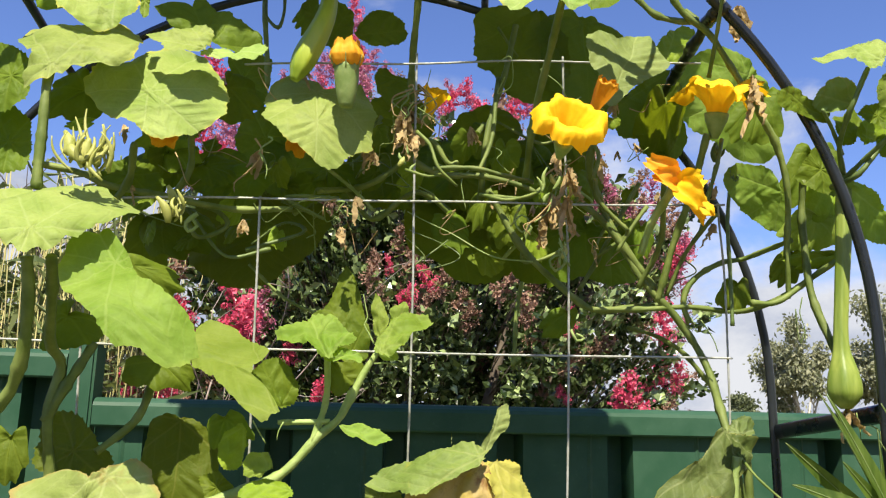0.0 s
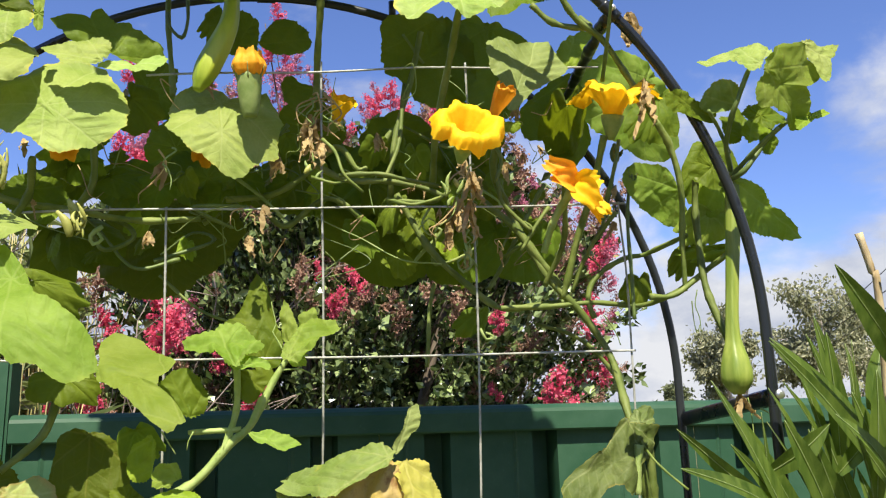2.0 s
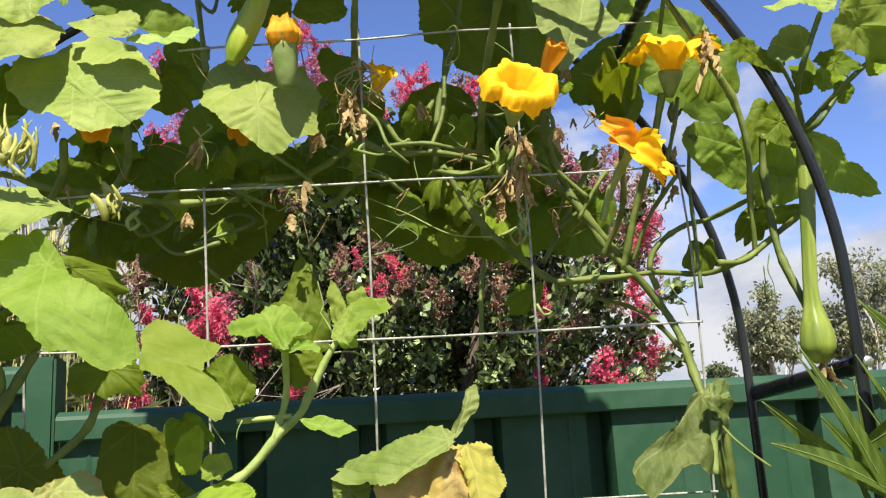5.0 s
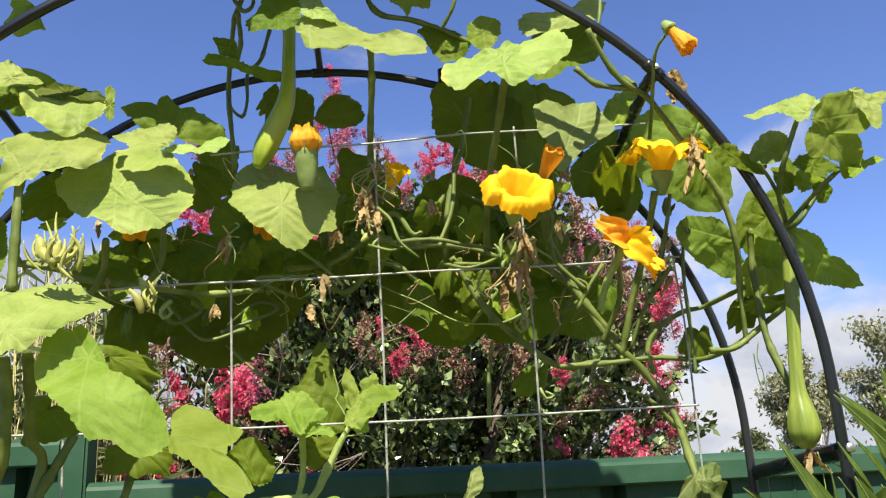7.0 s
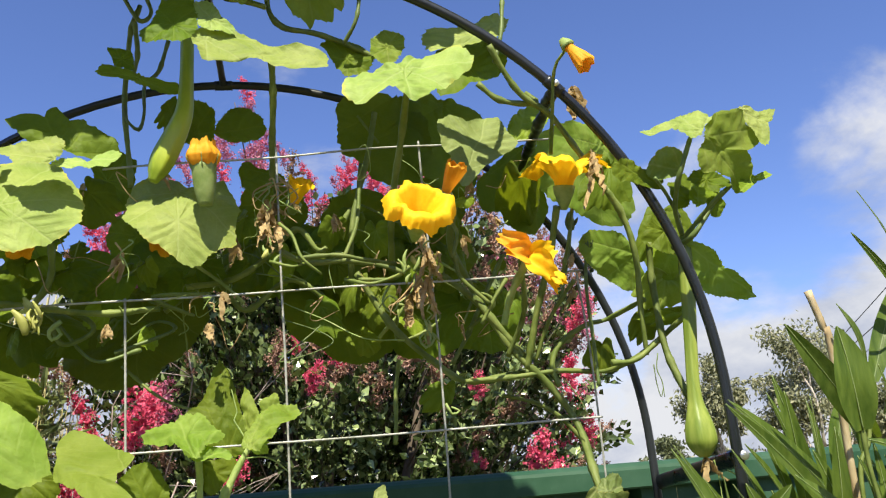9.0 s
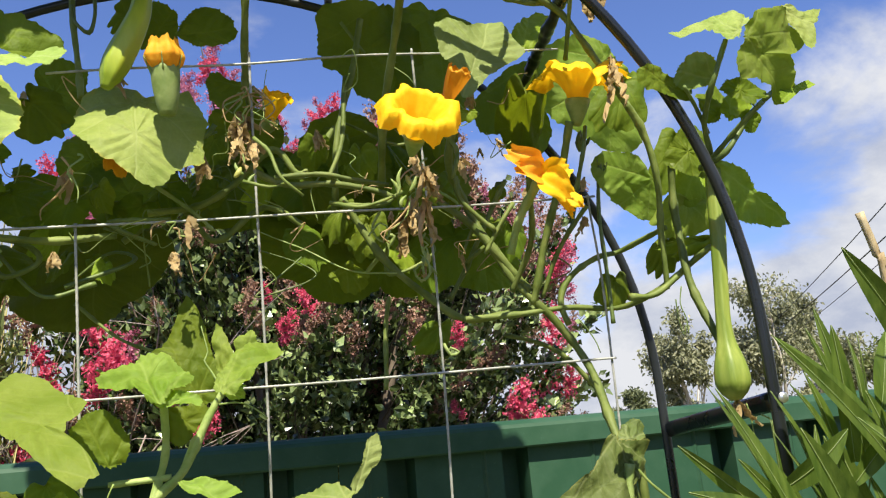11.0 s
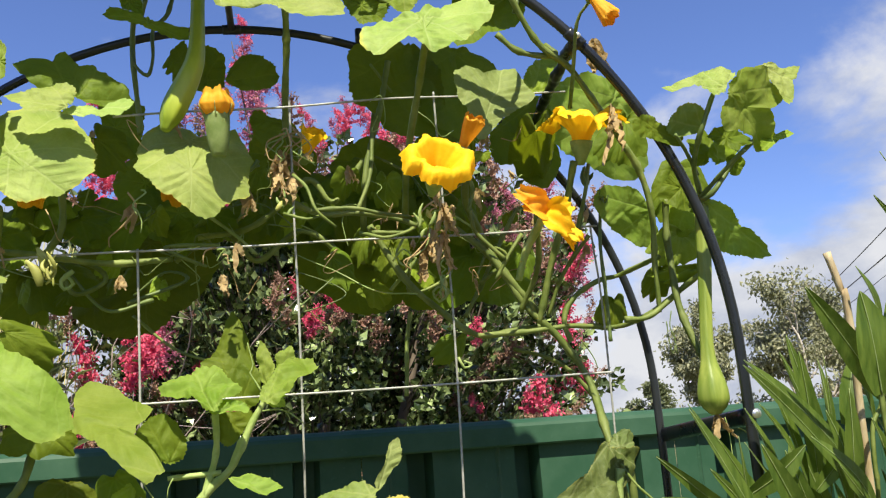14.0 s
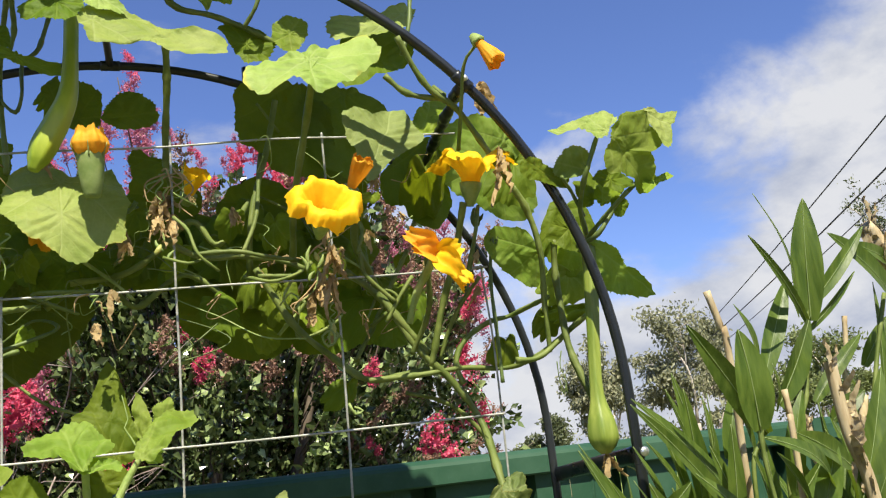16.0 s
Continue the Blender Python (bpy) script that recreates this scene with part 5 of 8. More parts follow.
blade(shoot, (-0.020, 1.050, 1.727), (0.1, -0.752, 0.652), (1.0, 1.6, 4.0, 4.3, 4.4, 3.7, 3.2, 2.8, 2.3, 2.0, 1.9, 2.0, 2.3, 3.1, 3.7, 3.9, 3.4, 2.4, 1.3, 1.0, 0.8, 0.7, 0.8, 0.8), LEAF_YOUNG, root=(-0.026, -0.023), droop=0.06, edge=0.3, crush=2.0, pleat=0.10)
blade(shoot, (-0.043, 1.100, 1.746), (-0.309, -0.928, 0.209), (1.0, 1.0, 0.9, 1.0, 1.1, 1.4, 2.2, 3.4, 2.4, 1.6, 1.2, 0.9, 0.9, 0.8, 0.9, 1.0, 1.4, 1.7, 2.2, 2.0, 1.6, 1.2, 1.1, 1.0), LEAF_YOUNG, root=(0.002, -0.021), droop=0.04, edge=0.3, crush=1.8, pleat=0.10)
blade(shoot, (-0.026, 1.110, 1.748), (0.209, -0.955, 0.209), (1.3, 1.8, 2.0, 2.3, 2.9, 2.0, 1.8, 1.5, 1.4, 1.0, 0.8, 0.7, 0.7, 0.7, 0.8, 1.2, 2.1, 2.1, 1.8, 1.4, 1.2, 1.1, 1.1, 1.1), LEAF_YOUNG, root=(-0.007, -0.021), droop=0.04, edge=0.3, crush=1.8, pleat=0.10)
blade(shoot, (-0.061, 1.040, 1.622), (0.1, -0.718, 0.688), (2.8, 2.1, 1.8, 1.7, 1.6, 1.5, 1.5, 1.7, 1.9, 2.1, 2.6, 2.0, 1.5, 1.1, 0.9, 0.8, 0.8, 0.8, 0.9, 1.1, 1.4, 2.0, 1.9, 3.0), LEAF_YOUNG, root=(-0.022, 0.015), droop=0.04, edge=0.3, crush=1.4, pleat=0.08)
blade(shoot, (-0.196, 1.100, 1.603), (0.1, -0.946, 0.309), (1.3, 1.5, 1.6, 1.9, 2.7, 3.1, 2.4, 2.2, 1.9, 1.6, 1.5, 1.5, 1.4, 1.4, 1.6, 1.8, 2.0, 2.3, 2.2, 2.2, 2.1, 1.6, 1.4, 1.3), LEAF, root=(0.011, 0.027), droop=0.05, edge=0.3)
blade(shoot, (-0.164, 1.050, 1.590), (-0.1, -0.86, 0.5), (1.5, 1.4, 1.4, 1.5, 1.4, 1.4, 1.4, 1.6, 1.7, 1.7, 1.8, 1.7, 1.5, 1.4, 1.5, 1.7, 1.6, 1.4, 1.5, 1.6, 1.5, 1.4, 1.4, 1.6), LEAF_YOUNG, root=(0.014, -0.009), droop=0.08, edge=0.3, crush=1.8, pleat=0.10)
blade(shoot, (-0.154, 1.040, 1.562), (0.1, -0.796, 0.597), (2.7, 2.6, 2.6, 2.2, 1.8, 1.7, 1.7, 1.6, 1.7, 2.0, 2.2, 2.4, 2.7, 2.1, 1.7, 1.5, 1.4, 1.5, 1.3, 1.3, 1.3, 1.4, 1.6, 2.2), LEAF, root=(0.026, 0.004), droop=0.06, edge=0.4)
blade(shoot, (-0.212, 1.130, 1.562), (-0.1, -0.946, 0.309), (1.8, 1.5, 1.3, 1.2, 1.2, 1.4, 1.7, 1.8, 1.8, 2.0, 2.5, 2.1, 1.6, 1.5, 1.5, 1.6, 1.8, 1.7, 1.6, 1.8, 2.1, 2.1, 1.9, 1.8), LEAF_SHADED, root=(0.000, 0.000), droop=0.05, edge=0.4)
blade(shoot, (-0.079, 1.220, 1.758), (0.2, -0.959, 0.2), (2.5, 2.4, 2.6, 2.9, 3.6, 4.9, 7.9, 4.9, 3.7, 3.4, 3.3, 4.2, 4.4, 3.6, 3.3, 3.8, 4.2, 4.6, 5.2, 5.2, 5.3, 4.1, 3.4, 2.9), LEAF_SHADED, root=(0.006, -0.040), droop=0.04, edge=0.3, crush=1.2)
# yellowing and wilted leaves below
blade(vine_main, (0.012, 1.035, 1.586), (-0.249, -0.798, 0.549), (2.9, 5.0, 5.7, 5.4, 4.0, 3.1, 2.6, 2.4, 2.4, 2.6, 2.9, 3.8, 5.9, 6.8, 3.9, 3.4, 3.0, 2.7, 2.1, 1.8, 1.6, 1.7, 2.0, 2.3), LEAF_GREYGREEN, root=(0.046, 0.021), droop=0.1, edge=0.75, crush=0.8, pleat=0.05)
blade(vine_main, (0.093, 1.050, 1.567), (0.349, -0.848, 0.399), (2.6, 2.5, 2.5, 2.8, 3.3, 3.5, 3.3, 3.3, 3.7, 3.4, 2.6, 2.3, 2.1, 2.2, 2.4, 2.9, 3.5, 3.6, 3.4, 2.9, 2.7, 2.7, 2.9, 2.9), LEAF_YELLOW, root=(-0.008, 0.032), droop=0.05, edge=0.6, crush=0.5, pleat=0.05)
blade(vine_main, (0.037, 1.045, 1.555), (0.0, -0.98, 0.2), (4.2, 4.1, 4.4, 5.0, 5.2, 4.4, 3.5, 3.1, 2.9, 3.1, 3.9, 5.2, 5.1, 4.9, 4.7, 4.7, 4.5, 4.5, 4.4, 4.4, 4.7, 5.3, 4.9, 4.5), LEAF_TAN, root=(0.030, 0.043), droop=0.05, edge=0.3, crush=1.0, pleat=0.12)
blade(vine_main, (-0.037, 1.070, 1.557), (-0.1, -0.99, 0.1), (2.0, 2.1, 1.4, 1.0, 1.0, 0.9, 1.0, 1.1, 1.3, 1.6, 2.0, 1.8, 1.7, 1.7, 1.9, 1.8, 1.5, 1.4, 1.4, 1.3, 1.3, 1.5, 1.8, 1.9), LEAF_WILT, root=(0.000, 0.000), droop=0.03, edge=0.3)
blade(vine_main, (0.094, 1.120, 1.631), (0.309, -0.946, 0.1), (1.3, 1.6, 2.0, 2.5, 3.2, 2.6, 1.5, 1.1, 0.8, 0.6, 0.6, 0.6, 0.6, 0.8, 1.2, 2.8, 3.5, 1.7, 1.1, 0.9, 0.8, 0.8, 0.9, 1.1), LEAF_BACK, root=(-0.017, -0.030), droop=0.05, edge=0.7, crush=0.6)
blade(vine_main, (0.338, 1.100, 1.586), (0.1, -0.911, 0.4), (4.1, 6.1, 8.2, 7.1, 6.4, 4.5, 2.5, 2.1, 1.8, 1.9, 2.1, 2.8, 3.9, 6.8, 8.9, 8.4, 3.6, 2.9, 3.0, 4.2, 4.0, 3.5, 3.1, 2.9), LEAF_LIMP, root=(0.031, 0.051), droop=0.1, edge=0.9, crush=1.5, pleat=0.10)
blade(vine_main, (0.367, 1.080, 1.637), (0.2, -0.842, 0.501), (1.7, 1.9, 1.9, 1.7, 1.7, 1.4, 1.1, 1.1, 1.1, 1.2, 1.2, 1.3, 1.8, 2.4, 2.0, 1.6, 1.4, 1.2, 1.2, 1.2, 1.3, 1.4, 1.8, 1.8), LEAF_LIMP, root=(-0.012, -0.009), droop=0.06, edge=0.9, crush=1.2, pleat=0.08)
# stems
stem(vine_main, "stem", [(-0.018, 1.200, 1.977), (0.028, 1.200, 1.954), (0.082, 1.200, 1.953), (0.136, 1.200, 1.944), (0.162, 1.200, 1.934)], 0.0062, 0.005, STEM)
stem(vine_main, "stem", [(0.099, 1.220, 1.940), (0.142, 1.220, 1.868), (0.193, 1.220, 1.819), (0.237, 1.220, 1.787), (0.289, 1.220, 1.790), (0.349, 1.220, 1.795)], 0.007, 0.006, STEM)
stem(vine_main, "stem", [(0.389, 1.130, 1.526), (0.378, 1.120, 1.577), (0.377, 1.140, 1.642), (0.380, 1.200, 1.720), (0.348, 1.200, 1.774), (0.304, 1.200, 1.821), (0.260, 1.200, 1.887), (0.215, 1.200, 1.931)], 0.0078, 0.006, STEM)
stem(vine_main, "stem", [(0.417, 1.250, 1.688), (0.379, 1.250, 1.732), (0.344, 1.250, 1.754), (0.297, 1.250, 1.767)], 0.005, 0.004, STEM)
stem(vine_main, "stem", [(0.365, 1.200, 1.768), (0.357, 1.200, 1.793), (0.362, 1.200, 1.817), (0.382, 1.200, 1.838), (0.414, 1.200, 1.853), (0.448, 1.200, 1.859), (0.466, 1.120, 1.868)], 0.0058, 0.0044, STEM)
stem(vine_main, "stem", [(0.235, 1.200, 1.782), (0.295, 1.200, 1.786), (0.360, 1.200, 1.790), (0.426, 1.200, 1.787), (0.445, 1.160, 1.791), (0.467, 1.130, 1.804), (0.498, 1.080, 1.834)], 0.0056, 0.0046, STEM)
stem(vine_main, "stem", [(0.260, 1.020, 2.179), (0.297, 1.040, 2.126), (0.342, 1.050, 2.096), (0.384, 1.060, 2.041), (0.432, 1.080, 1.971), (0.455, 1.100, 1.909), (0.458, 1.120, 1.846)], 0.0056, 0.005, STEM)
stem(vine_main, "stem", [(0.249, 1.050, 2.141), (0.277, 1.050, 2.119), (0.322, 1.050, 2.116), (0.312, 1.060, 2.135)], 0.0052, 0.005, STEM)
stem(vine_main, "stem", [(0.413, 1.070, 2.003), (0.435, 1.080, 1.967), (0.453, 1.100, 1.893), (0.462, 1.130, 1.796)], 0.006, 0.004, STEM)
stem(vine_main, "stem", [(0.477, 1.100, 1.939), (0.475, 1.110, 1.880), (0.475, 1.100, 1.805), (0.488, 1.080, 1.725)], 0.006, 0.0065, STEM)
stem(vine_main, "petiole", [(0.486, 0.970, 2.032), (0.475, 0.980, 1.999), (0.472, 0.990, 1.986), (0.481, 1.030, 1.962), (0.496, 1.050, 1.933)], 0.0040, 0.0046, STEM_DARK)
stem(vine_main, "petiole", [(0.515, 0.970, 1.961), (0.502, 1.020, 1.939), (0.496, 1.050, 1.926)], 0.0034, 0.0044, STEM_DARK)
stem(vine_main, "petiole", [(0.445, 1.000, 1.991), (0.470, 1.020, 1.977), (0.493, 1.040, 1.955)], 0.0030, 0.0036, STEM_DARK)
stem(vine_main, "tendril", [(0.462, 1.100, 1.791), (0.458, 1.100, 1.772), (0.463, 1.100, 1.757), (0.464, 1.100, 1.738)], 0.0013, 0.0009, STEM_DARK)
stem(vine_main, "petiole", [(0.554, 1.000, 1.986), (0.526, 1.010, 1.961), (0.495, 1.020, 1.925), (0.486, 1.060, 1.919)], 0.004, 0.005, STEM_DARK)
stem(vine_main, "petiole", [(-0.010, 1.100, 2.212), (-0.009, 1.140, 2.150), (-0.008, 1.180, 2.076), (-0.004, 1.200, 2.050)], 0.0068, 0.007, STEM)
stem(vine_main, "petiole", [(0.150, 1.020, 2.115), (0.145, 1.080, 2.066), (0.140, 1.140, 1.987), (0.144, 1.200, 1.950)], 0.0065, 0.0065, STEM)
stem(vine_main, "petiole", [(0.143, 1.240, 2.191), (0.118, 1.240, 2.091), (0.096, 1.240, 1.985), (0.100, 1.300, 1.905)], 0.006, 0.0062, STEM)
stem(vine_main, "petiole", [(0.115, 1.240, 2.186), (0.148, 1.250, 2.149)], 0.003, 0.003, STEM)
stem(vine_main, "stem", [(-0.010, 1.140, 2.352), (-0.012, 1.140, 2.297), (0.007, 1.140, 2.269), (0.050, 1.140, 2.261), (0.089, 1.140, 2.248), (0.132, 1.140, 2.227)], 0.006, 0.005, STEM)
stem(vine_main, "stem", [(-0.013, 1.120, 2.285), (-0.043, 1.120, 2.295), (-0.066, 1.120, 2.298), (-0.085, 1.120, 2.314), (-0.077, 1.120, 2.346)], 0.0055, 0.005, STEM)
stem(vine_main, "petiole", [(0.117, 1.100, 2.338), (0.105, 1.100, 2.266), (0.086, 1.120, 2.234)], 0.004, 0.004, STEM_DARK)
stem(vine_main, "petiole", [(0.297, 1.040, 2.293), (0.284, 1.040, 2.216), (0.268, 1.040, 2.166)], 0.004, 0.004, STEM_DARK)
stem(vine_main, "stem", [(-0.191, 1.250, 2.363), (-0.206, 1.250, 2.314), (-0.210, 1.250, 2.230), (-0.205, 1.250, 2.149), (-0.201, 1.250, 2.079)], 0.0055, 0.0055, STEM)
stem(vine_main, "stem", [(-0.228, 1.240, 2.405), (-0.202, 1.240, 2.347), (-0.189, 1.240, 2.332), (-0.177, 1.240, 2.347), (-0.188, 1.240, 2.386), (-0.182, 1.240, 2.426)], 0.005, 0.004, STEM_DARK)
stem(vine_main, "stem", [(-0.197, 1.240, 2.327), (-0.194, 1.240, 2.280), (-0.200, 1.240, 2.243)], 0.006, 0.004, STEM)
stem(vine_main, "stem", [(-0.150, 1.240, 2.300), (-0.163, 1.240, 2.253), (-0.183, 1.240, 2.229), (-0.184, 1.240, 2.184), (-0.190, 1.240, 2.160), (-0.205, 1.240, 2.175), (-0.208, 1.240, 2.197)], 0.0045, 0.003, STEM_DARK)
stem(vine_left, "petiole", [(-0.400, 1.035, 2.000), (-0.401, 1.020, 1.968), (-0.399, 1.020, 1.913), (-0.396, 1.020, 1.856)], 0.0065, 0.0075, STEM)
stem(vine_left, "petiole", [(-0.385, 0.980, 1.779), (-0.384, 1.000, 1.726), (-0.390, 1.020, 1.684), (-0.412, 1.040, 1.644), (-0.470, 1.060, 1.600)], 0.0082, 0.0090, STEM)
stem(vine_left, "petiole", [(-0.362, 0.980, 1.780), (-0.376, 1.050, 1.710), (-0.371, 1.080, 1.684), (-0.380, 1.080, 1.629), (-0.372, 1.100, 1.540)], 0.0072, 0.0080, STEM)
stem(vine_left, "petiole", [(-0.348, 1.100, 1.710), (-0.369, 1.080, 1.661), (-0.382, 1.080, 1.629)], 0.0072, 0.0080, STEM)
stem(vine_left, "petiole", [(-0.288, 1.120, 1.671), (-0.302, 1.120, 1.634), (-0.334, 1.100, 1.599)], 0.007, 0.006, STEM)
stem(vine_left, "petiole", [(-0.326, 1.100, 1.936), (-0.341, 1.140, 1.904), (-0.372, 1.160, 1.874), (-0.415, 1.180, 1.870)], 0.006, 0.006, STEM)
stem(vine_left, "petiole", [(-0.280, 1.180, 1.985), (-0.280, 1.180, 1.934), (-0.300, 1.180, 1.897)], 0.006, 0.006, STEM)
stem(vine_left, "stem", [(-0.468, 1.200, 1.937), (-0.414, 1.200, 1.929), (-0.372, 1.200, 1.913), (-0.304, 1.200, 1.903), (-0.221, 1.200, 1.892), (-0.152, 1.200, 1.895)], 0.0065, 0.006, STEM)
stem(vine_left, "stem", [(-0.308, 1.220, 1.908), (-0.251, 1.220, 1.895), (-0.236, 1.220, 1.875), (-0.270, 1.220, 1.858), (-0.285, 1.220, 1.880)], 0.005, 0.004, STEM)
stem(vine_main, "stem", [(-0.215, 1.320, 1.844), (-0.158, 1.300, 1.796), (-0.111, 1.280, 1.772)], 0.0034, 0.0028, STEM)
stem(vine_main, "petiole", [(0.165, 1.300, 1.832), (0.156, 1.300, 1.784), (0.149, 1.300, 1.714)], 0.0045, 0.0045, STEM)
stem(vine_main, "petiole", [(0.354, 1.100, 1.991), (0.346, 1.140, 1.929), (0.329, 1.180, 1.839), (0.319, 1.200, 1.797)], 0.0065, 0.0065, STEM)
stem(vine_main, "petiole", [(0.299, 1.100, 1.941), (0.310, 1.160, 1.866), (0.297, 1.200, 1.813)], 0.005, 0.005, STEM)
stem(vine_main, "petiole", [(0.318, 1.240, 1.967), (0.268, 1.240, 1.885), (0.252, 1.240, 1.853), (0.229, 1.240, 1.814)], 0.0045, 0.0045, STEM)
stem(vine_main, "petiole", [(0.221, 1.120, 2.003), (0.216, 1.150, 1.958), (0.249, 1.200, 1.924), (0.272, 1.200, 1.876), (0.317, 1.200, 1.812)], 0.007, 0.007, STEM)
stem(vine_main, "petiole", [(0.385, 1.150, 1.904), (0.351, 1.180, 1.854), (0.332, 1.200, 1.804)], 0.004, 0.004, STEM)
stem(vine_main, "petiole", [(0.382, 1.120, 1.994), (0.374, 1.120, 1.954), (0.364, 1.160, 1.895)], 0.0035, 0.0035, STEM_DARK)
stem(vine_main, "stem", [(0.103, 1.260, 2.048), (0.056, 1.260, 1.987), (0.024, 1.260, 2.018), (-0.022, 1.260, 1.975), (-0.067, 1.260, 1.948), (-0.127, 1.260, 1.937)], 0.006, 0.006, STEM)
stem(vine_main, "stem", [(-0.157, 1.300, 1.914), (-0.097, 1.300, 1.958), (-0.048, 1.300, 1.912), (0.014, 1.300, 1.956), (0.079, 1.300, 1.910)], 0.006, 0.006, STEM)
stem(vine_main, "stem", [(0.101, 1.200, 1.925), (0.146, 1.200, 1.927), (0.169, 1.200, 1.944)], 0.005, 0.004, STEM)
SHOOT_LINE = [(-0.241, 1.120, 1.538), (-0.184, 1.120, 1.560), (-0.143, 1.120, 1.578), (-0.108, 1.120, 1.617), (-0.084, 1.120, 1.640), (-0.061, 1.120, 1.683), (-0.044, 1.120, 1.710), (-0.031, 1.120, 1.729)]
stem(shoot, "stem", SHOOT_LINE, 0.0095, 0.0053, STEM_PALE)
bristles(shoot, SHOOT_LINE, 0.0063, 0.0035)
stem(shoot, "petiole", [(-0.093, 1.120, 1.633), (-0.121, 1.120, 1.633), (-0.151, 1.120, 1.633)], 0.0048, 0.004, STEM_PALE)
stem(shoot, "petiole", [(-0.112, 1.120, 1.610), (-0.101, 1.120, 1.655), (-0.101, 1.110, 1.705)], 0.0062, 0.0055, STEM_PALE)
stem(shoot, "petiole", [(-0.084, 1.120, 1.638), (-0.070, 1.120, 1.670), (-0.065, 1.120, 1.664)], 0.004, 0.003, STEM_PALE)
stem(vine_main, "stem", [(0.377, 1.120, 1.610), (0.382, 1.080, 1.584), (0.409, 1.060, 1.554)], 0.0024, 0.002, STEM)
stem(vine_main, "petiole", [(0.370, 1.100, 1.603), (0.365, 1.100, 1.578), (0.363, 1.100, 1.547)], 0.007, 0.006, STEM_PALE)
stem(vine_main, "stem", [(0.410, 1.120, 1.785), (0.441, 1.120, 1.788), (0.480, 1.120, 1.816), (0.510, 1.120, 1.837), (0.529, 1.120, 1.851)], 0.0055, 0.005, STEM)
# root stems from the ground
stem(vine_main, "stem", [(0.42, 1.16, 0), (0.40, 1.17, 0.5), (0.43, 1.15, 1.1), (0.392, 1.13, 1.64)], 0.009, 0.008, STEM)
stem(vine_left, "stem", [(-0.42, 1.1, 0), (-0.46, 1.1, 0.6), (-0.5, 1.08, 1.2), (-0.48, 1.06, 1.62)], 0.01, 0.009, STEM)
stem(shoot, "stem", [(-0.3, 1.12, 0), (-0.32, 1.13, 0.5), (-0.36, 1.12, 1.1), (-0.31, 1.12, 1.54)], 0.011, 0.012, STEM_PALE)
stem(vine_main, "petiole", [(0.414, 1.170, 1.945), (0.409, 1.170, 1.883), (0.407, 1.170, 1.821), (0.407, 1.170, 1.764)], 0.0034, 0.0036, STEM_DARK)
stem(vine_main, "petiole", [(0.395, 1.170, 1.976), (0.388, 1.170, 1.939), (0.370, 1.170, 1.884)], 0.003, 0.0034, STEM_DARK)
bud_spindle(vine_main, (0.413, 1.165, 1.960), 0.026, 0.0065)
bud_spindle(vine_main, (0.395, 1.165, 1.993), 0.026, 0.0065)
# tendrils
stem(vine_main, "tendril", [(0.487, 1.050, 1.654), (0.490, 1.050, 1.638), (0.491, 1.050, 1.618), (0.491, 1.050, 1.602)], 0.0012, 0.0008, STEM_PALE)
stem(vine_main, "tendril", [(0.502, 1.050, 1.641), (0.514, 1.050, 1.634), (0.515, 1.050, 1.618)], 0.0014, 0.0008, STEM_PALE)
stem(shoot, "tendril", [(-0.051, 1.100, 1.719), (-0.057, 1.100, 1.731), (-0.062, 1.100, 1.741), (-0.058, 1.100, 1.750), (-0.062, 1.100, 1.776)], 0.0016, 0.0008, STEM_PALE)
stem(shoot, "tendril", [(-0.050, 1.100, 1.697), (-0.031, 1.100, 1.698), (-0.015, 1.100, 1.692), (-0.002, 1.100, 1.682)], 0.0016, 0.001, STEM_PALE)
stem(shoot, "tendril", [(-0.178, 1.100, 1.633), (-0.171, 1.100, 1.622), (-0.162, 1.100, 1.610)], 0.0014, 0.0008, STEM_PALE)
stem(shoot, "tendril", [(-0.145, 1.100, 1.632), (-0.150, 1.100, 1.622), (-0.151, 1.100, 1.613)], 0.0014, 0.0008, STEM_PALE)
stem(vine_main, "tendril", [(0.182, 1.180, 1.939), (0.175, 1.180, 1.908), (0.163, 1.180, 1.889), (0.155, 1.180, 1.885)], 0.0016, 0.001, STEM_PALE)
stem(vine_main, "tendril", [(0.138, 1.180, 1.914), (0.127, 1.180, 1.891), (0.138, 1.180, 1.876), (0.149, 1.180, 1.888), (0.138, 1.180, 1.899), (0.123, 1.180, 1.883)], 0.0025, 0.0015, STEM_PALE)
stem(vine_main, "tendril", [(0.182, 1.180, 1.853), (0.193, 1.180, 1.838), (0.181, 1.180, 1.827), (0.174, 1.180, 1.841), (0.189, 1.180, 1.849), (0.200, 1.180, 1.835)], 0.003, 0.002, STEM_PALE)
stem(vine_main, "tendril", [(0.188, 1.180, 1.883), (0.184, 1.180, 1.875), (0.191, 1.180, 1.870), (0.184, 1.180, 1.864), (0.191, 1.180, 1.859), (0.184, 1.180, 1.853)], 0.0018, 0.0012, STEM_PALE)
stem(vine_main, "tendril", [(0.071, 1.200, 1.961), (0.060, 1.200, 1.945), (0.064, 1.200, 1.923), (0.068, 1.200, 1.909)], 0.0014, 0.0008, STEM_PALE)
stem(vine_main, "tendril", [(0.026, 1.200, 1.966), (0.048, 1.200, 1.960), (0.078, 1.200, 1.966), (0.108, 1.200, 1.948)], 0.0014, 0.0008, STEM_PALE)
stem(vine_main, "tendril", [(0.204, 1.200, 1.755), (0.212, 1.200, 1.741), (0.223, 1.200, 1.745), (0.213, 1.200, 1.751)], 0.003, 0.002, STEM_PALE)
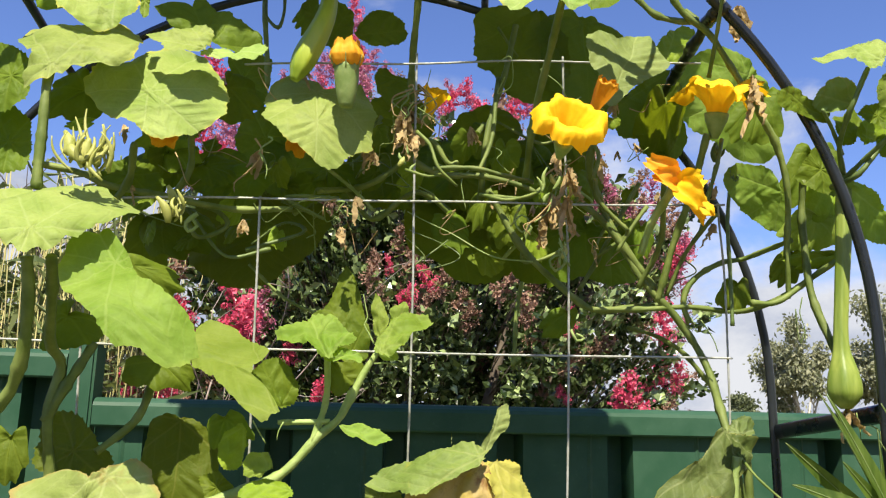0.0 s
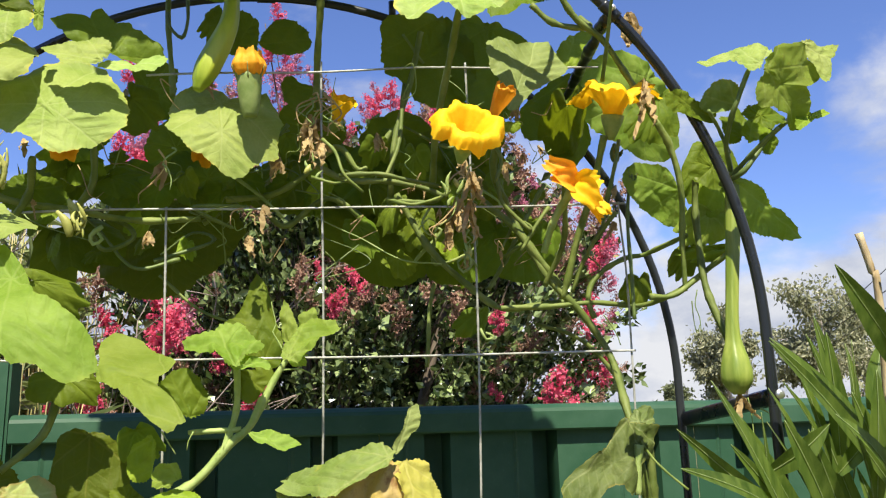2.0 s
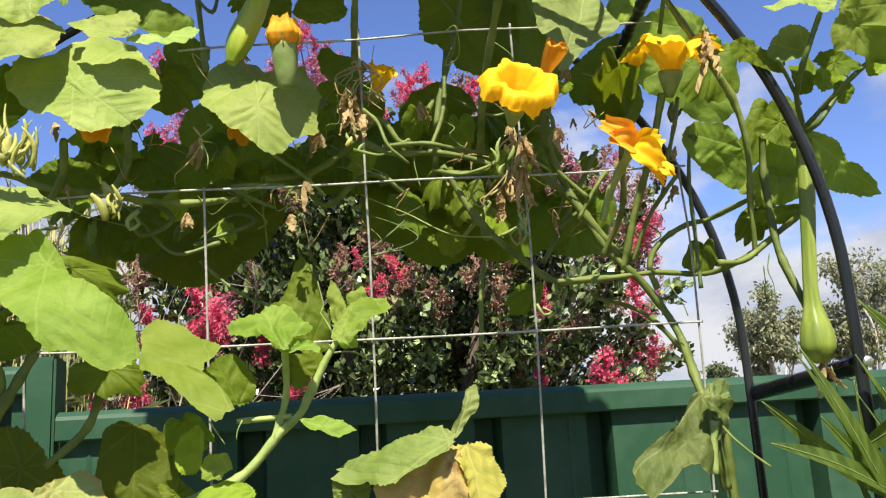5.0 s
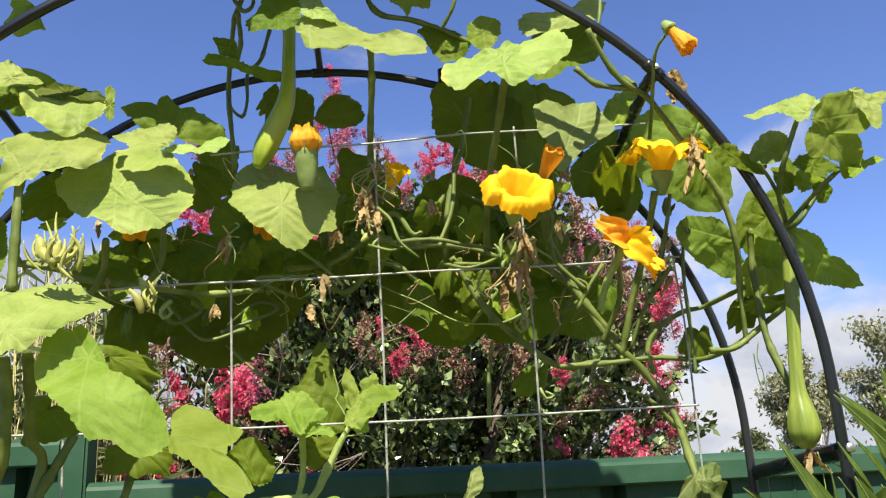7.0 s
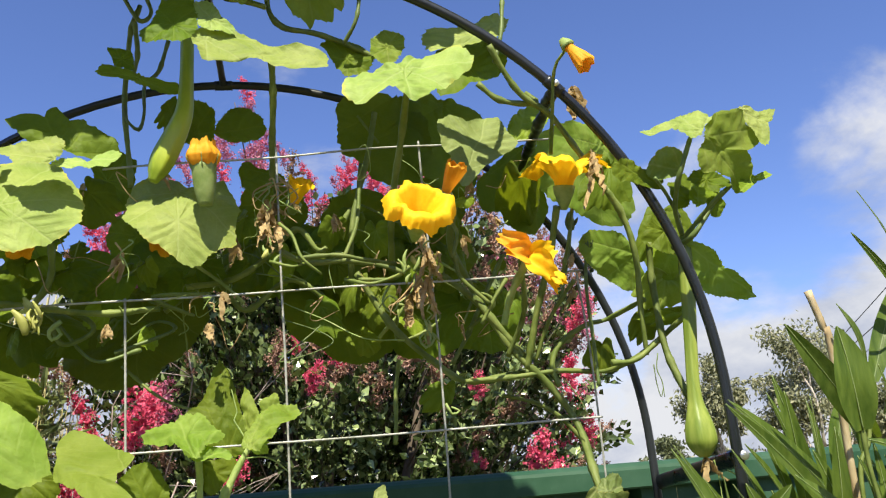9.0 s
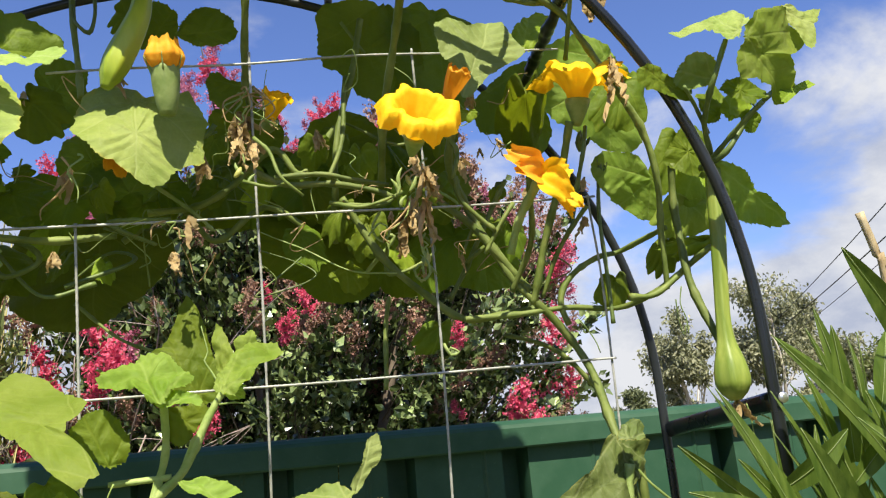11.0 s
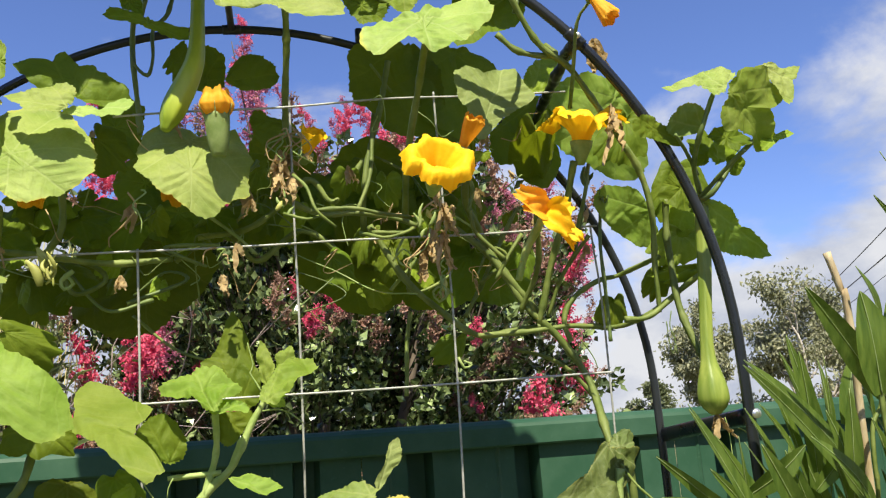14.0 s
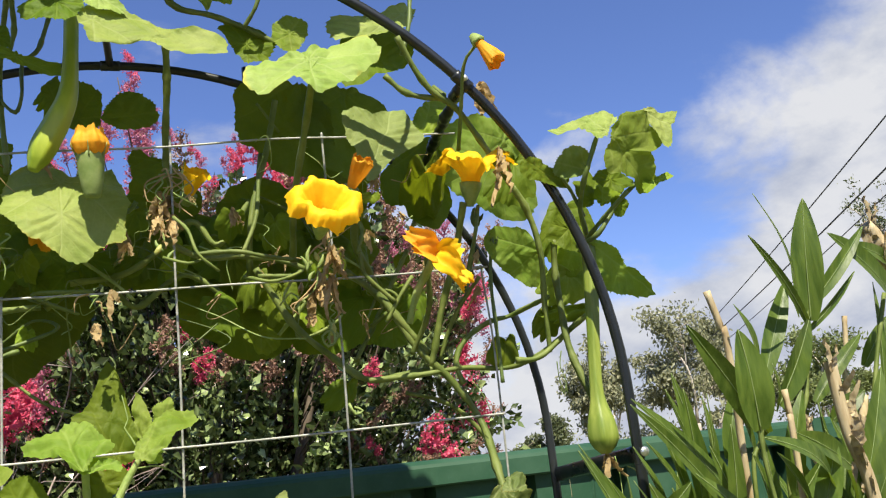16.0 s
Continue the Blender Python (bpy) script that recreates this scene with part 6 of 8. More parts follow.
stem(vine_main, "tendril", [(-0.268, 1.200, 1.883), (-0.281, 1.200, 1.871), (-0.277, 1.200, 1.861), (-0.267, 1.200, 1.868), (-0.275, 1.200, 1.879)], 0.004, 0.003, STEM_PALE)
stem(vine_main, "tendril", [(0.464, 1.120, 1.780), (0.465, 1.120, 1.758), (0.469, 1.120, 1.740), (0.474, 1.120, 1.751)], 0.0014, 0.0008, STEM_DARK)
stem(vine_main, "tendril", [(0.355, 1.150, 1.766), (0.371, 1.150, 1.744), (0.377, 1.150, 1.729)], 0.0014, 0.001, STEM_DARK)

# loose shaded leaves that fill the inside of the vine, and unseen ones added over the arch
fill = np.random.RandomState(21)


def loose_leaf(c, size, material, face):
    # an opening stays free low in the middle, where the shrub behind shows
    if c[2] < 2.1 and c[2] - 0.45 * size < 1.61 + 0.24 * c[1] and abs(c[0] + 0.06) < 0.08 + 0.4 * size:
        return
    t = np.array((fill.uniform(-0.7, 0.7), fill.uniform(-0.5, 0.2), fill.uniform(-1.0, -0.3)))
    t /= np.linalg.norm(t)
    s = np.cross(t, np.array(face) + fill.uniform(-0.5, 0.5, 3))
    s /= np.linalg.norm(s)
    c = np.array(c)
    leaf(vine_main, c - 0.4 * size * t, c + 0.5 * size * t, c - 0.5 * size * s, c + 0.5 * size * s, material, 0.18)


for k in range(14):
    loose_leaf((fill.uniform(-0.42, 0.30), fill.uniform(1.36, 1.42), fill.uniform(1.86, 2.02)), fill.uniform(0.07, 0.13), LEAF_SHADED, (0, -1, 0.4))
# out of view over the arch, added to shade the vine and fence
for k in range(96):
    loose_leaf((fill.uniform(-0.42, 0.34), fill.uniform(1.00, 1.14), fill.uniform(2.44, 2.58)), fill.uniform(0.13, 0.19), LEAF if k % 3 else LEAF_YOUNG, (0, -0.5, 1.0))
for k in range(40):
    loose_leaf((fill.uniform(-0.48, -0.10), fill.uniform(0.90, 1.02), fill.uniform(2.44, 2.56)), fill.uniform(0.13, 0.19), LEAF if k % 3 else LEAF_YOUNG, (0, -0.5, 1.0))
for k in range(120):
    deep = fill.uniform(1.14, 1.46)
    loose_leaf((fill.uniform(-0.48, 0.40), deep, 1.72 + 0.64 * deep + fill.uniform(0, 0.32)), fill.uniform(0.14, 0.20), LEAF if k % 3 else LEAF_YOUNG, (0, -0.5, 1.0))
# unseen stems among these added leaves
for k in range(9):
    x0 = fill.uniform(-0.5, 0.4)
    stem(vine_main, "stem", [(x0, 1.15, 2.45), (x0 + 0.1, 1.2, 2.56), (x0 + 0.02, 1.3, 2.66)], 0.006, 0.004, STEM)

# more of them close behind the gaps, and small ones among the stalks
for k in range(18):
    loose_leaf((fill.uniform(-0.10, 0.20), fill.uniform(1.42, 1.50), fill.uniform(1.93, 2.05)), fill.uniform(0.09, 0.13), LEAF_SHADED, (0, -1, 0.3))
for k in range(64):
    loose_leaf((fill.uniform(-0.42, 0.34), fill.uniform(1.24, 1.38), fill.uniform(1.86, 2.04)), fill.uniform(0.026, 0.062), (LEAF_SHADED, LEAF, LEAF_SHADED)[k % 3], (fill.uniform(-0.8, 0.8), -1, fill.uniform(-0.5, 0.9)))

# a tangle of old stalks, tendrils and dry bits in the middle of the vine
for k in range(20):
    x, z = fill.uniform(-0.40, 0.36), fill.uniform(1.83, 2.06)
    y = fill.uniform(1.19, 1.32)
    p = [(x, y, z)]
    for _ in range(3):
        q = p[-1]
        p.append((q[0] + fill.uniform(-0.07, 0.07), q[1] + fill.uniform(-0.02, 0.02), q[2] + fill.uniform(-0.05, 0.05)))
    stem(vine_main, "petiole" if k % 2 else "tendril", p, 0.0042 if k % 2 else 0.0016, 0.0022 if k % 2 else 0.001, (STEM, STEM_DARK, STEM_PALE)[k % 3])


def gourd(plant, line, radii, material, label, ribs=0.07):
    """A long-necked gourd: radii along its line, with faint ribs."""
    pts = spline(line, 0.004)
    run = np.concatenate([[0], np.cumsum(np.linalg.norm(np.diff(pts, axis=0), axis=1))])
    rr = np.interp(run / run[-1], [q for q, _ in radii], [q for _, q in radii])
    k = np.array((1, 2, 3, 2, 1)) / 9
    rr = np.convolve(np.pad(rr, 2, mode="edge"), k, mode="valid")
    v, f = tube(pts, lambda s: float(rr[min(len(rr) - 1, int(round(s * (len(rr) - 1))))]), 24)
    v = v.reshape(len(pts), 24, 3)
    ctr = pts[:, None, :]
    wave = 1 + ribs * np.cos(np.arange(24) * 2 * math.pi / 24 * 6)
    v = (ctr + (v - ctr) * wave[None, :, None]).reshape(-1, 3)
    return part("gourd", from_arrays("gourd", v, f), material, plant, label)


def flower(plant, mouth, way, radius, length, flare, material, seed, droop=0.0, label="", curl=0.5, ragged=1.0):
    """A squash blossom: five joined petals that open from a tube; way points out of the mouth."""
    rng = np.random.RandomState(seed)
    mouth, w = np.array(mouth, float), np.array(way, float)
    w /= np.linalg.norm(w)
    a = np.cross(w, (0.1, 0.2, 1))
    a /= np.linalg.norm(a)
    b = np.cross(w, a)
    n, m = 96, 18
    v, f = [], []
    ph = rng.uniform(0, 6, 3)
    for i in range(m):
        q = i / (m - 1)
        for k in range(n):
            t = 2 * math.pi * k / n
            lobe = abs(math.cos(2.5 * t + ph[0]))
            shut = float(np.interp(q, (0, 0.3, 0.55, 0.75, 0.9, 1), (0.22, 0.36, 0.50, 0.52, 0.43, 0.28)))
            wide = float(np.interp(q, (0, 0.3, 0.5, 0.68, 0.85, 1), (0.20, 0.30, 0.46, 0.70, 0.95, 1.06)))
            r = shut + (wide - shut) * min(1.15, flare)
            r *= radius * (1 + (0.12 * lobe - 0.06) * q ** 3 + 0.012 * math.cos(15 * t + ph[1]) * q + ragged * (0.07 * math.sin(4 * t + ph[2]) + 0.05 * math.sin(9 * t + ph[1])) * q ** 2 + 0.02 * math.sin(21 * t + 0.8 * i) * q ** 2 + ragged * 0.03 * math.sin(29 * t + 1.7 * i) * q ** 4)
            deep = float(np.interp(q, (0, 0.3, 0.55, 0.72, 0.88, 1), (-1.0, -0.62, -0.28, 0.0, 0.0, 0.0))) * length
            over = float(np.interp(q, (0, 0.72, 0.88, 1), (0.0, 0.06, -0.02 * curl, (-0.62 + 0.3 * lobe) * curl))) * radius * flare
            z = deep + over + (1 - min(1.0, flare)) * q ** 2 * 0.9 * radius + radius * ragged * (0.08 * math.sin(3 * t + ph[1]) + 0.06 * math.sin(7 * t + ph[0]) + 0.022 * math.sin(11 * t + ph[2]) + 0.02 * math.sin(17 * t + 2 * ph[1])) * q ** 2
            p = mouth + w * z + r * (math.cos(t) * a + math.sin(t) * b)
            p[2] -= droop * radius * q ** 2 * (0.5 + 0.5 * lobe)
            v.append(p)
    for i in range(m - 1):
        for k in range(n):
            f.append((i * n + k, i * n + (k + 1) % n, (i + 1) * n + (k + 1) % n, (i + 1) * n + k))
    ob = part("flower", from_arrays("flower", v, f), material, plant, label)
    root = mouth - w * length
    low = 0.45
    cal = np.array([root - w * radius * low, root - w * radius * low * 0.45, root + w * radius * 0.05, root + w * radius * 0.22])
    cr = (0.10, 0.20, 0.30, 0.33) if flare > 0.6 else (0.20, 0.33, 0.42, 0.45)
    cv, cf = tube(cal, lambda s: radius * float(np.interp(s, (0, 0.33, 0.66, 1), cr)), 10)
    part("calyx", from_arrays("calyx", cv, cf), STEM_PALE, ob)
    if flare > 0.6:
        pv, pf = tube(np.array([root + w * length * s for s in (0.2, 0.4, 0.55)]), lambda s: radius * (0.07 + 0.02 * s), 8)
        part("stamen", from_arrays("stamen", pv, pf), PETAL_OLD, ob)
    return ob


def closed_blossom(plant, foot, top, radius, seed, label):
    """A shut squash blossom: a long calyx, then ribbed petals that bulge, pinch and end in five ragged points."""
    rng = np.random.RandomState(seed)
    foot, top = np.array(foot, float), np.array(top, float)
    w = (top - foot) / np.linalg.norm(top - foot)
    ln = float(np.linalg.norm(top - foot))
    a = np.cross(w, (0.1, 1, 0.1))
    a /= np.linalg.norm(a)
    b = np.cross(w, a)
    n, m = 90, 20
    v, f = [], []
    ph = rng.uniform(0, 6.28, 3)
    for i in range(m):
        q = i / (m - 1)
        for k in range(n):
            t = 2 * math.pi * k / n
            rib = abs(math.sin(2.5 * t + ph[0] + 0.5 * q))
            r = radius * float(np.interp(q, (0, 0.15, 0.4, 0.62, 0.8, 1), (0.78, 0.98, 1.15, 1.05, 0.86, 0.80)))
            r *= 1 + 0.16 * (rib - 0.6) + 0.05 * math.sin(10 * t + ph[1]) + 0.05 * math.sin(3 * t + ph[2] + 4 * q) * q
            h = ln * (0.56 + 0.36 * q) + q ** 4 * ln * (0.03 * rib - 0.015 + 0.018 * math.sin(7 * t + ph[1]) + 0.012 * math.sin(16 * t + ph[2]))
            v.append(foot + w * h + r * (math.cos(t) * a + math.sin(t) * b))
    for i in range(m - 1):
        for k in range(n):
            f.append((i * n + k, i * n + (k + 1) % n, (i + 1) * n + (k + 1) % n, (i + 1) * n + k))
    ob = part("flower", from_arrays("flower", v, f), PETAL_OLD, plant, label)
    line = np.array([foot + w * ln * q for q in np.linspace(0, 0.60, 12)])
    cv, cf = tube(line, lambda q: radius * float(np.interp(q, (0, 0.25, 0.6, 1), (0.45, 0.66, 0.80, 0.86))), 14, 0.03)
    part("calyx", from_arrays("calyx", cv, cf), STEM_PALE, ob)
    for k in range(5):
        t = 2 * math.pi * (k + 0.3) / 5
        d = math.cos(t) * a + math.sin(t) * b
        line = np.array([foot + w * ln * (0.52 + 0.2 * q) + d * radius * (0.8 + 0.35 * q) for q in np.linspace(0, 1, 6)])
        sv, sf = tube(line, lambda q: radius * (0.07 - 0.05 * q), 5)
        part("sepal", from_arrays("sepal", sv, sf), STEM_PALE, ob)
    return ob


def petal(parent, root, tip, wide, material, seed):
    """One limp petal: a curled, twisted ribbon with a frilled end."""
    rng = np.random.RandomState(seed)
    root, tip = np.array(root), np.array(tip)
    d = tip - root
    ln = np.linalg.norm(d)
    s = np.cross(d / ln, np.array((rng.uniform(-0.3, 0.3), -1, rng.uniform(-0.3, 0.3))))
    s /= np.linalg.norm(s)
    n = np.cross(s, d / ln)
    v, f = [], []
    ph = rng.uniform(0, 6, 3)
    m, c = 18, 13
    for i in range(m):
        q = i / (m - 1)
        w = wide * (0.35 + 0.75 * math.sin(math.pi * min(0.86, 0.1 + 0.85 * q)))
        for k in range(c):
            u = -1 + 2 * k / (c - 1)
            bend = 0.55 * u * u + 0.10 * math.sin(6 * u + ph[0] + 3 * q) + 0.10 * math.sin(11 * q + ph[1]) * u
            e = 1 + 0.06 * math.sin(9 * u + ph[2]) * q ** 3
            v.append(root + d * q * e + s * w * u + n * w * bend + n * ln * 0.22 * math.sin(math.pi * q * 0.9 + 0.4))
        if i:
            a, b = c * (i - 1), c * i
            f += [(a + j, a + j + 1, b + j + 1, b + j) for j in range(c - 1)]
    return part("petal", from_arrays("petal", v, f), material, parent)


# the gourd that hangs free on the right
g1 = gourd(vine_main, [(0.505, 1.06, 1.935), (0.501, 1.06, 1.90), (0.495, 1.058, 1.85), (0.487, 1.057, 1.79), (0.481, 1.056, 1.74), (0.480, 1.055, 1.70), (0.480, 1.055, 1.672), (0.480, 1.055, 1.659)],
           ((0, 0.005), (0.04, 0.0082), (0.12, 0.0096), (0.3, 0.0092), (0.5, 0.0082), (0.62, 0.0080), (0.70, 0.0082), (0.77, 0.0096), (0.83, 0.0146), (0.89, 0.0190), (0.95, 0.0192), (0.982, 0.0130), (1, 0.003)), GOURD, "pale green long-necked gourd with a swollen end")
crumpled("dried_blossom", (0.481, 1.055, 1.660), (0.05, -0.1, -1), 0.032, PETAL_DRY, g1, 5)
# the gourd high on the left, half in shade
gourd(vine_main, [(-0.118, 1.160, 2.372), (-0.118, 1.155, 2.277), (-0.118, 1.150, 2.205), (-0.120, 1.145, 2.147), (-0.129, 1.140, 2.112), (-0.143, 1.140, 2.080), (-0.154, 1.140, 2.051), (-0.157, 1.140, 2.043)],
           ((0, 0.007), (0.1, 0.0080), (0.5, 0.0082), (0.62, 0.0092), (0.72, 0.0118), (0.82, 0.0142), (0.91, 0.0150), (0.97, 0.0105), (1, 0.004)), GOURD_YOUNG, "yellow-green long-necked gourd")
flower(vine_main, (0.149, 0.985, 1.962), (0.03, -0.74, 0.50), 0.036, 0.045, 1.0, PETAL, 3, 0.12, "open bright yellow squash flower", 0.95, 1.2)
flower(vine_main, (0.206, 1.05, 2.020), (0.25, -0.55, 0.6), 0.022, 0.032, 0.3, PETAL_OLD, 4, 0.1, "closing orange squash flower")
closed_blossom(vine_main, (-0.092, 1.115, 2.002), (-0.096, 1.100, 2.088), 0.0178, 8, "closed ribbed orange squash flower on a pale green calyx")
flower(vine_main, (0.028, 1.235, 2.078), (0.2, -0.5, 0.6), 0.026, 0.035, 0.5, PETAL, 9, 0.3)
flower(vine_main, (0.366, 1.085, 2.056), (0.05, -0.22, 1.0), 0.046, 0.050, 1.0, PETAL, 10, 0.38, "yellow squash flower opening upwards", 0.1, 2.0)
stem(vine_main, "petiole", [(0.272, 1.12, 1.84), (0.280, 1.10, 1.88), (0.297, 1.075, 1.918)], 0.0055, 0.0085, STEM_PALE)
drooping = flower(vine_main, (0.322, 1.055, 1.884), (0.62, -0.25, -0.75), 0.017, 0.052, 0.35, PETAL, 13, 0.2, "drooping yellow squash flower", 0.5, 2.0)
for root, tip, wide, seed in (((0.292, 1.07, 1.918), (0.256, 1.055, 1.938), 0.014, 61), ((0.296, 1.068, 1.914), (0.262, 1.05, 1.920), 0.013, 62), ((0.297, 1.07, 1.910), (0.326, 1.06, 1.925), 0.015, 63), ((0.290, 1.07, 1.915), (0.272, 1.062, 1.944), 0.008, 64), ((0.296, 1.06, 1.912), (0.316, 1.045, 1.884), 0.015, 65)):
    petal(drooping, root, tip, wide, PETAL_OLD if seed < 63 else PETAL, seed)
flower(vine_left, (-0.300, 1.12, 1.965), (0.1, -0.5, -0.4), 0.024, 0.034, 0.5, PETAL_OLD, 14, 0.3)
flower(vine_main, (-0.150, 1.2, 1.990), (0.0, -0.5, -0.5), 0.022, 0.030, 0.5, PETAL_OLD, 15, 0.4)
bud = flower(vine_main, (0.337, 0.925, 2.110), (0.35, -0.2, -0.6), 0.019, 0.026, 0.35, PETAL_OLD, 16, 0.2, "withered pale orange flower on a thin stalk")
stem(vine_main, "petiole", [(0.325, 0.945, 2.128), (0.318, 0.96, 2.115), (0.322, 0.99, 2.08), (0.33, 1.04, 2.04)], 0.0028, 0.004, STEM)
for at, way, size, seed in (((0.165, 1.14, 1.915), (0.0, -0.1, -1), 0.040, 31), ((0.158, 1.15, 1.90), (0.05, 0, -1), 0.045, 32), ((-0.092, 1.17, 1.868), (0.2, -0.1, -1), 0.030, 33),
                            ((-0.012, 1.18, 2.030), (0, -0.1, -1), 0.045, 34), ((-0.005, 1.17, 2.0), (0.1, 0, -1), 0.035, 35), ((0.386, 1.04, 2.045), (0.10, 0, -1), 0.075, 36),
                            ((0.372, 1.04, 2.135), (0.1, 0.1, -1), 0.05, 37), ((-0.06, 1.2, 1.99), (0, 0, -1), 0.03, 38), ((-0.075, 1.16, 1.905), (0.2, 0, -1), 0.026, 39), ((0.18, 1.12, 2.0), (0.2, -0.2, -1), 0.02, 40)):
    crumpled("dried_blossom", at, way, size, PETAL_DRY, vine_main, seed, 4 if size > 0.06 else 6, 0.055 if size > 0.06 else 0.17)
for at, size, seed in (((-0.018, 1.160, 2.026), 0.048, 71), ((-0.020, 1.160, 1.996), 0.036, 72), ((0.172, 1.080, 1.930), 0.048, 73), ((0.168, 1.082, 1.895), 0.040, 74)):
    crumpled("dried_blossom", at, (0.0, -0.15, -1), size, PETAL_DRY, vine_main, seed, 9, 0.10)
for points, r in (([(0.017, 1.13, 1.936), (0.065, 1.12, 1.938), (0.100, 1.12, 1.931), (0.138, 1.13, 1.927)], 0.0062), ([(0.118, 1.24, 2.109), (0.108, 1.22, 2.049), (0.097, 1.20, 1.997), (0.081, 1.18, 1.953)], 0.0066),
                  ([(0.216, 1.12, 1.932), (0.220, 1.12, 1.907), (0.237, 1.12, 1.888), (0.255, 1.12, 1.870)], 0.0058), ([(0.075, 1.14, 1.910), (0.105, 1.12, 1.900), (0.129, 1.12, 1.906), (0.145, 1.13, 1.915)], 0.0046),
                  ([(0.215, 1.14, 1.990), (0.222, 1.12, 1.964), (0.213, 1.12, 1.932)], 0.0056), ([(-0.018, 1.14, 1.936), (0.011, 1.13, 1.927), (0.029, 1.14, 1.935)], 0.0040),
                  ([(-0.005, 1.14, 1.986), (0.012, 1.13, 1.967), (0.023, 1.12, 1.936), (0.046, 1.13, 1.917)], 0.0044), ([(0.281, 1.12, 1.900), (0.263, 1.12, 1.875), (0.245, 1.13, 1.846)], 0.0056)):
    stem(vine_main, "petiole", points, r * 0.72, r * 0.6, STEM)
for k in range(26):
    crumpled("dried_blossom", (fill.uniform(-0.38, 0.40), fill.uniform(1.14, 1.26), fill.uniform(1.84, 2.07)), (fill.uniform(-0.4, 0.4), -0.2, -1), fill.uniform(0.014, 0.028), PETAL_DRY, vine_main, 200 + k, 4)
for cx, cy, cz, cnt, long in ((-0.010, 1.15, 2.045, 9, 0.06), (0.160, 1.12, 1.90, 6, 0.04), (-0.085, 1.16, 1.895, 4, 0.03), (0.165, 1.12, 1.945, 6, 0.03), (-0.20, 1.14, 1.95, 4, 0.04)):
    for k in range(cnt):
        p = [np.array((cx, cy, cz)) + fill.uniform(-0.016, 0.016, 3)]
        for _ in range(3):
            p.append(p[-1] + np.array((fill.uniform(-1.1, 1.1), fill.uniform(-0.3, 0.3), fill.uniform(-1.2, 0.1))) * long / 3)
        stem(vine_main, "tendril", [tuple(q) for q in p], 0.0019, 0.0010, PETAL_DRY if k % 3 else STEM_PALE)
for k in range(34):
    p = [np.array((fill.uniform(-0.40, 0.34), fill.uniform(1.14, 1.28), fill.uniform(1.84, 2.07)))]
    for _ in range(4):
        p.append(p[-1] + fill.uniform(-0.028, 0.028, 3))
    stem(vine_main, "tendril", [tuple(q) for q in p], 0.0012, 0.0006, (PETAL_DRY, STEM_PALE, STEM)[k % 3])
# clusters of pale unopened buds: a few plump ones among upright slender sepals and stalks
for cx, cy, cz, plant, cnt, tall in ((-0.331, 0.985, 1.855, vine_left, 17, 0.062), (-0.350, 0.98, 1.862, vine_left, 8, 0.05), (-0.271, 1.09, 1.852, vine_left, 12, 0.03), (0.155, 1.10, 1.90, vine_main, 6, 0.028), (0.165, 1.10, 1.82, vine_main, 5, 0.026), (-0.02, 1.14, 1.94, vine_main, 4, 0.02)):
    for k in range(cnt):
        at = np.array((cx, cy, cz)) + fill.uniform(-0.012, 0.012, 3) + np.array((0, 0, fill.uniform(0, tall * 0.35)))
        way = np.array((fill.uniform(-0.5, 0.5), fill.uniform(-0.35, 0.25), fill.uniform(0.7, 1)))
        plump = k % 6 == 0
        long = (0.030 if plant is vine_left else 0.015) if plump else tall * fill.uniform(0.5, 1.0)
        bow = fill.uniform(-0.2, 0.2)
        line = np.array([at + way * long * q + np.array((bow * long * math.sin(3 * q), 0, 0)) for q in np.linspace(0, 1, 9)])
        thick = (0.0058 if plant is vine_left else 0.0034) if plump else fill.uniform(0.0012, 0.0028)
        v, f = tube(line, lambda q: thick * (0.25 + 0.75 * math.sin(math.pi * min(0.97, 0.12 + q * 0.88))), 8, 0.1)
        part("bud" if plump else "sepal", from_arrays("bud", v, f), BUD if plump or plant is vine_left else STEM_PALE, plant)

# ---- crape myrtle behind the fence ----
myrtle = thing("crape_myrtle", (0.3, 4.5, 0), "crape myrtle shrub with small dark leaves and pink flower clusters", "shrub")
myr = np.random.RandomState(5)


def blades(centres, ways, sizes, wide, bend, rng):
    """Many small folded leaves in one mesh: 6 verts and 4 faces each."""
    c, w = np.asarray(centres), np.asarray(ways, float)
    w = w / (np.linalg.norm(w, axis=1)[:, None] + 1e-9)
    r = rng.normal(size=c.shape)
    s = np.cross(w, r)
    s /= np.linalg.norm(s, axis=1)[:, None] + 1e-9
    n = np.cross(s, w)
    L = np.asarray(sizes)[:, None]
    p0 = c
    p1 = c + w * L * 0.45 + s * L * wide + n * L * 0.06
    p2 = c + w * L * 0.45 - s * L * wide + n * L * 0.06
    p3 = c + w * L * 0.5 - n * L * 0.02
    p4 = c + w * L - n * L * bend
    v = np.stack([p0, p1, p3, p2, p4], axis=1).reshape(-1, 3)
    i = np.arange(len(c)) * 5
    f = np.concatenate([np.stack([i, i + 1, i + 2], 1), np.stack([i, i + 2, i + 3], 1), np.stack([i + 1, i + 4, i + 2], 1), np.stack([i + 2, i + 4, i + 3], 1)])
    return v, f


for bx, by, lean in ((0.2, 4.5, 0.1), (0.34, 4.55, -0.25), (0.28, 4.4, 0.45), (0.4, 4.62, 0.7), (0.15, 4.6, -0.6)):
    line = spline([(bx, by, 0), (bx + lean * 0.3, by, 0.8), (bx + lean * 0.8, by - 0.1, 1.7), (bx + lean * 1.4, by - 0.15, 2.7)], 0.05)
    v, f = tube(line, lambda s: 0.045 - 0.03 * s, 8)
    part("trunk", from_arrays("trunk", v, f), BARK, myrtle)
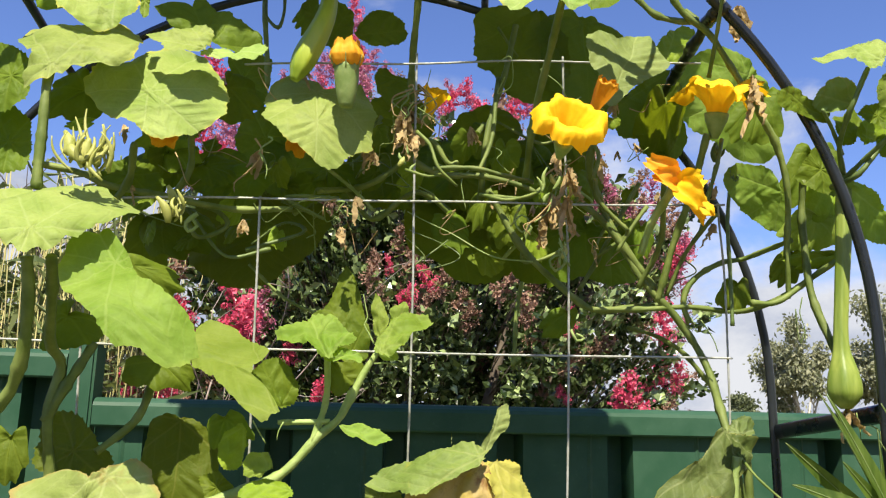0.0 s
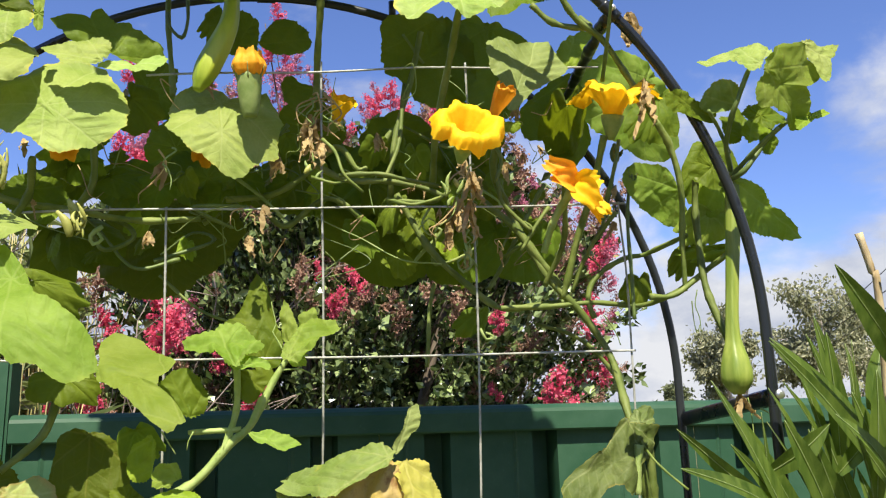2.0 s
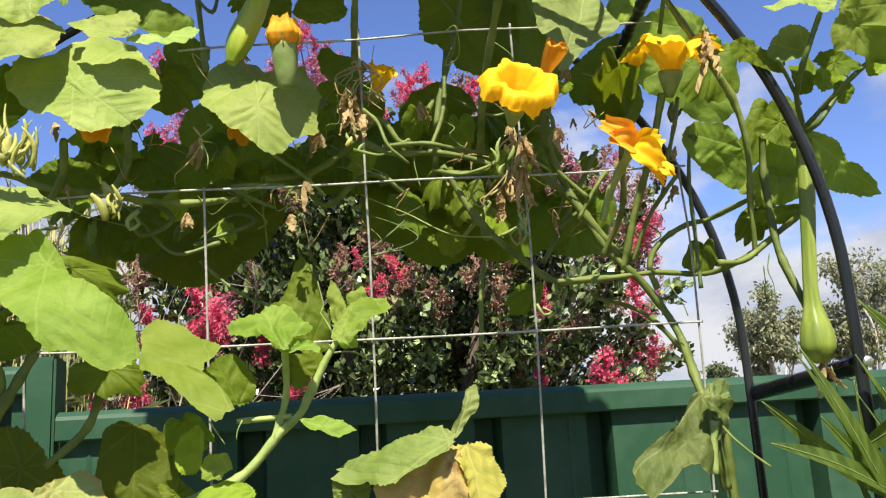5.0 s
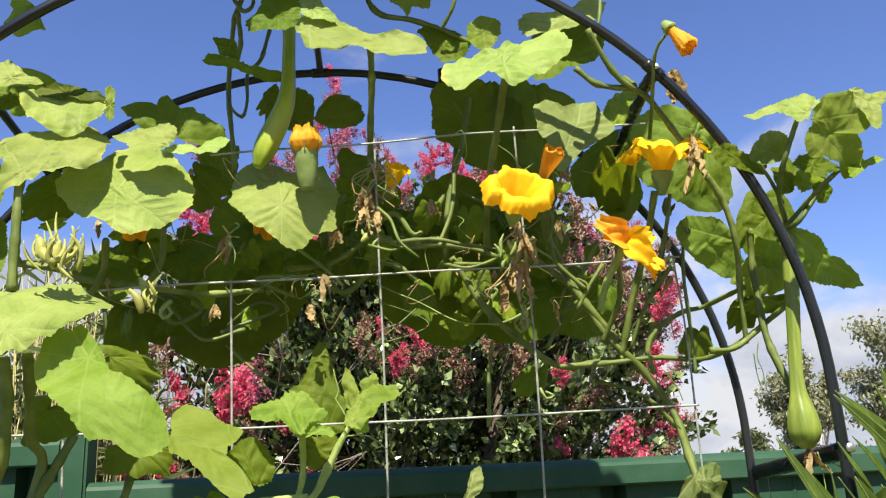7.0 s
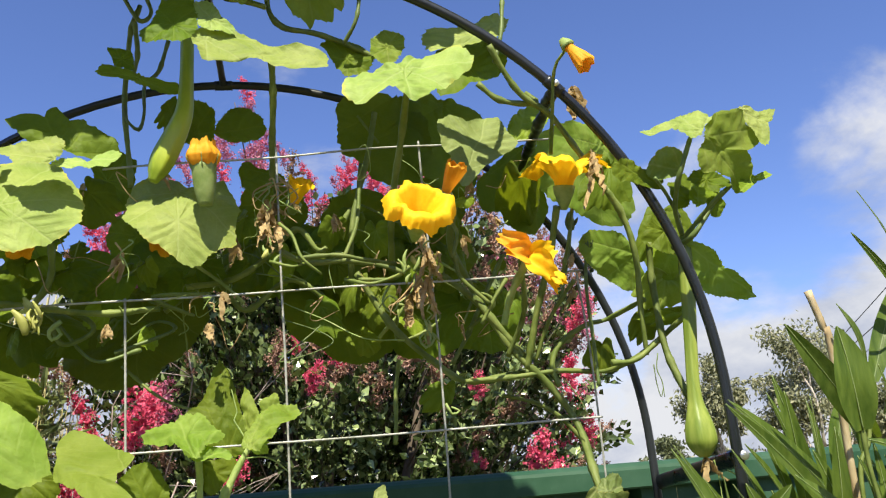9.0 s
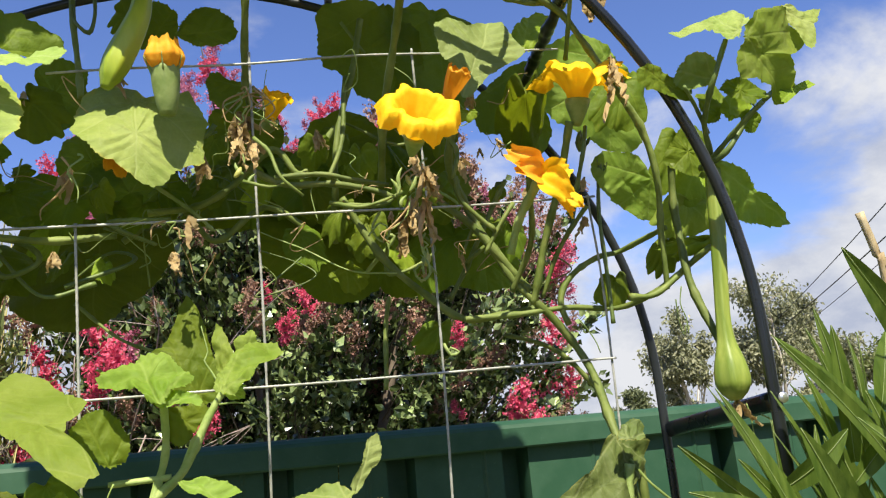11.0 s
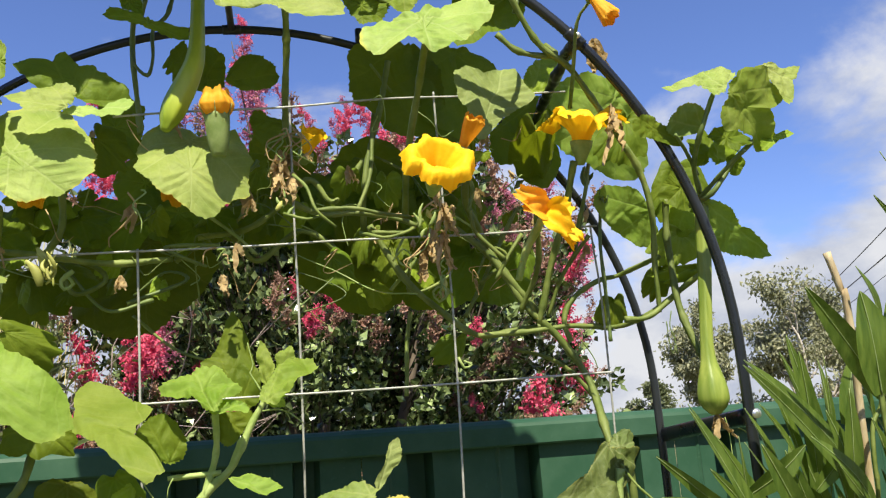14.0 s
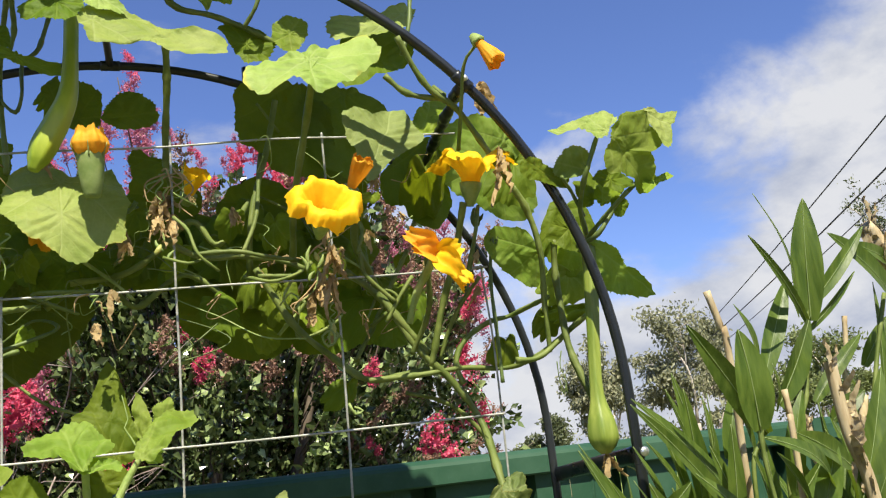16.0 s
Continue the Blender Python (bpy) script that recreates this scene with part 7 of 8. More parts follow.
# sprays: each a thin twig with leaves along it
def clumped(p):
    """How dense the foliage is at a place: clumps about a hand wide with dark hollows between."""
    return noise.noise(Vector(p) * 4.2) + 0.4 * noise.noise(Vector(p) * 9.0 + Vector((3, 1, 7)))


twigs, cs, ws, sz, tops = [], [], [], [], []
while len(tops) < 680:
    x, z, y = myr.uniform(-1.2, 1.9), myr.uniform(1.25, 3.4), myr.uniform(3.45, 5.3)
    d = abs((x - 0.37) / 1.42) ** 3 + abs((z - 1.85) / 1.32) ** 3 + abs((y - 4.4) / 1.0) ** 3
    if d > 1.0 or d < 0.12 or (z > 2.85 and myr.rand() > 0.4) or (x < -0.75 and myr.rand() > 0.4) or clumped((x, y, z)) < 0.19:
        continue
    out = np.array((x - 0.25, (y - 4.6) * 0.8 - 0.25, (z - 1.5) * 0.8 + 0.2))
    out /= np.linalg.norm(out)
    end = np.array((x, y, z))
    start = end - out * myr.uniform(0.3, 0.5) - np.array((0, 0, 0.08))
    line = np.array([start + (end - start) * s + np.array((0, 0, 0.05 * s * s)) for s in np.linspace(0, 1, 6)])
    v, f = tube(line, lambda s: 0.0034 - 0.002 * s, 4)
    twigs.append((v, f))
    tops.append((line[-1], out))
    # a loose rosette at the tip, and leaves down the twig
    for k in range(44):
        s = 1.0 - 0.7 * myr.rand() ** 2.2
        c = start + (end - start) * s + myr.normal(0, 0.024, 3)
        cs.append(c)
        ws.append(out * 0.5 + myr.normal(0, 0.7, 3) + np.array((0, -0.1, 0.25)))
        sz.append(myr.uniform(0.034, 0.060))
inner = 0
while inner < 20000:
    # inner foliage
    q = myr.uniform(-1, 1, 3)
    if (np.abs(q) ** 3).sum() > 1:
        continue
    c = np.array((0.38 + 1.26 * q[0], 5.0 + 0.70 * q[1], 1.75 + 1.05 * q[2]))
    if c[1] < 5.1 and clumped(c) < 0.05:
        continue
    inner += 1
    cs.append(c)
    ws.append(myr.normal(0, 0.8, 3))
    sz.append(myr.uniform(0.032, 0.062))
# the far side of the shrub, close grown
for k in range(15000):
    cs.append(np.array((myr.uniform(-0.75, 1.55), myr.uniform(5.4, 5.9), myr.uniform(0.9, 2.7))))
    ws.append(myr.normal(0, 0.8, 3))
    sz.append(myr.uniform(0.05, 0.09))
# a dense upper crown, hidden behind the vine, added to keep the inside in shade
for k in range(9000):
    cs.append(np.array((myr.uniform(-0.7, 1.45), myr.uniform(4.35, 5.4), 2.62 + myr.uniform(0, 0.40))))
    ws.append(myr.normal(0, 0.8, 3))
    sz.append(myr.uniform(0.05, 0.085))
tagged(part("twig_work", from_arrays("twig_work", *merged(twigs)), BARK, myrtle), kind="stuff")
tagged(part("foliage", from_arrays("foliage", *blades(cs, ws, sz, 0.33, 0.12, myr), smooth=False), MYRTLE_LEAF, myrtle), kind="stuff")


def panicle(seed, count, material):
    """One flower cluster, 0.2 m tall, standing on its origin: crinkled petals round short side stalks."""
    r = np.random.RandomState(seed)
    c, w, s = [], [], []
    tufts = []
    for k in range(17):
        h = (k + r.rand()) / 17
        t = r.uniform(0, 6.283)
        rad = 0.062 * (0.2 + math.sin(math.pi * min(0.95, 0.18 + 0.8 * h))) * r.uniform(0.3, 1.0)
        tufts.append((np.array((rad * math.cos(t), rad * math.sin(t), 0.2 * h)), r.uniform(0.006, 0.013)))
    for k in range(count):
        p, wide = tufts[r.randint(len(tufts))]
        d = r.normal(0, 1, 3)
        c.append(p + d * wide)
        w.append(d + r.normal(0, 0.7, 3))
        s.append(r.uniform(0.008, 0.016))
    # the stalk and its side stalks
    for p, wide in tufts:
        root = np.array((0, 0, p[2] * 0.8))
        for q in (0.0, 0.3, 0.6):
            c.append(root + (p - root) * q)
            w.append(p - root)
            s.append(float(np.linalg.norm(p - root)) * 0.5 + 0.004)
    for k in range(22):
        c.append(np.array((0, 0, k * 0.009 - 0.01)))
        w.append(np.array((0.02, 0, 1.0)))
        s.append(0.016)
    return from_arrays("panicle", *blades(c, w, s, 0.42, 0.25, r), smooth=False)


kinds = [(panicle(60 + k, 520, MYRTLE_PINK), MYRTLE_PINK) for k in range(3)] + [(panicle(70 + k, 380, MYRTLE_MAUVE), MYRTLE_MAUVE) for k in range(2)] + [(panicle(80 + k, 340, MYRTLE_OLD), MYRTLE_OLD) for k in range(2)]
for me, m in kinds:
    me.materials.append(m)


def put_panicle(me, at, way, size):
    ob = tagged(new("panicle", me), kind="stuff")
    ob.parent = myrtle
    ob.matrix_basis = Matrix.LocRotScale(Vector(at) - myrtle.location, Vector(way).to_track_quat("Z", "Y"), Vector((size, size, size * 1.1)))


put_panicle(kinds[0][0], (-0.56, 3.36, 2.91), (-0.45, -0.25, 1), 0.81)
put_panicle(kinds[3][0], (-0.03, 3.56, 3.00), (-0.09, -0.25, 1), 0.72)
put_panicle(kinds[4][0], (-0.24, 3.76, 3.12), (0.27, -0.25, 1), 0.63)
put_panicle(kinds[1][0], (-0.46, 3.46, 2.02), (-0.36, -0.25, 1), 0.99)
put_panicle(kinds[4][0], (-0.40, 3.66, 2.01), (0.00, -0.25, 1), 0.81)
put_panicle(kinds[0][0], (-0.49, 3.36, 1.89), (0.36, -0.25, 1), 0.99)
put_panicle(kinds[2][0], (-0.66, 3.56, 1.94), (-0.27, -0.25, 1), 0.90)
put_panicle(kinds[1][0], (-0.46, 3.76, 1.97), (0.09, -0.25, 1), 0.72)
put_panicle(kinds[0][0], (-0.16, 3.46, 1.72), (0.45, -0.25, 1), 0.63)
put_panicle(kinds[2][0], (0.12, 3.66, 2.27), (-0.18, -0.25, 1), 0.38)
put_panicle(kinds[0][0], (0.16, 3.36, 2.06), (0.18, -0.25, 1), 0.57)
put_panicle(kinds[1][0], (0.29, 3.56, 2.17), (-0.45, -0.25, 1), 0.63)
put_panicle(kinds[6][0], (0.25, 3.76, 2.11), (-0.09, -0.25, 1), 0.63)
put_panicle(kinds[5][0], (0.02, 3.46, 2.17), (0.27, -0.25, 1), 0.63)
put_panicle(kinds[6][0], (0.74, 3.66, 2.04), (-0.36, -0.25, 1), 0.81)
put_panicle(kinds[0][0], (0.81, 3.36, 2.00), (0.00, -0.25, 1), 0.50)
put_panicle(kinds[0][0], (1.32, 3.56, 2.29), (0.36, -0.25, 1), 0.81)
put_panicle(kinds[3][0], (1.35, 3.76, 2.29), (-0.27, -0.25, 1), 0.72)
put_panicle(kinds[1][0], (1.23, 3.46, 1.99), (0.09, -0.25, 1), 0.81)
put_panicle(kinds[2][0], (1.25, 3.66, 1.82), (0.45, -0.25, 1), 0.81)
put_panicle(kinds[0][0], (1.07, 3.36, 1.65), (-0.18, -0.25, 1), 0.99)
put_panicle(kinds[1][0], (1.32, 3.56, 1.79), (0.18, -0.25, 1), 0.63)
put_panicle(kinds[1][0], (-0.99, 3.76, 1.75), (-0.45, -0.25, 1), 0.81)
put_panicle(kinds[2][0], (-0.70, 3.46, 1.67), (-0.09, -0.25, 1), 0.81)
put_panicle(kinds[0][0], (-0.81, 3.66, 1.66), (0.27, -0.25, 1), 0.72)
put_panicle(kinds[2][0], (-0.81, 3.36, 1.67), (-0.36, -0.25, 1), 0.72)
put_panicle(kinds[0][0], (0.42, 3.56, 3.01), (0.00, -0.25, 1), 0.54)
put_panicle(kinds[1][0], (0.36, 3.76, 3.02), (0.36, -0.25, 1), 0.63)
put_panicle(kinds[2][0], (0.50, 3.46, 2.82), (-0.27, -0.25, 1), 0.81)
put_panicle(kinds[0][0], (0.71, 3.66, 3.02), (0.09, -0.25, 1), 0.63)
put_panicle(kinds[1][0], (0.56, 3.36, 2.85), (0.45, -0.25, 1), 0.63)
put_panicle(kinds[0][0], (-0.13, 3.56, 2.59), (-0.18, -0.25, 1), 0.45)
put_panicle(kinds[1][0], (-0.29, 3.76, 1.88), (0.18, -0.25, 1), 0.63)
put_panicle(kinds[0][0], (-0.61, 3.46, 2.67), (-0.45, -0.25, 1), 0.72)
put_panicle(kinds[3][0], (-0.55, 3.66, 2.78), (-0.09, -0.25, 1), 0.72)
put_panicle(kinds[4][0], (-0.57, 3.36, 2.72), (0.27, -0.25, 1), 0.72)
put_panicle(kinds[0][0], (0.85, 3.56, 1.74), (-0.36, -0.25, 1), 0.38)
put_panicle(kinds[5][0], (0.80, 3.76, 1.74), (0.00, -0.25, 1), 0.63)
put_panicle(kinds[5][0], (-0.74, 3.46, 2.14), (0.36, -0.25, 1), 0.72)
put_panicle(kinds[6][0], (-0.74, 3.66, 2.24), (-0.27, -0.25, 1), 0.72)
put_panicle(kinds[5][0], (-0.79, 3.36, 2.15), (0.09, -0.25, 1), 0.72)
put_panicle(kinds[5][0], (0.56, 3.56, 2.15), (0.45, -0.25, 1), 0.81)
put_panicle(kinds[6][0], (0.70, 3.76, 2.25), (-0.18, -0.25, 1), 0.72)
put_panicle(kinds[5][0], (1.12, 3.46, 2.44), (0.18, -0.25, 1), 0.81)
put_panicle(kinds[6][0], (1.12, 3.66, 2.45), (-0.45, -0.25, 1), 0.72)
put_panicle(kinds[5][0], (0.58, 3.36, 2.59), (-0.09, -0.25, 1), 0.72)
put_panicle(kinds[3][0], (1.22, 3.56, 2.58), (0.27, -0.25, 1), 0.72)
put_panicle(kinds[0][0], (0.81, 3.76, 2.68), (-0.36, -0.25, 1), 0.45)
put_panicle(kinds[3][0], (1.34, 3.46, 2.34), (0.00, -0.25, 1), 0.54)
put_panicle(kinds[3][0], (-0.01, 3.66, 3.17), (0.36, -0.25, 1), 0.54)
put_panicle(kinds[3][0], (0.08, 3.36, 2.99), (-0.27, -0.25, 1), 0.45)
put_panicle(kinds[4][0], (-0.17, 3.56, 3.10), (0.09, -0.25, 1), 0.54)
# tall thin sprays above the crown
for x, y, z, size in ((-0.13, 4.00, 3.60, 0.70), (-0.07, 4.10, 3.49, 0.70), (-0.22, 4.20, 3.36, 0.80), (-0.02, 4.30, 3.32, 0.80), (-0.38, 4.40, 3.32, 0.80), (-0.67, 4.00, 2.92, 0.80), (-0.59, 4.10, 2.88, 0.90), (-0.78, 4.20, 2.91, 0.80), (0.25, 4.30, 3.31, 0.60), (0.42, 4.40, 3.38, 0.70), (0.51, 4.00, 3.14, 0.70), (0.31, 4.10, 3.15, 0.60), (1.60, 4.20, 2.55, 0.80), (1.53, 4.30, 2.44, 0.80), (-0.47, 4.40, 3.16, 0.70), (1.23, 4.00, 2.73, 0.80), (1.35, 4.10, 2.61, 0.80), (1.16, 4.20, 2.70, 0.80), (1.52, 4.30, 2.73, 0.80), (1.61, 4.40, 2.55, 0.90), (1.32, 4.00, 2.44, 0.80), (1.54, 4.10, 2.29, 0.70), (1.23, 4.20, 2.52, 0.80)):
    foot = (0.3 + (x - 0.3) * 0.7, y + 0.15, z - 0.75)
    v, f = tube(spline([foot, (0.5 * (foot[0] + x), y + 0.1, z - 0.35), (x, y, z)], 0.06), lambda q: 0.006 - 0.0035 * q, 5)
    part("twig", from_arrays("twig", v, f), BARK, myrtle)
    for k in range(3):
        put_panicle(kinds[((0, 3, 1, 4) if x < 0.85 else (5, 3, 6, 4))[(k + int(x * 50)) % 4]][0], (x + myr.uniform(-0.07, 0.07), y, z - 0.11 * k), (myr.uniform(-0.5, 0.5), -0.2, 1), size * myr.uniform(0.7, 1.0))
# faded clusters on the side of the shrub that shows between the stalks
for k in range(34):
    x, y, z = myr.uniform(0.50, 1.25), myr.uniform(3.9, 4.4), myr.uniform(2.45, 3.15)
    v, f = tube(spline([(x - 0.12, y + 0.2, z - 0.5), (x - 0.03, y + 0.08, z - 0.2), (x, y, z)], 0.08), lambda q: 0.005 - 0.003 * q, 5)
    part("twig", from_arrays("twig", v, f), BARK, myrtle)
    put_panicle(kinds[(5, 6)[k % 2]][0], (x, y, z), (myr.uniform(-0.5, 0.5), -0.3, 1), myr.uniform(0.7, 1.1))
for (end, out) in tops[::3]:
    put_panicle(kinds[myr.choice((5, 6))][0], end, out + np.array((0, -0.1, 0.4)), myr.uniform(0.45, 0.8))

# ---- broad-leaved canes beside the arch ----
cane_rng = np.random.RandomState(11)


def lance(plant, base, tip, width, face, bow=0.08, label=""):
    """A long cane leaf: folded along its midrib, bowed, with a pale rib on it."""
    base, tip, face = (np.array(p, float) for p in (base, tip, face))
    face = face + np.array((cane_rng.uniform(-1.0, 1.0), 0, cane_rng.uniform(-0.7, 0.5)))
    # the blade goes on down into its sheath
    base = base - (0.34 if base[2] < 1.64 else 0.12) * (tip - base) * np.array((0.6, -0.6, 1.0))
    t = tip - base
    ln = np.linalg.norm(t)
    s = np.cross(t, face)
    s /= np.linalg.norm(s)
    n = np.cross(s, t)
    n /= np.linalg.norm(n)
    if n[1] > 0:
        n = -n
    m, v, f, rib = 22, [], [], []
    ph = cane_rng.uniform(0, 6)
    for i in range(m):
        q = i / (m - 1)
        w = width * 0.51 * (math.sin(math.pi * min(1.0, 0.10 + 0.90 * q ** 0.95)) ** 0.8) + 0.0006
        c = base + t * q + n * bow * ln * math.sin(math.pi * q) + s * 0.012 * ln * math.sin(3 * q + ph)
        rib.append(c + n * 0.0008)
        for u in (-1, -0.66, -0.33, 0, 0.33, 0.66, 1):
            v.append(c + s * w * u + n * w * (0.30 * abs(u) + 0.05 * math.sin(7 * q + 2 * u + ph)))
        if i:
            a, b = 7 * (i - 1), 7 * i
            f += [(a + k, a + k + 1, b + k + 1, b + k) for k in range(6)]
    ob = part("leaf", from_arrays("leaf", v, f), CANE_LEAF, plant, label)
    rv, rf = tube(np.array(rib), lambda q: max(0.0004, width * 0.022 * (1 - q)), 5)
    part("midrib", from_arrays("midrib", rv, rf), CANE_RIB, ob)
    return ob


def dry_cane(plant, points, r0, r1, label="dry tan cane with papery peeling sheaths"):
    line = spline(points, 0.008)
    v, f = tube(line, lambda s: (r0 + (r1 - r0) * s) * (1 + 0.10 * (1 if (s * 6) % 1 < 0.06 else 0)), 10, 0.03)
    ob = part("cane", from_arrays("cane", v, f), CANE_DRY, plant, label)
    for k in range(7 if r1 > 0.005 else 0):
        i = max(0, len(line) - 3 - 3 * k)
        a = line[i]
        crumpled("sheath", a, (cane_rng.uniform(-0.3, 0.3), -0.2, 1), r0 * 4.0, CANE_DRY, ob, 100 + k, 2, 0.22)
    return ob


canes = thing("cane_plant", (0.9, 0.85, 0), "leafy green cane plant with long pointed leaves and dry tan canes", "cane plant")
lance(canes, (0.720, 0.940, 1.803), (0.732, 0.920, 1.937), 0.0351, (-0.10, -1, 0.25), 0.03)
lance(canes, (0.701, 0.940, 1.818), (0.638, 0.900, 1.936), 0.0085, (0.30, -1, 0.25), 0.07)
lance(canes, (0.707, 0.940, 1.790), (0.601, 0.880, 1.878), 0.0102, (0.40, -1, 0.25), 0.05)
lance(canes, (0.690, 0.930, 1.799), (0.645, 0.910, 1.867), 0.0142, (0.50, -1, 0.25), 0.04)
lance(canes, (0.730, 0.940, 1.817), (0.817, 0.920, 1.899), 0.0176, (-0.50, -1, 0.25), 0.04)
lance(canes, (0.723, 0.950, 1.782), (0.807, 0.940, 1.846), 0.0096, (-0.50, -1, 0.25), 0.03)
lance(canes, (0.501, 0.800, 1.676), (0.488, 0.790, 1.760), 0.0340, (0.15, -1, 0.25), 0.05)
lance(canes, (0.612, 0.920, 1.742), (0.580, 0.900, 1.805), 0.0187, (0.20, -1, 0.25), 0.06)
lance(canes, (0.615, 0.940, 1.675), (0.497, 0.880, 1.780), 0.0274, (0.35, -1, 0.25), 0.07)
lance(canes, (0.637, 0.920, 1.702), (0.711, 0.930, 1.791), 0.0326, (-0.20, -1, 0.25), 0.04)
lance(canes, (0.652, 0.950, 1.737), (0.713, 0.960, 1.844), 0.0229, (-0.10, -1, 0.25), 0.03)
lance(canes, (0.596, 0.990, 1.586), (0.460, 0.950, 1.713), 0.0258, (0.40, -1, 0.25), 0.05)
lance(canes, (0.505, 1.040, 1.524), (0.415, 1.000, 1.674), 0.0237, (0.30, -1, 0.25), 0.03)
lance(canes, (0.630, 0.980, 1.643), (0.585, 0.960, 1.749), 0.0182, (0.20, -1, 0.25), 0.05)
lance(canes, (0.581, 1.010, 1.629), (0.553, 1.000, 1.744), 0.0156, (0.20, -1, 0.25), 0.05)
lance(canes, (0.589, 1.030, 1.619), (0.552, 1.020, 1.726), 0.0129, (0.40, -1, 0.25), 0.04)
lance(canes, (0.605, 1.020, 1.634), (0.610, 1.030, 1.716), 0.0179, (-0.10, -1, 0.25), 0.04)
lance(canes, (0.621, 1.010, 1.645), (0.654, 1.020, 1.718), 0.0227, (-0.20, -1, 0.25), 0.05)
lance(canes, (0.878, 0.960, 1.816), (0.777, 0.940, 1.898), 0.0331, (0.30, -1, 0.25), 0.05)
lance(canes, (0.911, 0.980, 1.863), (0.807, 0.940, 1.884), 0.0208, (0.40, -1, 0.25), 0.06)
lance(canes, (0.833, 0.980, 1.651), (0.877, 0.980, 1.840), 0.0204, (0.00, -1, 0.25), 0.03)
lance(canes, (0.728, 0.960, 1.699), (0.812, 0.960, 1.771), 0.0176, (-0.40, -1, 0.25), 0.05)
lance(canes, (0.723, 0.940, 1.671), (0.759, 0.920, 1.699), 0.0211, (-0.50, -1, 0.25), 0.06)
lance(canes, (0.590, 0.880, 1.689), (0.581, 0.860, 1.732), 0.0142, (0.10, -1, 0.25), 0.08)
lance(canes, (0.623, 0.880, 1.615), (0.540, 0.850, 1.659), 0.0211, (0.60, -1, 0.25), 0.16)
lance(canes, (0.658, 0.880, 1.629), (0.594, 0.860, 1.660), 0.0259, (0.50, -1, 0.25), 0.05)
lance(canes, (0.613, 0.900, 1.622), (0.632, 0.880, 1.703), 0.0203, (-0.10, -1, 0.25), 0.12)
lance(canes, (0.720, 0.920, 1.600), (0.793, 0.920, 1.723), 0.0309, (-0.20, -1, 0.25), 0.05)
lance(canes, (0.751, 0.940, 1.578), (0.852, 0.940, 1.758), 0.0357, (-0.20, -1, 0.25), 0.04)
lance(canes, (0.699, 0.920, 1.583), (0.669, 0.900, 1.659), 0.0239, (0.30, -1, 0.25), 0.06)
lance(canes, (0.601, 0.880, 1.589), (0.565, 0.860, 1.643), 0.0216, (0.30, -1, 0.25), 0.06)
lance(canes, (0.567, 0.900, 1.590), (0.550, 0.880, 1.645), 0.0218, (0.20, -1, 0.25), 0.06)
lance(canes, (0.576, 0.960, 1.585), (0.543, 0.940, 1.655), 0.0201, (0.30, -1, 0.25), 0.05)
lance(canes, (0.539, 1.000, 1.596), (0.512, 0.980, 1.679), 0.0163, (0.30, -1, 0.25), 0.05)
lance(canes, (0.521, 1.020, 1.591), (0.484, 1.000, 1.664), 0.0163, (0.30, -1, 0.25), 0.05)
lance(canes, (0.621, 0.880, 1.581), (0.653, 0.870, 1.647), 0.0245, (-0.20, -1, 0.25), 0.06)
lance(canes, (0.739, 0.920, 1.591), (0.791, 0.900, 1.674), 0.0304, (-0.40, -1, 0.25), 0.06)
lance(canes, (0.621, 0.940, 1.580), (0.676, 0.920, 1.629), 0.0215, (-0.40, -1, 0.25), 0.08)
lance(canes, (0.825, 1.000, 1.696), (0.785, 0.980, 1.740), 0.0143, (0.30, -1, 0.25), 0.06)
lance(canes, (0.801, 1.000, 1.727), (0.757, 0.980, 1.770), 0.0141, (0.40, -1, 0.25), 0.05)
lance(canes, (0.872, 1.020, 1.740), (0.907, 1.000, 1.797), 0.0191, (-0.30, -1, 0.25), 0.05)
lance(canes, (0.553, 0.980, 1.585), (0.603, 0.960, 1.632), 0.0183, (-0.30, -1, 0.25), 0.06)
dry_cane(canes, [(0.748, 0.970, 0.0), (0.738, 0.940, 1.200), (0.728, 0.910, 1.550), (0.711, 0.910, 1.656), (0.707, 0.910, 1.734)], 0.0098, 0.0070)
dry_cane(canes, [(0.605, 0.990, 0.0), (0.595, 0.960, 1.395), (0.585, 0.930, 1.745), (0.581, 0.930, 1.784), (0.571, 0.930, 1.827)], 0.0056, 0.0040)
dry_cane(canes, [(0.803, 1.030, 0.0), (0.793, 1.000, 1.353), (0.783, 0.970, 1.703), (0.795, 0.970, 1.752), (0.805, 0.970, 1.795)], 0.0036, 0.0032)
dry_cane(canes, [(0.890, 0.970, 1.853), (0.891, 0.970, 1.896), (0.876, 0.970, 1.917)], 0.0111, 0.0094)
dry_cane(canes, [(0.618, 0.930, 0.0), (0.608, 0.900, 1.290), (0.598, 0.870, 1.640), (0.600, 0.870, 1.675), (0.599, 0.870, 1.705)], 0.0046, 0.0033)
dry_cane(canes, [(0.701, 0.990, 0.0), (0.691, 0.960, 1.223), (0.681, 0.930, 1.573), (0.675, 0.930, 1.636), (0.673, 0.930, 1.674)], 0.0058, 0.0051)
dry_cane(canes, [(0.801, 1.030, 0.0), (0.791, 1.000, 1.211), (0.781, 0.970, 1.561), (0.791, 0.970, 1.640), (0.806, 0.970, 1.694)], 0.0063, 0.0055)
stem(canes, "stem", [(0.658, 1.000, 0.0), (0.648, 0.970, 1.234), (0.638, 0.940, 1.584), (0.689, 0.940, 1.700), (0.722, 0.940, 1.807)], 0.0054, 0.0038, STEM)
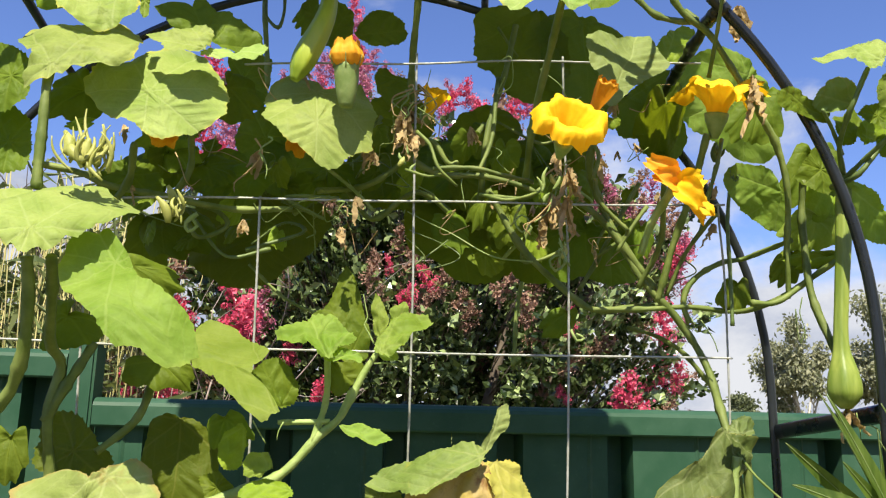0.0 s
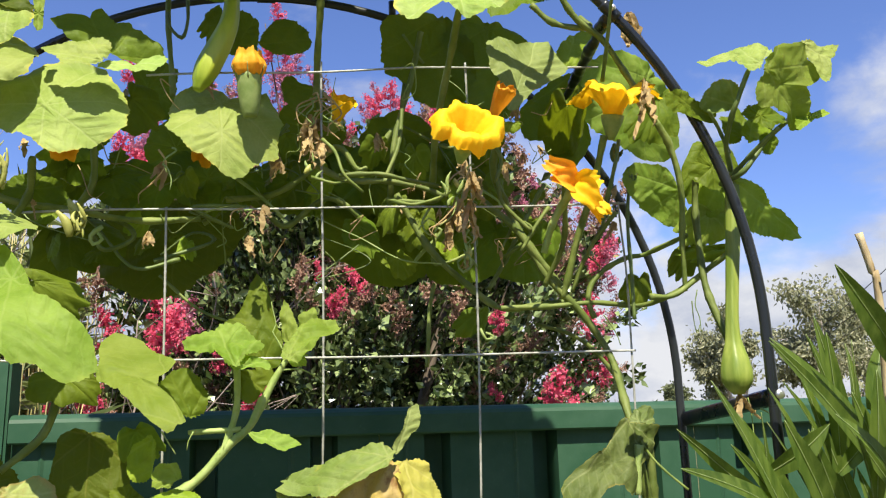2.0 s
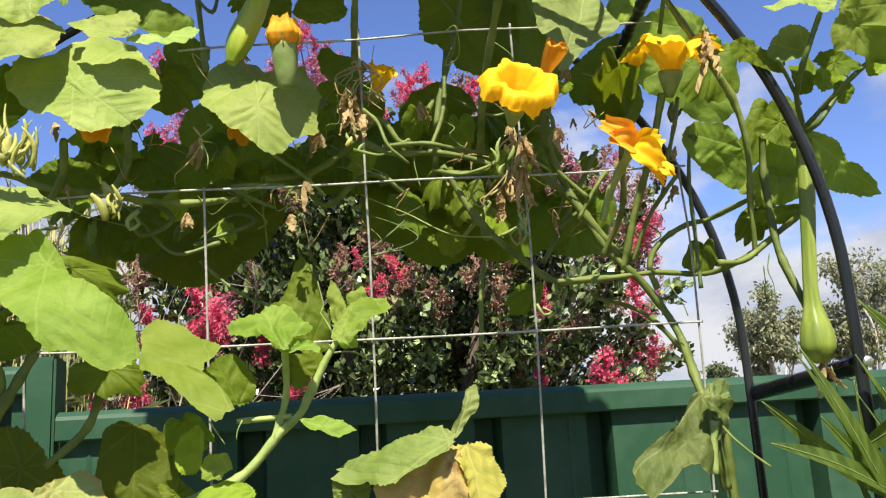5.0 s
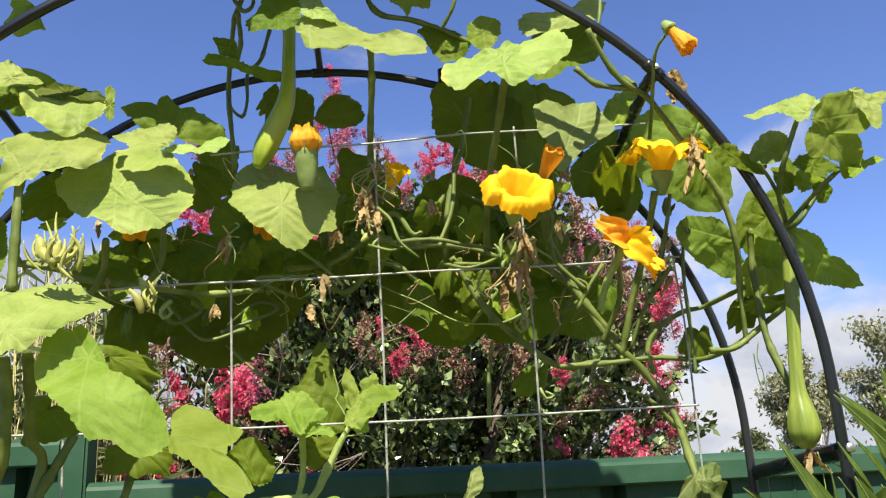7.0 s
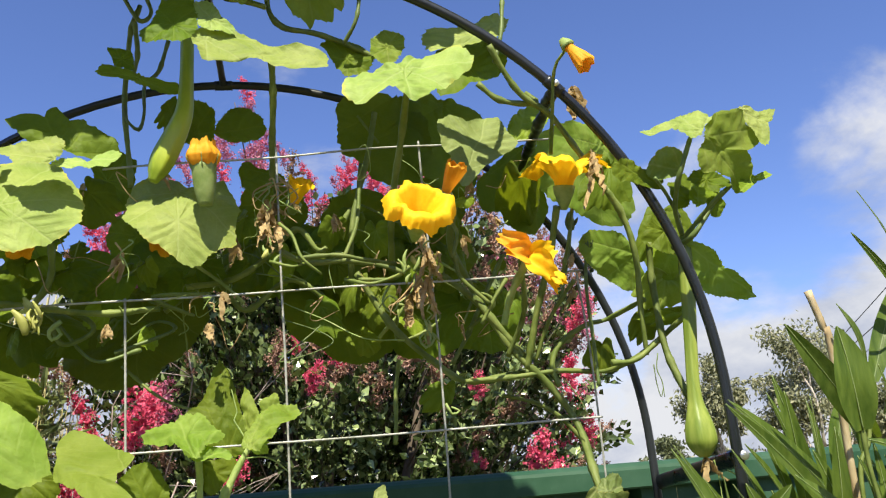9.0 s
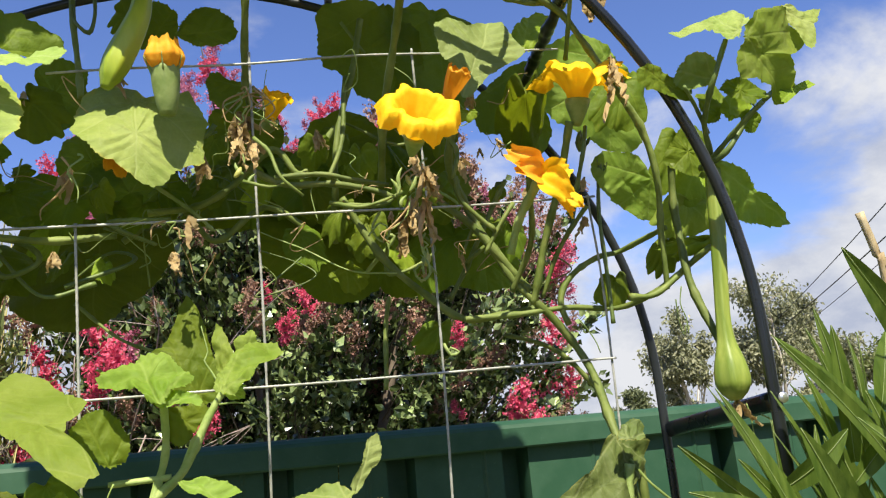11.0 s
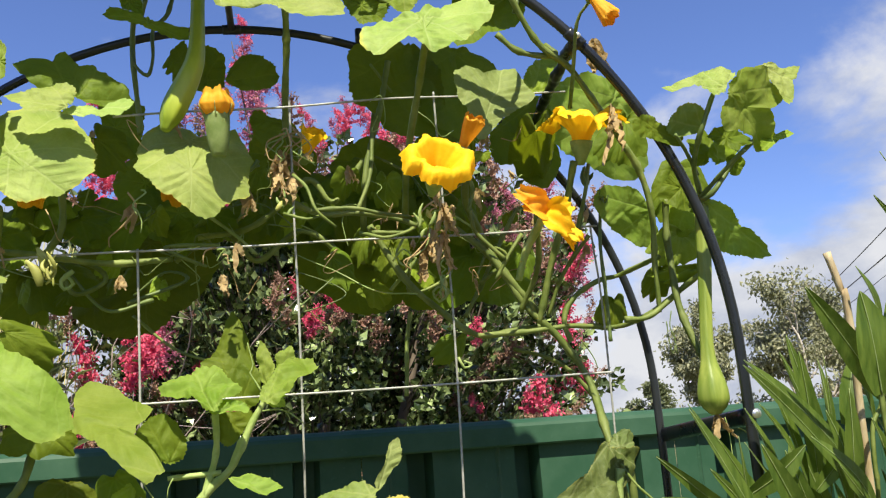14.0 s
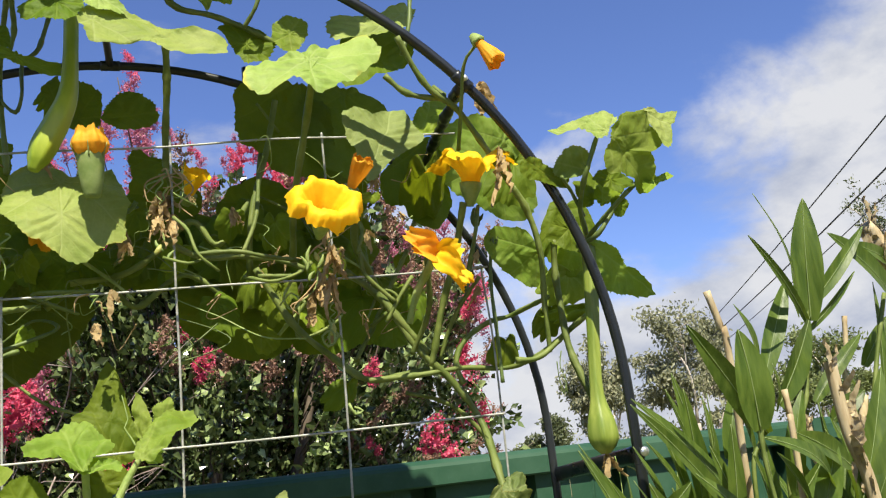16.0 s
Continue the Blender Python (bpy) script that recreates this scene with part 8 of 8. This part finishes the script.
stem(canes, "stem", [(0.596, 0.980, 0.0), (0.586, 0.950, 1.241), (0.576, 0.920, 1.591), (0.601, 0.920, 1.661), (0.616, 0.920, 1.735)], 0.0046, 0.0036, STEM)
stem(canes, "stem", [(0.780, 1.030, 0.0), (0.770, 1.000, 1.214), (0.760, 0.970, 1.564), (0.821, 0.970, 1.693), (0.881, 0.970, 1.822)], 0.0053, 0.0041, STEM)
lance(canes, (0.435, 0.920, 1.537), (0.355, 0.890, 1.665), 0.0219, (0.30, -1, 0.25), 0.03)
lance(canes, (0.438, 0.960, 1.555), (0.334, 0.930, 1.621), 0.0146, (0.40, -1, 0.25), 0.04)
lance(canes, (0.543, 0.930, 1.594), (0.427, 0.900, 1.705), 0.0177, (0.50, -1, 0.25), 0.03)
lance(canes, (0.551, 0.990, 1.622), (0.536, 0.960, 1.721), 0.0177, (0.00, -1, 0.25), 0.02)
lance(canes, (0.433, 0.950, 1.559), (0.423, 0.920, 1.636), 0.0104, (0.20, -1, 0.25), 0.02)
lance(canes, (0.521, 0.980, 1.601), (0.471, 0.950, 1.667), 0.0156, (0.40, -1, 0.25), 0.04)
lance(canes, (0.528, 0.890, 1.569), (0.463, 0.860, 1.631), 0.0198, (0.60, -1, 0.25), 0.10)
lance(canes, (0.437, 0.930, 1.589), (0.485, 0.900, 1.622), 0.0219, (-0.80, -1, 0.25), 0.10)
lance(canes, (0.468, 0.910, 1.551), (0.423, 0.880, 1.628), 0.0208, (0.40, -1, 0.25), 0.04)
lance(canes, (0.422, 0.910, 1.543), (0.311, 0.880, 1.585), 0.0208, (0.50, -1, 0.25), 0.05)
lance(canes, (0.510, 0.900, 1.545), (0.490, 0.870, 1.617), 0.0156, (0.10, -1, 0.25), 0.05)
lance(canes, (0.580, 1.010, 1.600), (0.581, 0.980, 1.715), 0.0125, (0.00, -1, 0.25), 0.03)
lance(canes, (0.515, 0.950, 1.541), (0.473, 0.920, 1.618), 0.0156, (0.30, -1, 0.25), 0.05)
lance(canes, (0.554, 0.940, 1.575), (0.552, 0.910, 1.676), 0.0177, (0.00, -1, 0.25), 0.04)
lance(canes, (0.460, 0.970, 1.542), (0.398, 0.940, 1.605), 0.0125, (0.30, -1, 0.25), 0.05)
stem(canes, "stem", [(0.53, 0.86, 0.0), (0.52, 0.83, 1.3), (0.507, 0.806, 1.56), (0.502, 0.801, 1.675)], 0.005, 0.003, STEM)
for x, y in ((0.98, 0.86), (0.86, 0.86), (0.90, 0.9), (0.80, 0.85)):
    stem(canes, "stem", [(x, y, 0), (x + 0.01, y, 0.5), (x - 0.02, y, 1.1), (x + 0.02, y, 1.6)], 0.009, 0.006, STEM)
for k in range(44):
    x, y = cane_rng.uniform(0.46, 1.02), cane_rng.uniform(0.98, 1.12)
    z = 1.32 + 0.30 * (x - 0.46) + cane_rng.uniform(0.0, 0.14)
    way = np.array((cane_rng.uniform(-0.7, 0.5), cane_rng.uniform(-0.4, 0.2), 1.0))
    lance(canes, (x, y, z), tuple(np.array((x, y, z)) + way * cane_rng.uniform(0.12, 0.19)), cane_rng.uniform(0.014, 0.024), (cane_rng.uniform(-0.6, 0.6), -1, 0.25), cane_rng.uniform(0.02, 0.10))

# ---- trees beyond the fence ----
def limbs(rng, start, way, length, r, depth, out, tips):
    n = 7
    line = [np.array(start)]
    w = np.array(way, float)
    for i in range(n):
        w = w + rng.normal(0, 0.10, 3) + np.array((0, 0, 0.02))
        w /= np.linalg.norm(w)
        line.append(line[-1] + w * length / n)
    line = np.array(line)
    out.append(tube(line, lambda s: r * (1 - 0.45 * s), 7 if depth > 1 else 4))
    if depth == 0:
        tips.append((line[-1], w))
        tips.append((line[4], w))
        return
    for k in range(3 if depth > 1 else 4):
        i = rng.randint(3, n + 1)
        d = w + rng.normal(0, 0.55, 3)
        d[2] = abs(d[2]) * 0.7 + 0.1
        limbs(rng, line[i], d / np.linalg.norm(d), length * rng.uniform(0.5, 0.7), r * 0.55, depth - 1, out, tips)


def tree(at, top, half, seed, material, label, clump=70, leaf_size=0.16, droop=-0.6, bark=GUM_BARK, category="tree"):
    """A tree that stands at its foot, with its highest leaves at height top and its crown half wide."""
    rng = np.random.RandomState(seed)
    at = np.array(at, float)
    out, tips = [], []
    h = 10.0
    trunk = spline([(0, 0, 0), (rng.uniform(-0.2, 0.2), 0, h * 0.2), (rng.uniform(-0.4, 0.4), 0, h * 0.42)], 0.3)
    out.append(tube(trunk, lambda s: h * 0.022 * (1 - 0.35 * s), 10))
    for k in range(6):
        a = 2 * math.pi * k / 6 + rng.uniform(-0.4, 0.4)
        i = rng.randint(len(trunk) // 2, len(trunk))
        w = np.array((math.cos(a) * 0.5, math.sin(a) * 0.5, rng.uniform(0.5, 1.0)))
        limbs(rng, trunk[i], w / np.linalg.norm(w), h * rng.uniform(0.26, 0.36), h * 0.010, 2, out, tips)
    p = np.array([q for q, _ in tips])
    wide = np.percentile(np.abs(p[:, 0]), 95)
    scale = np.array((half / wide, half / wide, top / np.percentile(p[:, 2], 98))) * 0.94
    c, w, s = [], [], []
    for q, _ in tips:
        rad = half * rng.uniform(0.09, 0.17)
        for k in range(clump):
            c.append(at + q * scale + rng.normal(0, 1, 3) * np.array((rad, rad, rad * 0.6)))
            w.append(rng.normal(0, 0.7, 3) + np.array((0, 0, droop)))
            s.append(leaf_size * rng.uniform(0.6, 1.3))
    t = thing("tree", at, label, category, "trees beyond the fence")
    part("trunk", from_arrays("trunk", out[0][0] * scale + at, out[0][1]), bark, t)
    tagged(part("branch_work", from_arrays("branch_work", *merged([(v * scale + at, f) for v, f in out[1:]])), bark, t), kind="stuff")
    tagged(part("crown", from_arrays("crown", *blades(c, w, s, 0.24, 0.1, rng), smooth=False), material, t), kind="stuff")
    return t


tree((19.18, 27.00, -1.00), 7.57, 1.90, 3, GUM_LEAF, "tall gum tree with an open grey-green crown", 72, 0.18)
tree((22.28, 29.00, -1.00), 7.50, 1.29, 14, GUM_LEAF, "gum tree with thin drooping leaves", 64, 0.18)
tree((14.98, 26.00, -1.00), 6.41, 1.06, 6, GUM_LEAF, "smaller gum tree with a rounded crown", 70, 0.17)
tree((12.61, 26.00, -1.00), 3.96, 0.86, 8, DARK_LEAF, "low dark round tree", 110, 0.15, -0.1)
tree((15.19, 13.00, 0.00), 6.81, 0.72, 17, DARK_LEAF, "slender tree with fine dark leaves", 22, 0.08, 0.2)
tree((22.17, 24.00, -0.50), 5.37, 1.95, 19, GREEN_LEAF, "low yellow-green hedge tree", 80, 0.17, 0.2)
tree((18.64, 30.00, -1.00), 3.60, 3.11, 23, GUM_LEAF, "low grey-green scrub tree", 50, 0.18, -0.2)

# ---- dry cane grass and a bare shrub behind the left fence ----
grass = thing("cane_grass", (-1.35, 3.4, 0), "tall yellowing cane grass clump behind the fence", "grass clump")
gr = np.random.RandomState(9)
pieces, c, w, s = [], [], [], []
for k in range(900):
    x, y = gr.uniform(-2.1, -0.80), gr.uniform(2.9, 4.2)
    top = gr.uniform(1.75, 2.55)
    lean = gr.normal(0, 0.12, 2)
    line = np.array([(x + lean[0] * q * q, y + lean[1] * q * q, top * q) for q in np.linspace(0, 1, 8)])
    pieces.append(tube(line, lambda q: 0.0042 - 0.0025 * q, 4))
    for j in range(7):
        q = gr.uniform(0.55, 1.0)
        c.append((x + lean[0] * q * q, y + lean[1] * q * q, top * q))
        w.append((gr.normal(0, 0.6), gr.normal(0, 0.6), gr.uniform(-0.3, 1.0)))
        s.append(gr.uniform(0.10, 0.22))
tagged(part("stalk_work", from_arrays("stalk_work", *merged(pieces)), STRAW, grass), kind="stuff")
tagged(part("blades", from_arrays("blades", *blades(c, w, s, 0.06, 0.25, gr), smooth=False), GREEN_LEAF, grass), kind="stuff")
bare = thing("bare_shrub", (-0.95, 3.7, 0), "thin grey bare twiggy shrub behind the fence", "shrub")
pieces, tips = [], []
for k in range(14):
    limbs(gr, (-0.95 + gr.uniform(-0.3, 0.25), 3.7, 0.6), np.array((gr.uniform(-0.35, 0.25), gr.uniform(-0.2, 0.2), 1.0)), 1.25, 0.006, 2, pieces, tips)
tagged(part("twig_work", from_arrays("twig_work", *merged(pieces)), TWIG, bare), kind="stuff")

# ---- overhead cables ----
def cable(a, b, sag, r):
    a, b = np.array(a), np.array(b)
    d = b - a
    line = np.array([a + d * q - np.array((0, 0, sag * 4 * (q - q * q))) for q in np.linspace(-0.6, 1.6, 50)])
    c = thing("overhead_cable", tuple(a), "thin black overhead power cable", "cable", "overhead cables")
    v, f = tube(line, r, 6)
    part("strand", from_arrays("strand", v, f), CABLE, c)


cable((10.683, 9.000, 6.087), (26.009, 40.000, 4.944), 0.25, 0.012)
cable((10.413, 9.000, 5.229), (26.383, 40.000, 5.011), 0.25, 0.014)
cable((10.281, 9.000, 4.810), (26.452, 40.000, 4.450), 0.25, 0.009)
